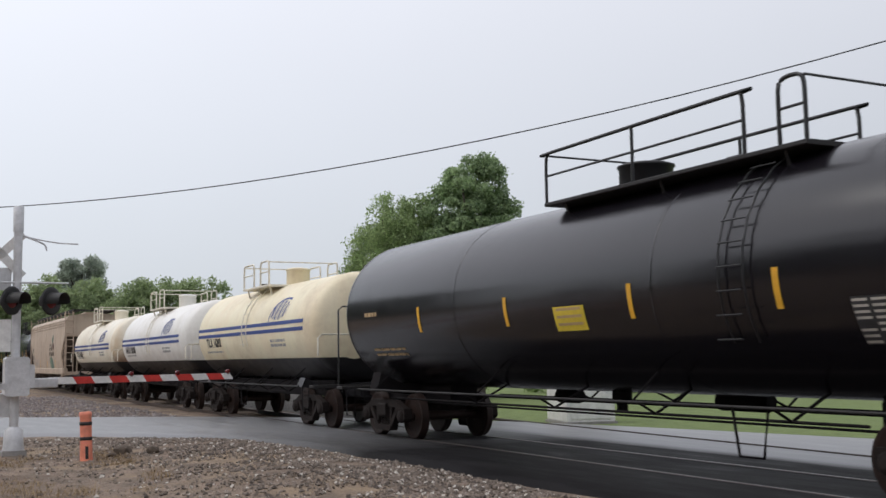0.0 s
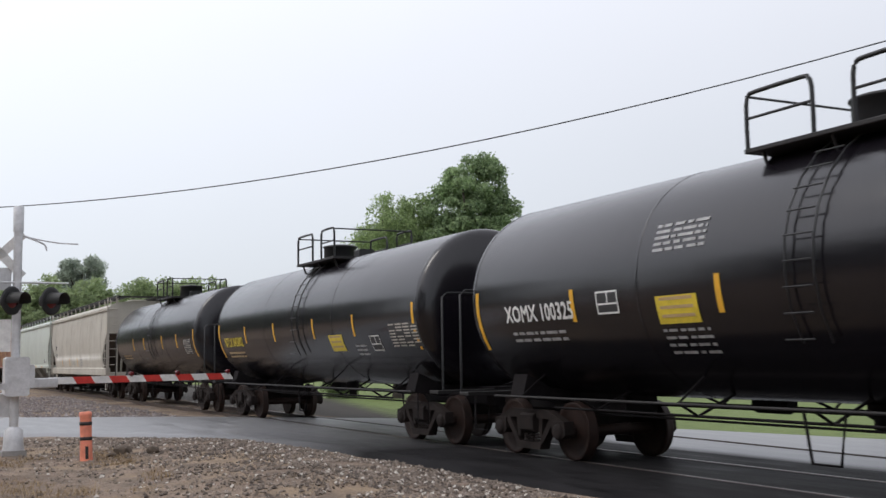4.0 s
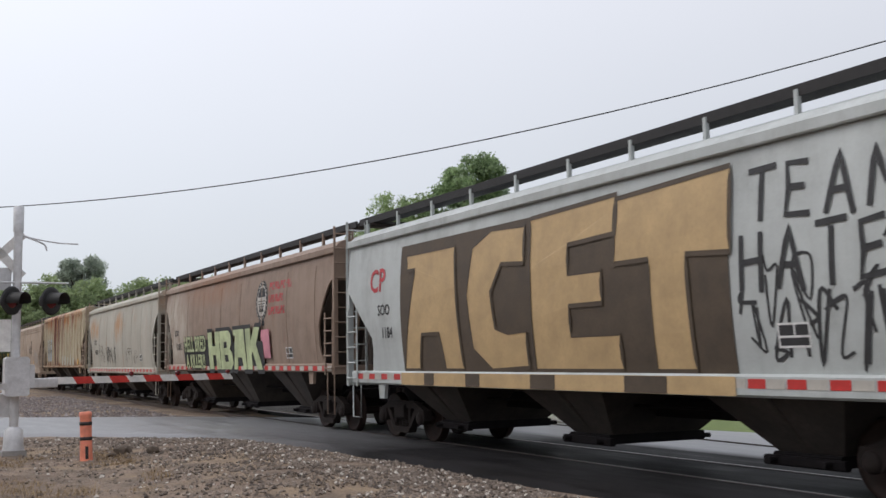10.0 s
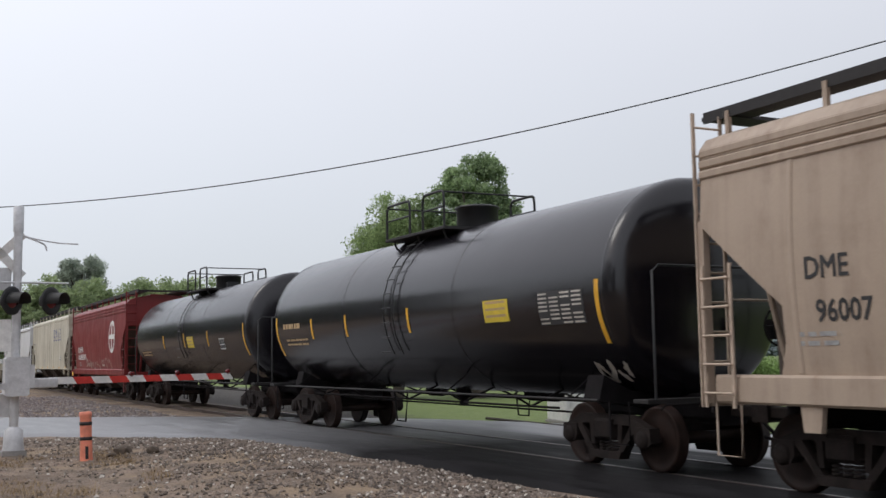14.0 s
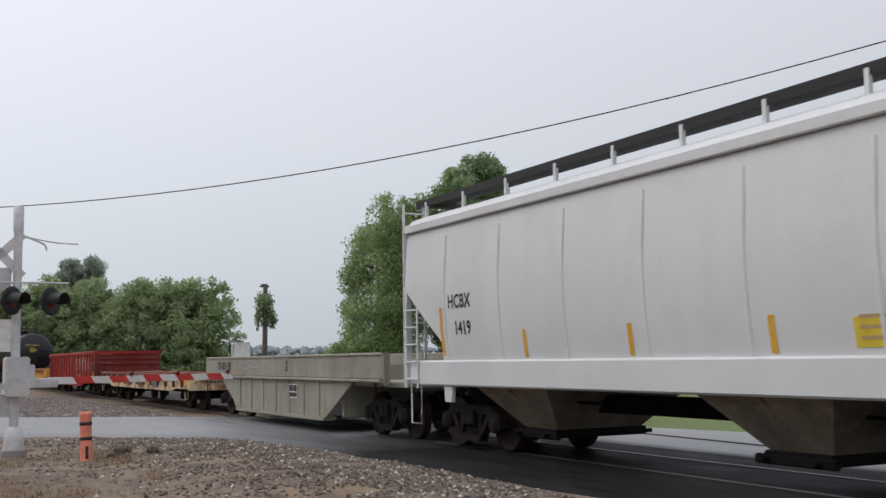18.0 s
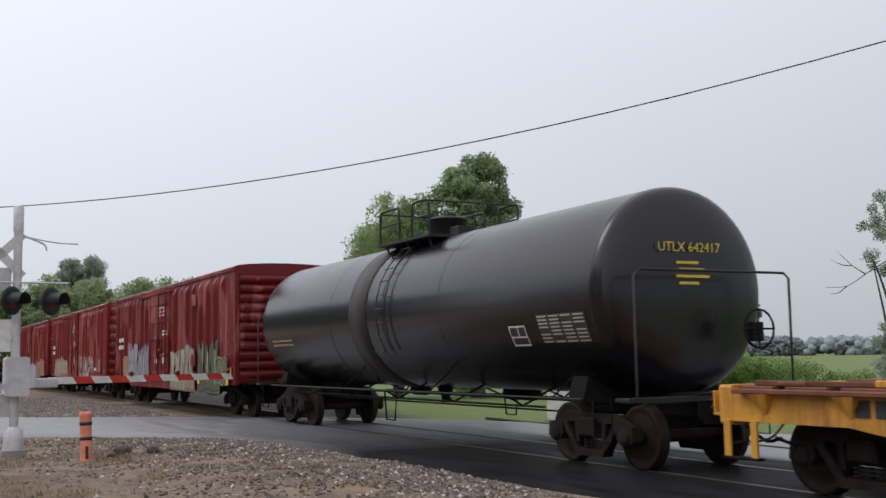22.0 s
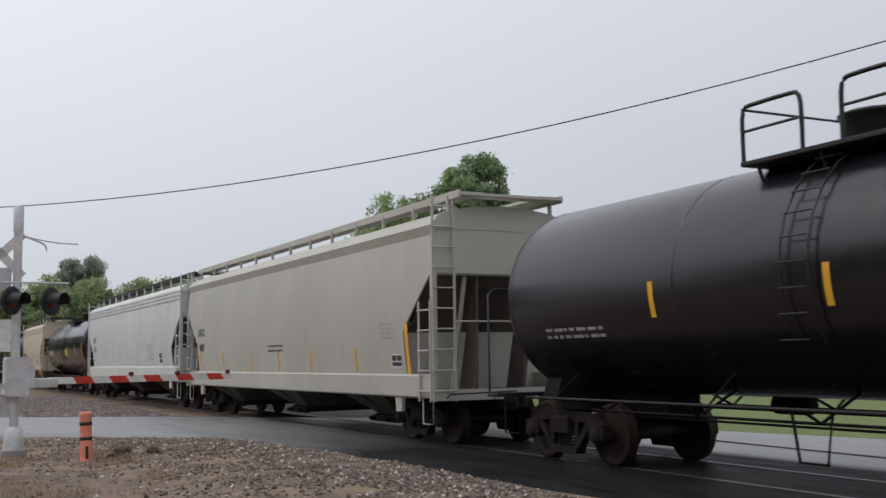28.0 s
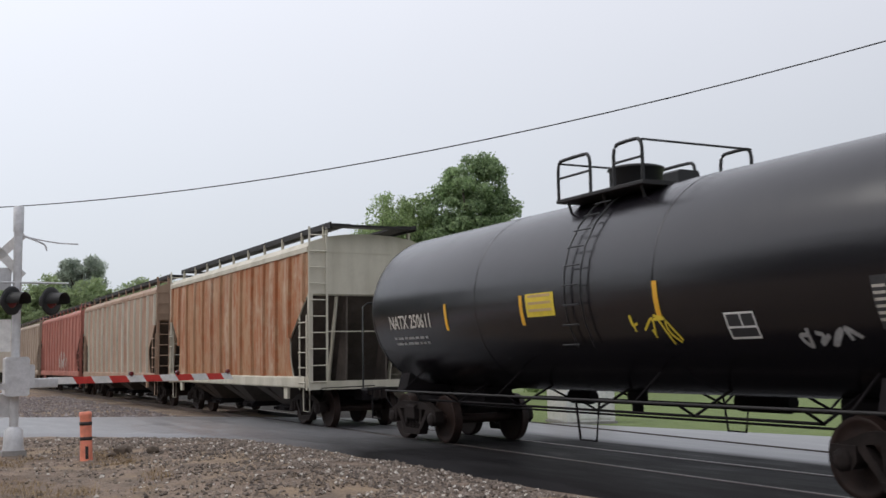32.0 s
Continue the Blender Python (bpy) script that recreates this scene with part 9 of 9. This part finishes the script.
# distance haze is mixed into the base colours of both tree lines
L_WOODS = plain("haze_tinted_woods", (0.21, 0.245, 0.255), 1.0, 0, 0.1, 0.2, 0.0, 0.0)
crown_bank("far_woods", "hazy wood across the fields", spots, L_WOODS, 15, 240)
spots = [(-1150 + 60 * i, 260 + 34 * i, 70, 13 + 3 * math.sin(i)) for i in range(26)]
L_HAZE = plain("haze_tinted_tree_line", (0.29, 0.33, 0.345), 1.0, 0, 0.06, 0.1, 0.0, 0.0)
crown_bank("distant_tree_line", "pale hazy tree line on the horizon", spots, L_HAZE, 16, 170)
spots = []
for i in range(60):
    x = 14 - i * 6.5
    gap = -72 < x < -42
    spots.append((x + rnd.uniform(-2, 2), (-46 if gap else -19) - rnd.uniform(0, 5), 9, (rnd.uniform(17, 20) if gap else rnd.uniform(15.5, 18)) * (1 + max(0, -x - 60) / 250)))
tree_row("roadside_trees", "dark dense row of tall roadside trees", spots, L_SHADE, 17, 80000, 0.5, 40)


# ---- poles and the white cabinet ----
M_POLE = plain("grey_pole_wood", (0.13, 0.11, 0.095), 0.9, 0, 0.35, 5.0, 0.3)


def vine_pole():
    x, y = -43.5, 14.0
    t = thing("utility_pole", "old timber pole overgrown with hanging ivy", "utility pole", m=pose(x, y, relief(x, y) - 0.1))
    part("pole", G().tube([(0, 0, -0.2), (0.02, 0.02, 3), (0.03, 0.03, 5.0)], [0.12, 0.11, 0.1], 8), M_POLE, t)
    part("pole_top", G().box(-0.08, 0.08, -0.12, 0.12, 4.95, 5.05, 0.02).tube([(0, -0.2, 4.95), (0, 0.2, 4.95)], 0.04, 5), M_POLE, t)
    r = np.random.RandomState(41)
    V, F = leaves([(np.array([0, 0, 4.3]), np.array([0.42, 0.42, 0.42])), (np.array([0, 0.1, 3.7]), np.array([0.36, 0.42, 0.5])), (np.array([0, 0.35, 3.5]), np.array([0.15, 0.2, 0.35])), (np.array([0, -0.3, 3.6]), np.array([0.14, 0.14, 0.5]))], 1700, 0.07, r)
    part("ivy", np_mesh("ivy", V, F), L_MAIN, t)


vine_pole()


def wire_pole(x, y, top):
    t = thing("utility_pole", "tall grey timber pole carrying the overhead wire", "utility pole", m=pose(x, y, relief(x, y) - 0.1))
    part("pole", G().tube([(0, 0, -0.2), (0, 0, top + 0.3)], [0.15, 0.11], 8), M_POLE, t)
    part("insulator", G().lathe([(top - 0.02, 0.04), (top + 0.04, 0.06), (top + 0.12, 0.04)], "z", 8, (0.1, 0, 0)), M_SIGBLACK, t)


wire_pole(-40.4, -7.7, 7.2)
wire_pole(-2.7, 22.25, 9.6)


def far_pole():
    x, y = -45.4, 43.2
    t = thing("utility_pole", "slim dark timber utility pole with a short crossarm", "utility pole", m=pose(x, y, relief(x, y) - 0.1, 0, 0, 20))
    part("pole", G().tube([(0, 0, -0.2), (0, 0, 5.5)], [0.11, 0.08], 8), M_POLE, t)
    part("crossarm", G().box(-0.05, 0.05, -0.3, 0.3, 4.85, 4.95), M_POLE, t)
    part("transformer", G().lathe([(4.2, 0.05), (4.25, 0.12), (4.6, 0.12), (4.65, 0.05)], "z", 10, (0.15, 0, 0)), M_POLE, t)


far_pole()


def cabinet():
    t = thing("equipment_cabinet", "white metal railway equipment cabinet standing beyond the road", "cabinet", m=pose(-23.82, 16.35, relief(-23.82, 16.35), 0, 0, -15))
    part("plinth", G().box(-0.95, 0.8, -0.7, 0.7, 0, 0.08, 0.01), M_CONC, t)
    part("cabinet_body", G().box(-0.9, 0.75, -0.65, 0.65, 0.08, 1.62, 0.02), M_GATEW, t)
    part("cabinet_roof", G().box(-0.93, 0.78, -0.68, 0.68, 1.62, 1.68, 0.02), M_GATEW, t)
    part("cabinet_door", G().box(0.752, 0.775, -0.55, 0.55, 0.16, 1.55, 0.008), M_GATEW, t)
    part("door_handle", G().box(0.776, 0.8, 0.4, 0.44, 0.8, 0.95), M_ALU, t)


cabinet()


# ---- motion ----
SPIN = -math.degrees(SPEED / FPS / WHEEL_R)


def motions():
    for car, x in TRAIN:
        walk(car, [(t, pose(x + SPEED * t, TRACK_Y, 0)) for t in (0.0, 16.0, 32.0)])
        # the wheels turn frame by frame while the car is near
        a = max(0, int((-46 - x) / SPEED * FPS))
        b = min(32 * FPS, int((8 - x) / SPEED * FPS))
        if b <= a:
            continue
        rows = [(0.0, 0.0)] if a > 0 else []
        rows += [(i / FPS, SPIN * (i - a)) for i in range(a, b + 1)]
        if b < 32 * FPS:
            rows.append((32.0, rows[-1][1]))
        for w, off in AXLES:
            if w.parent.parent is car:
                walk(w, [(t, pose(off, 0, WHEEL_R, 0, -d, 0)) for t, d in rows])


motions()
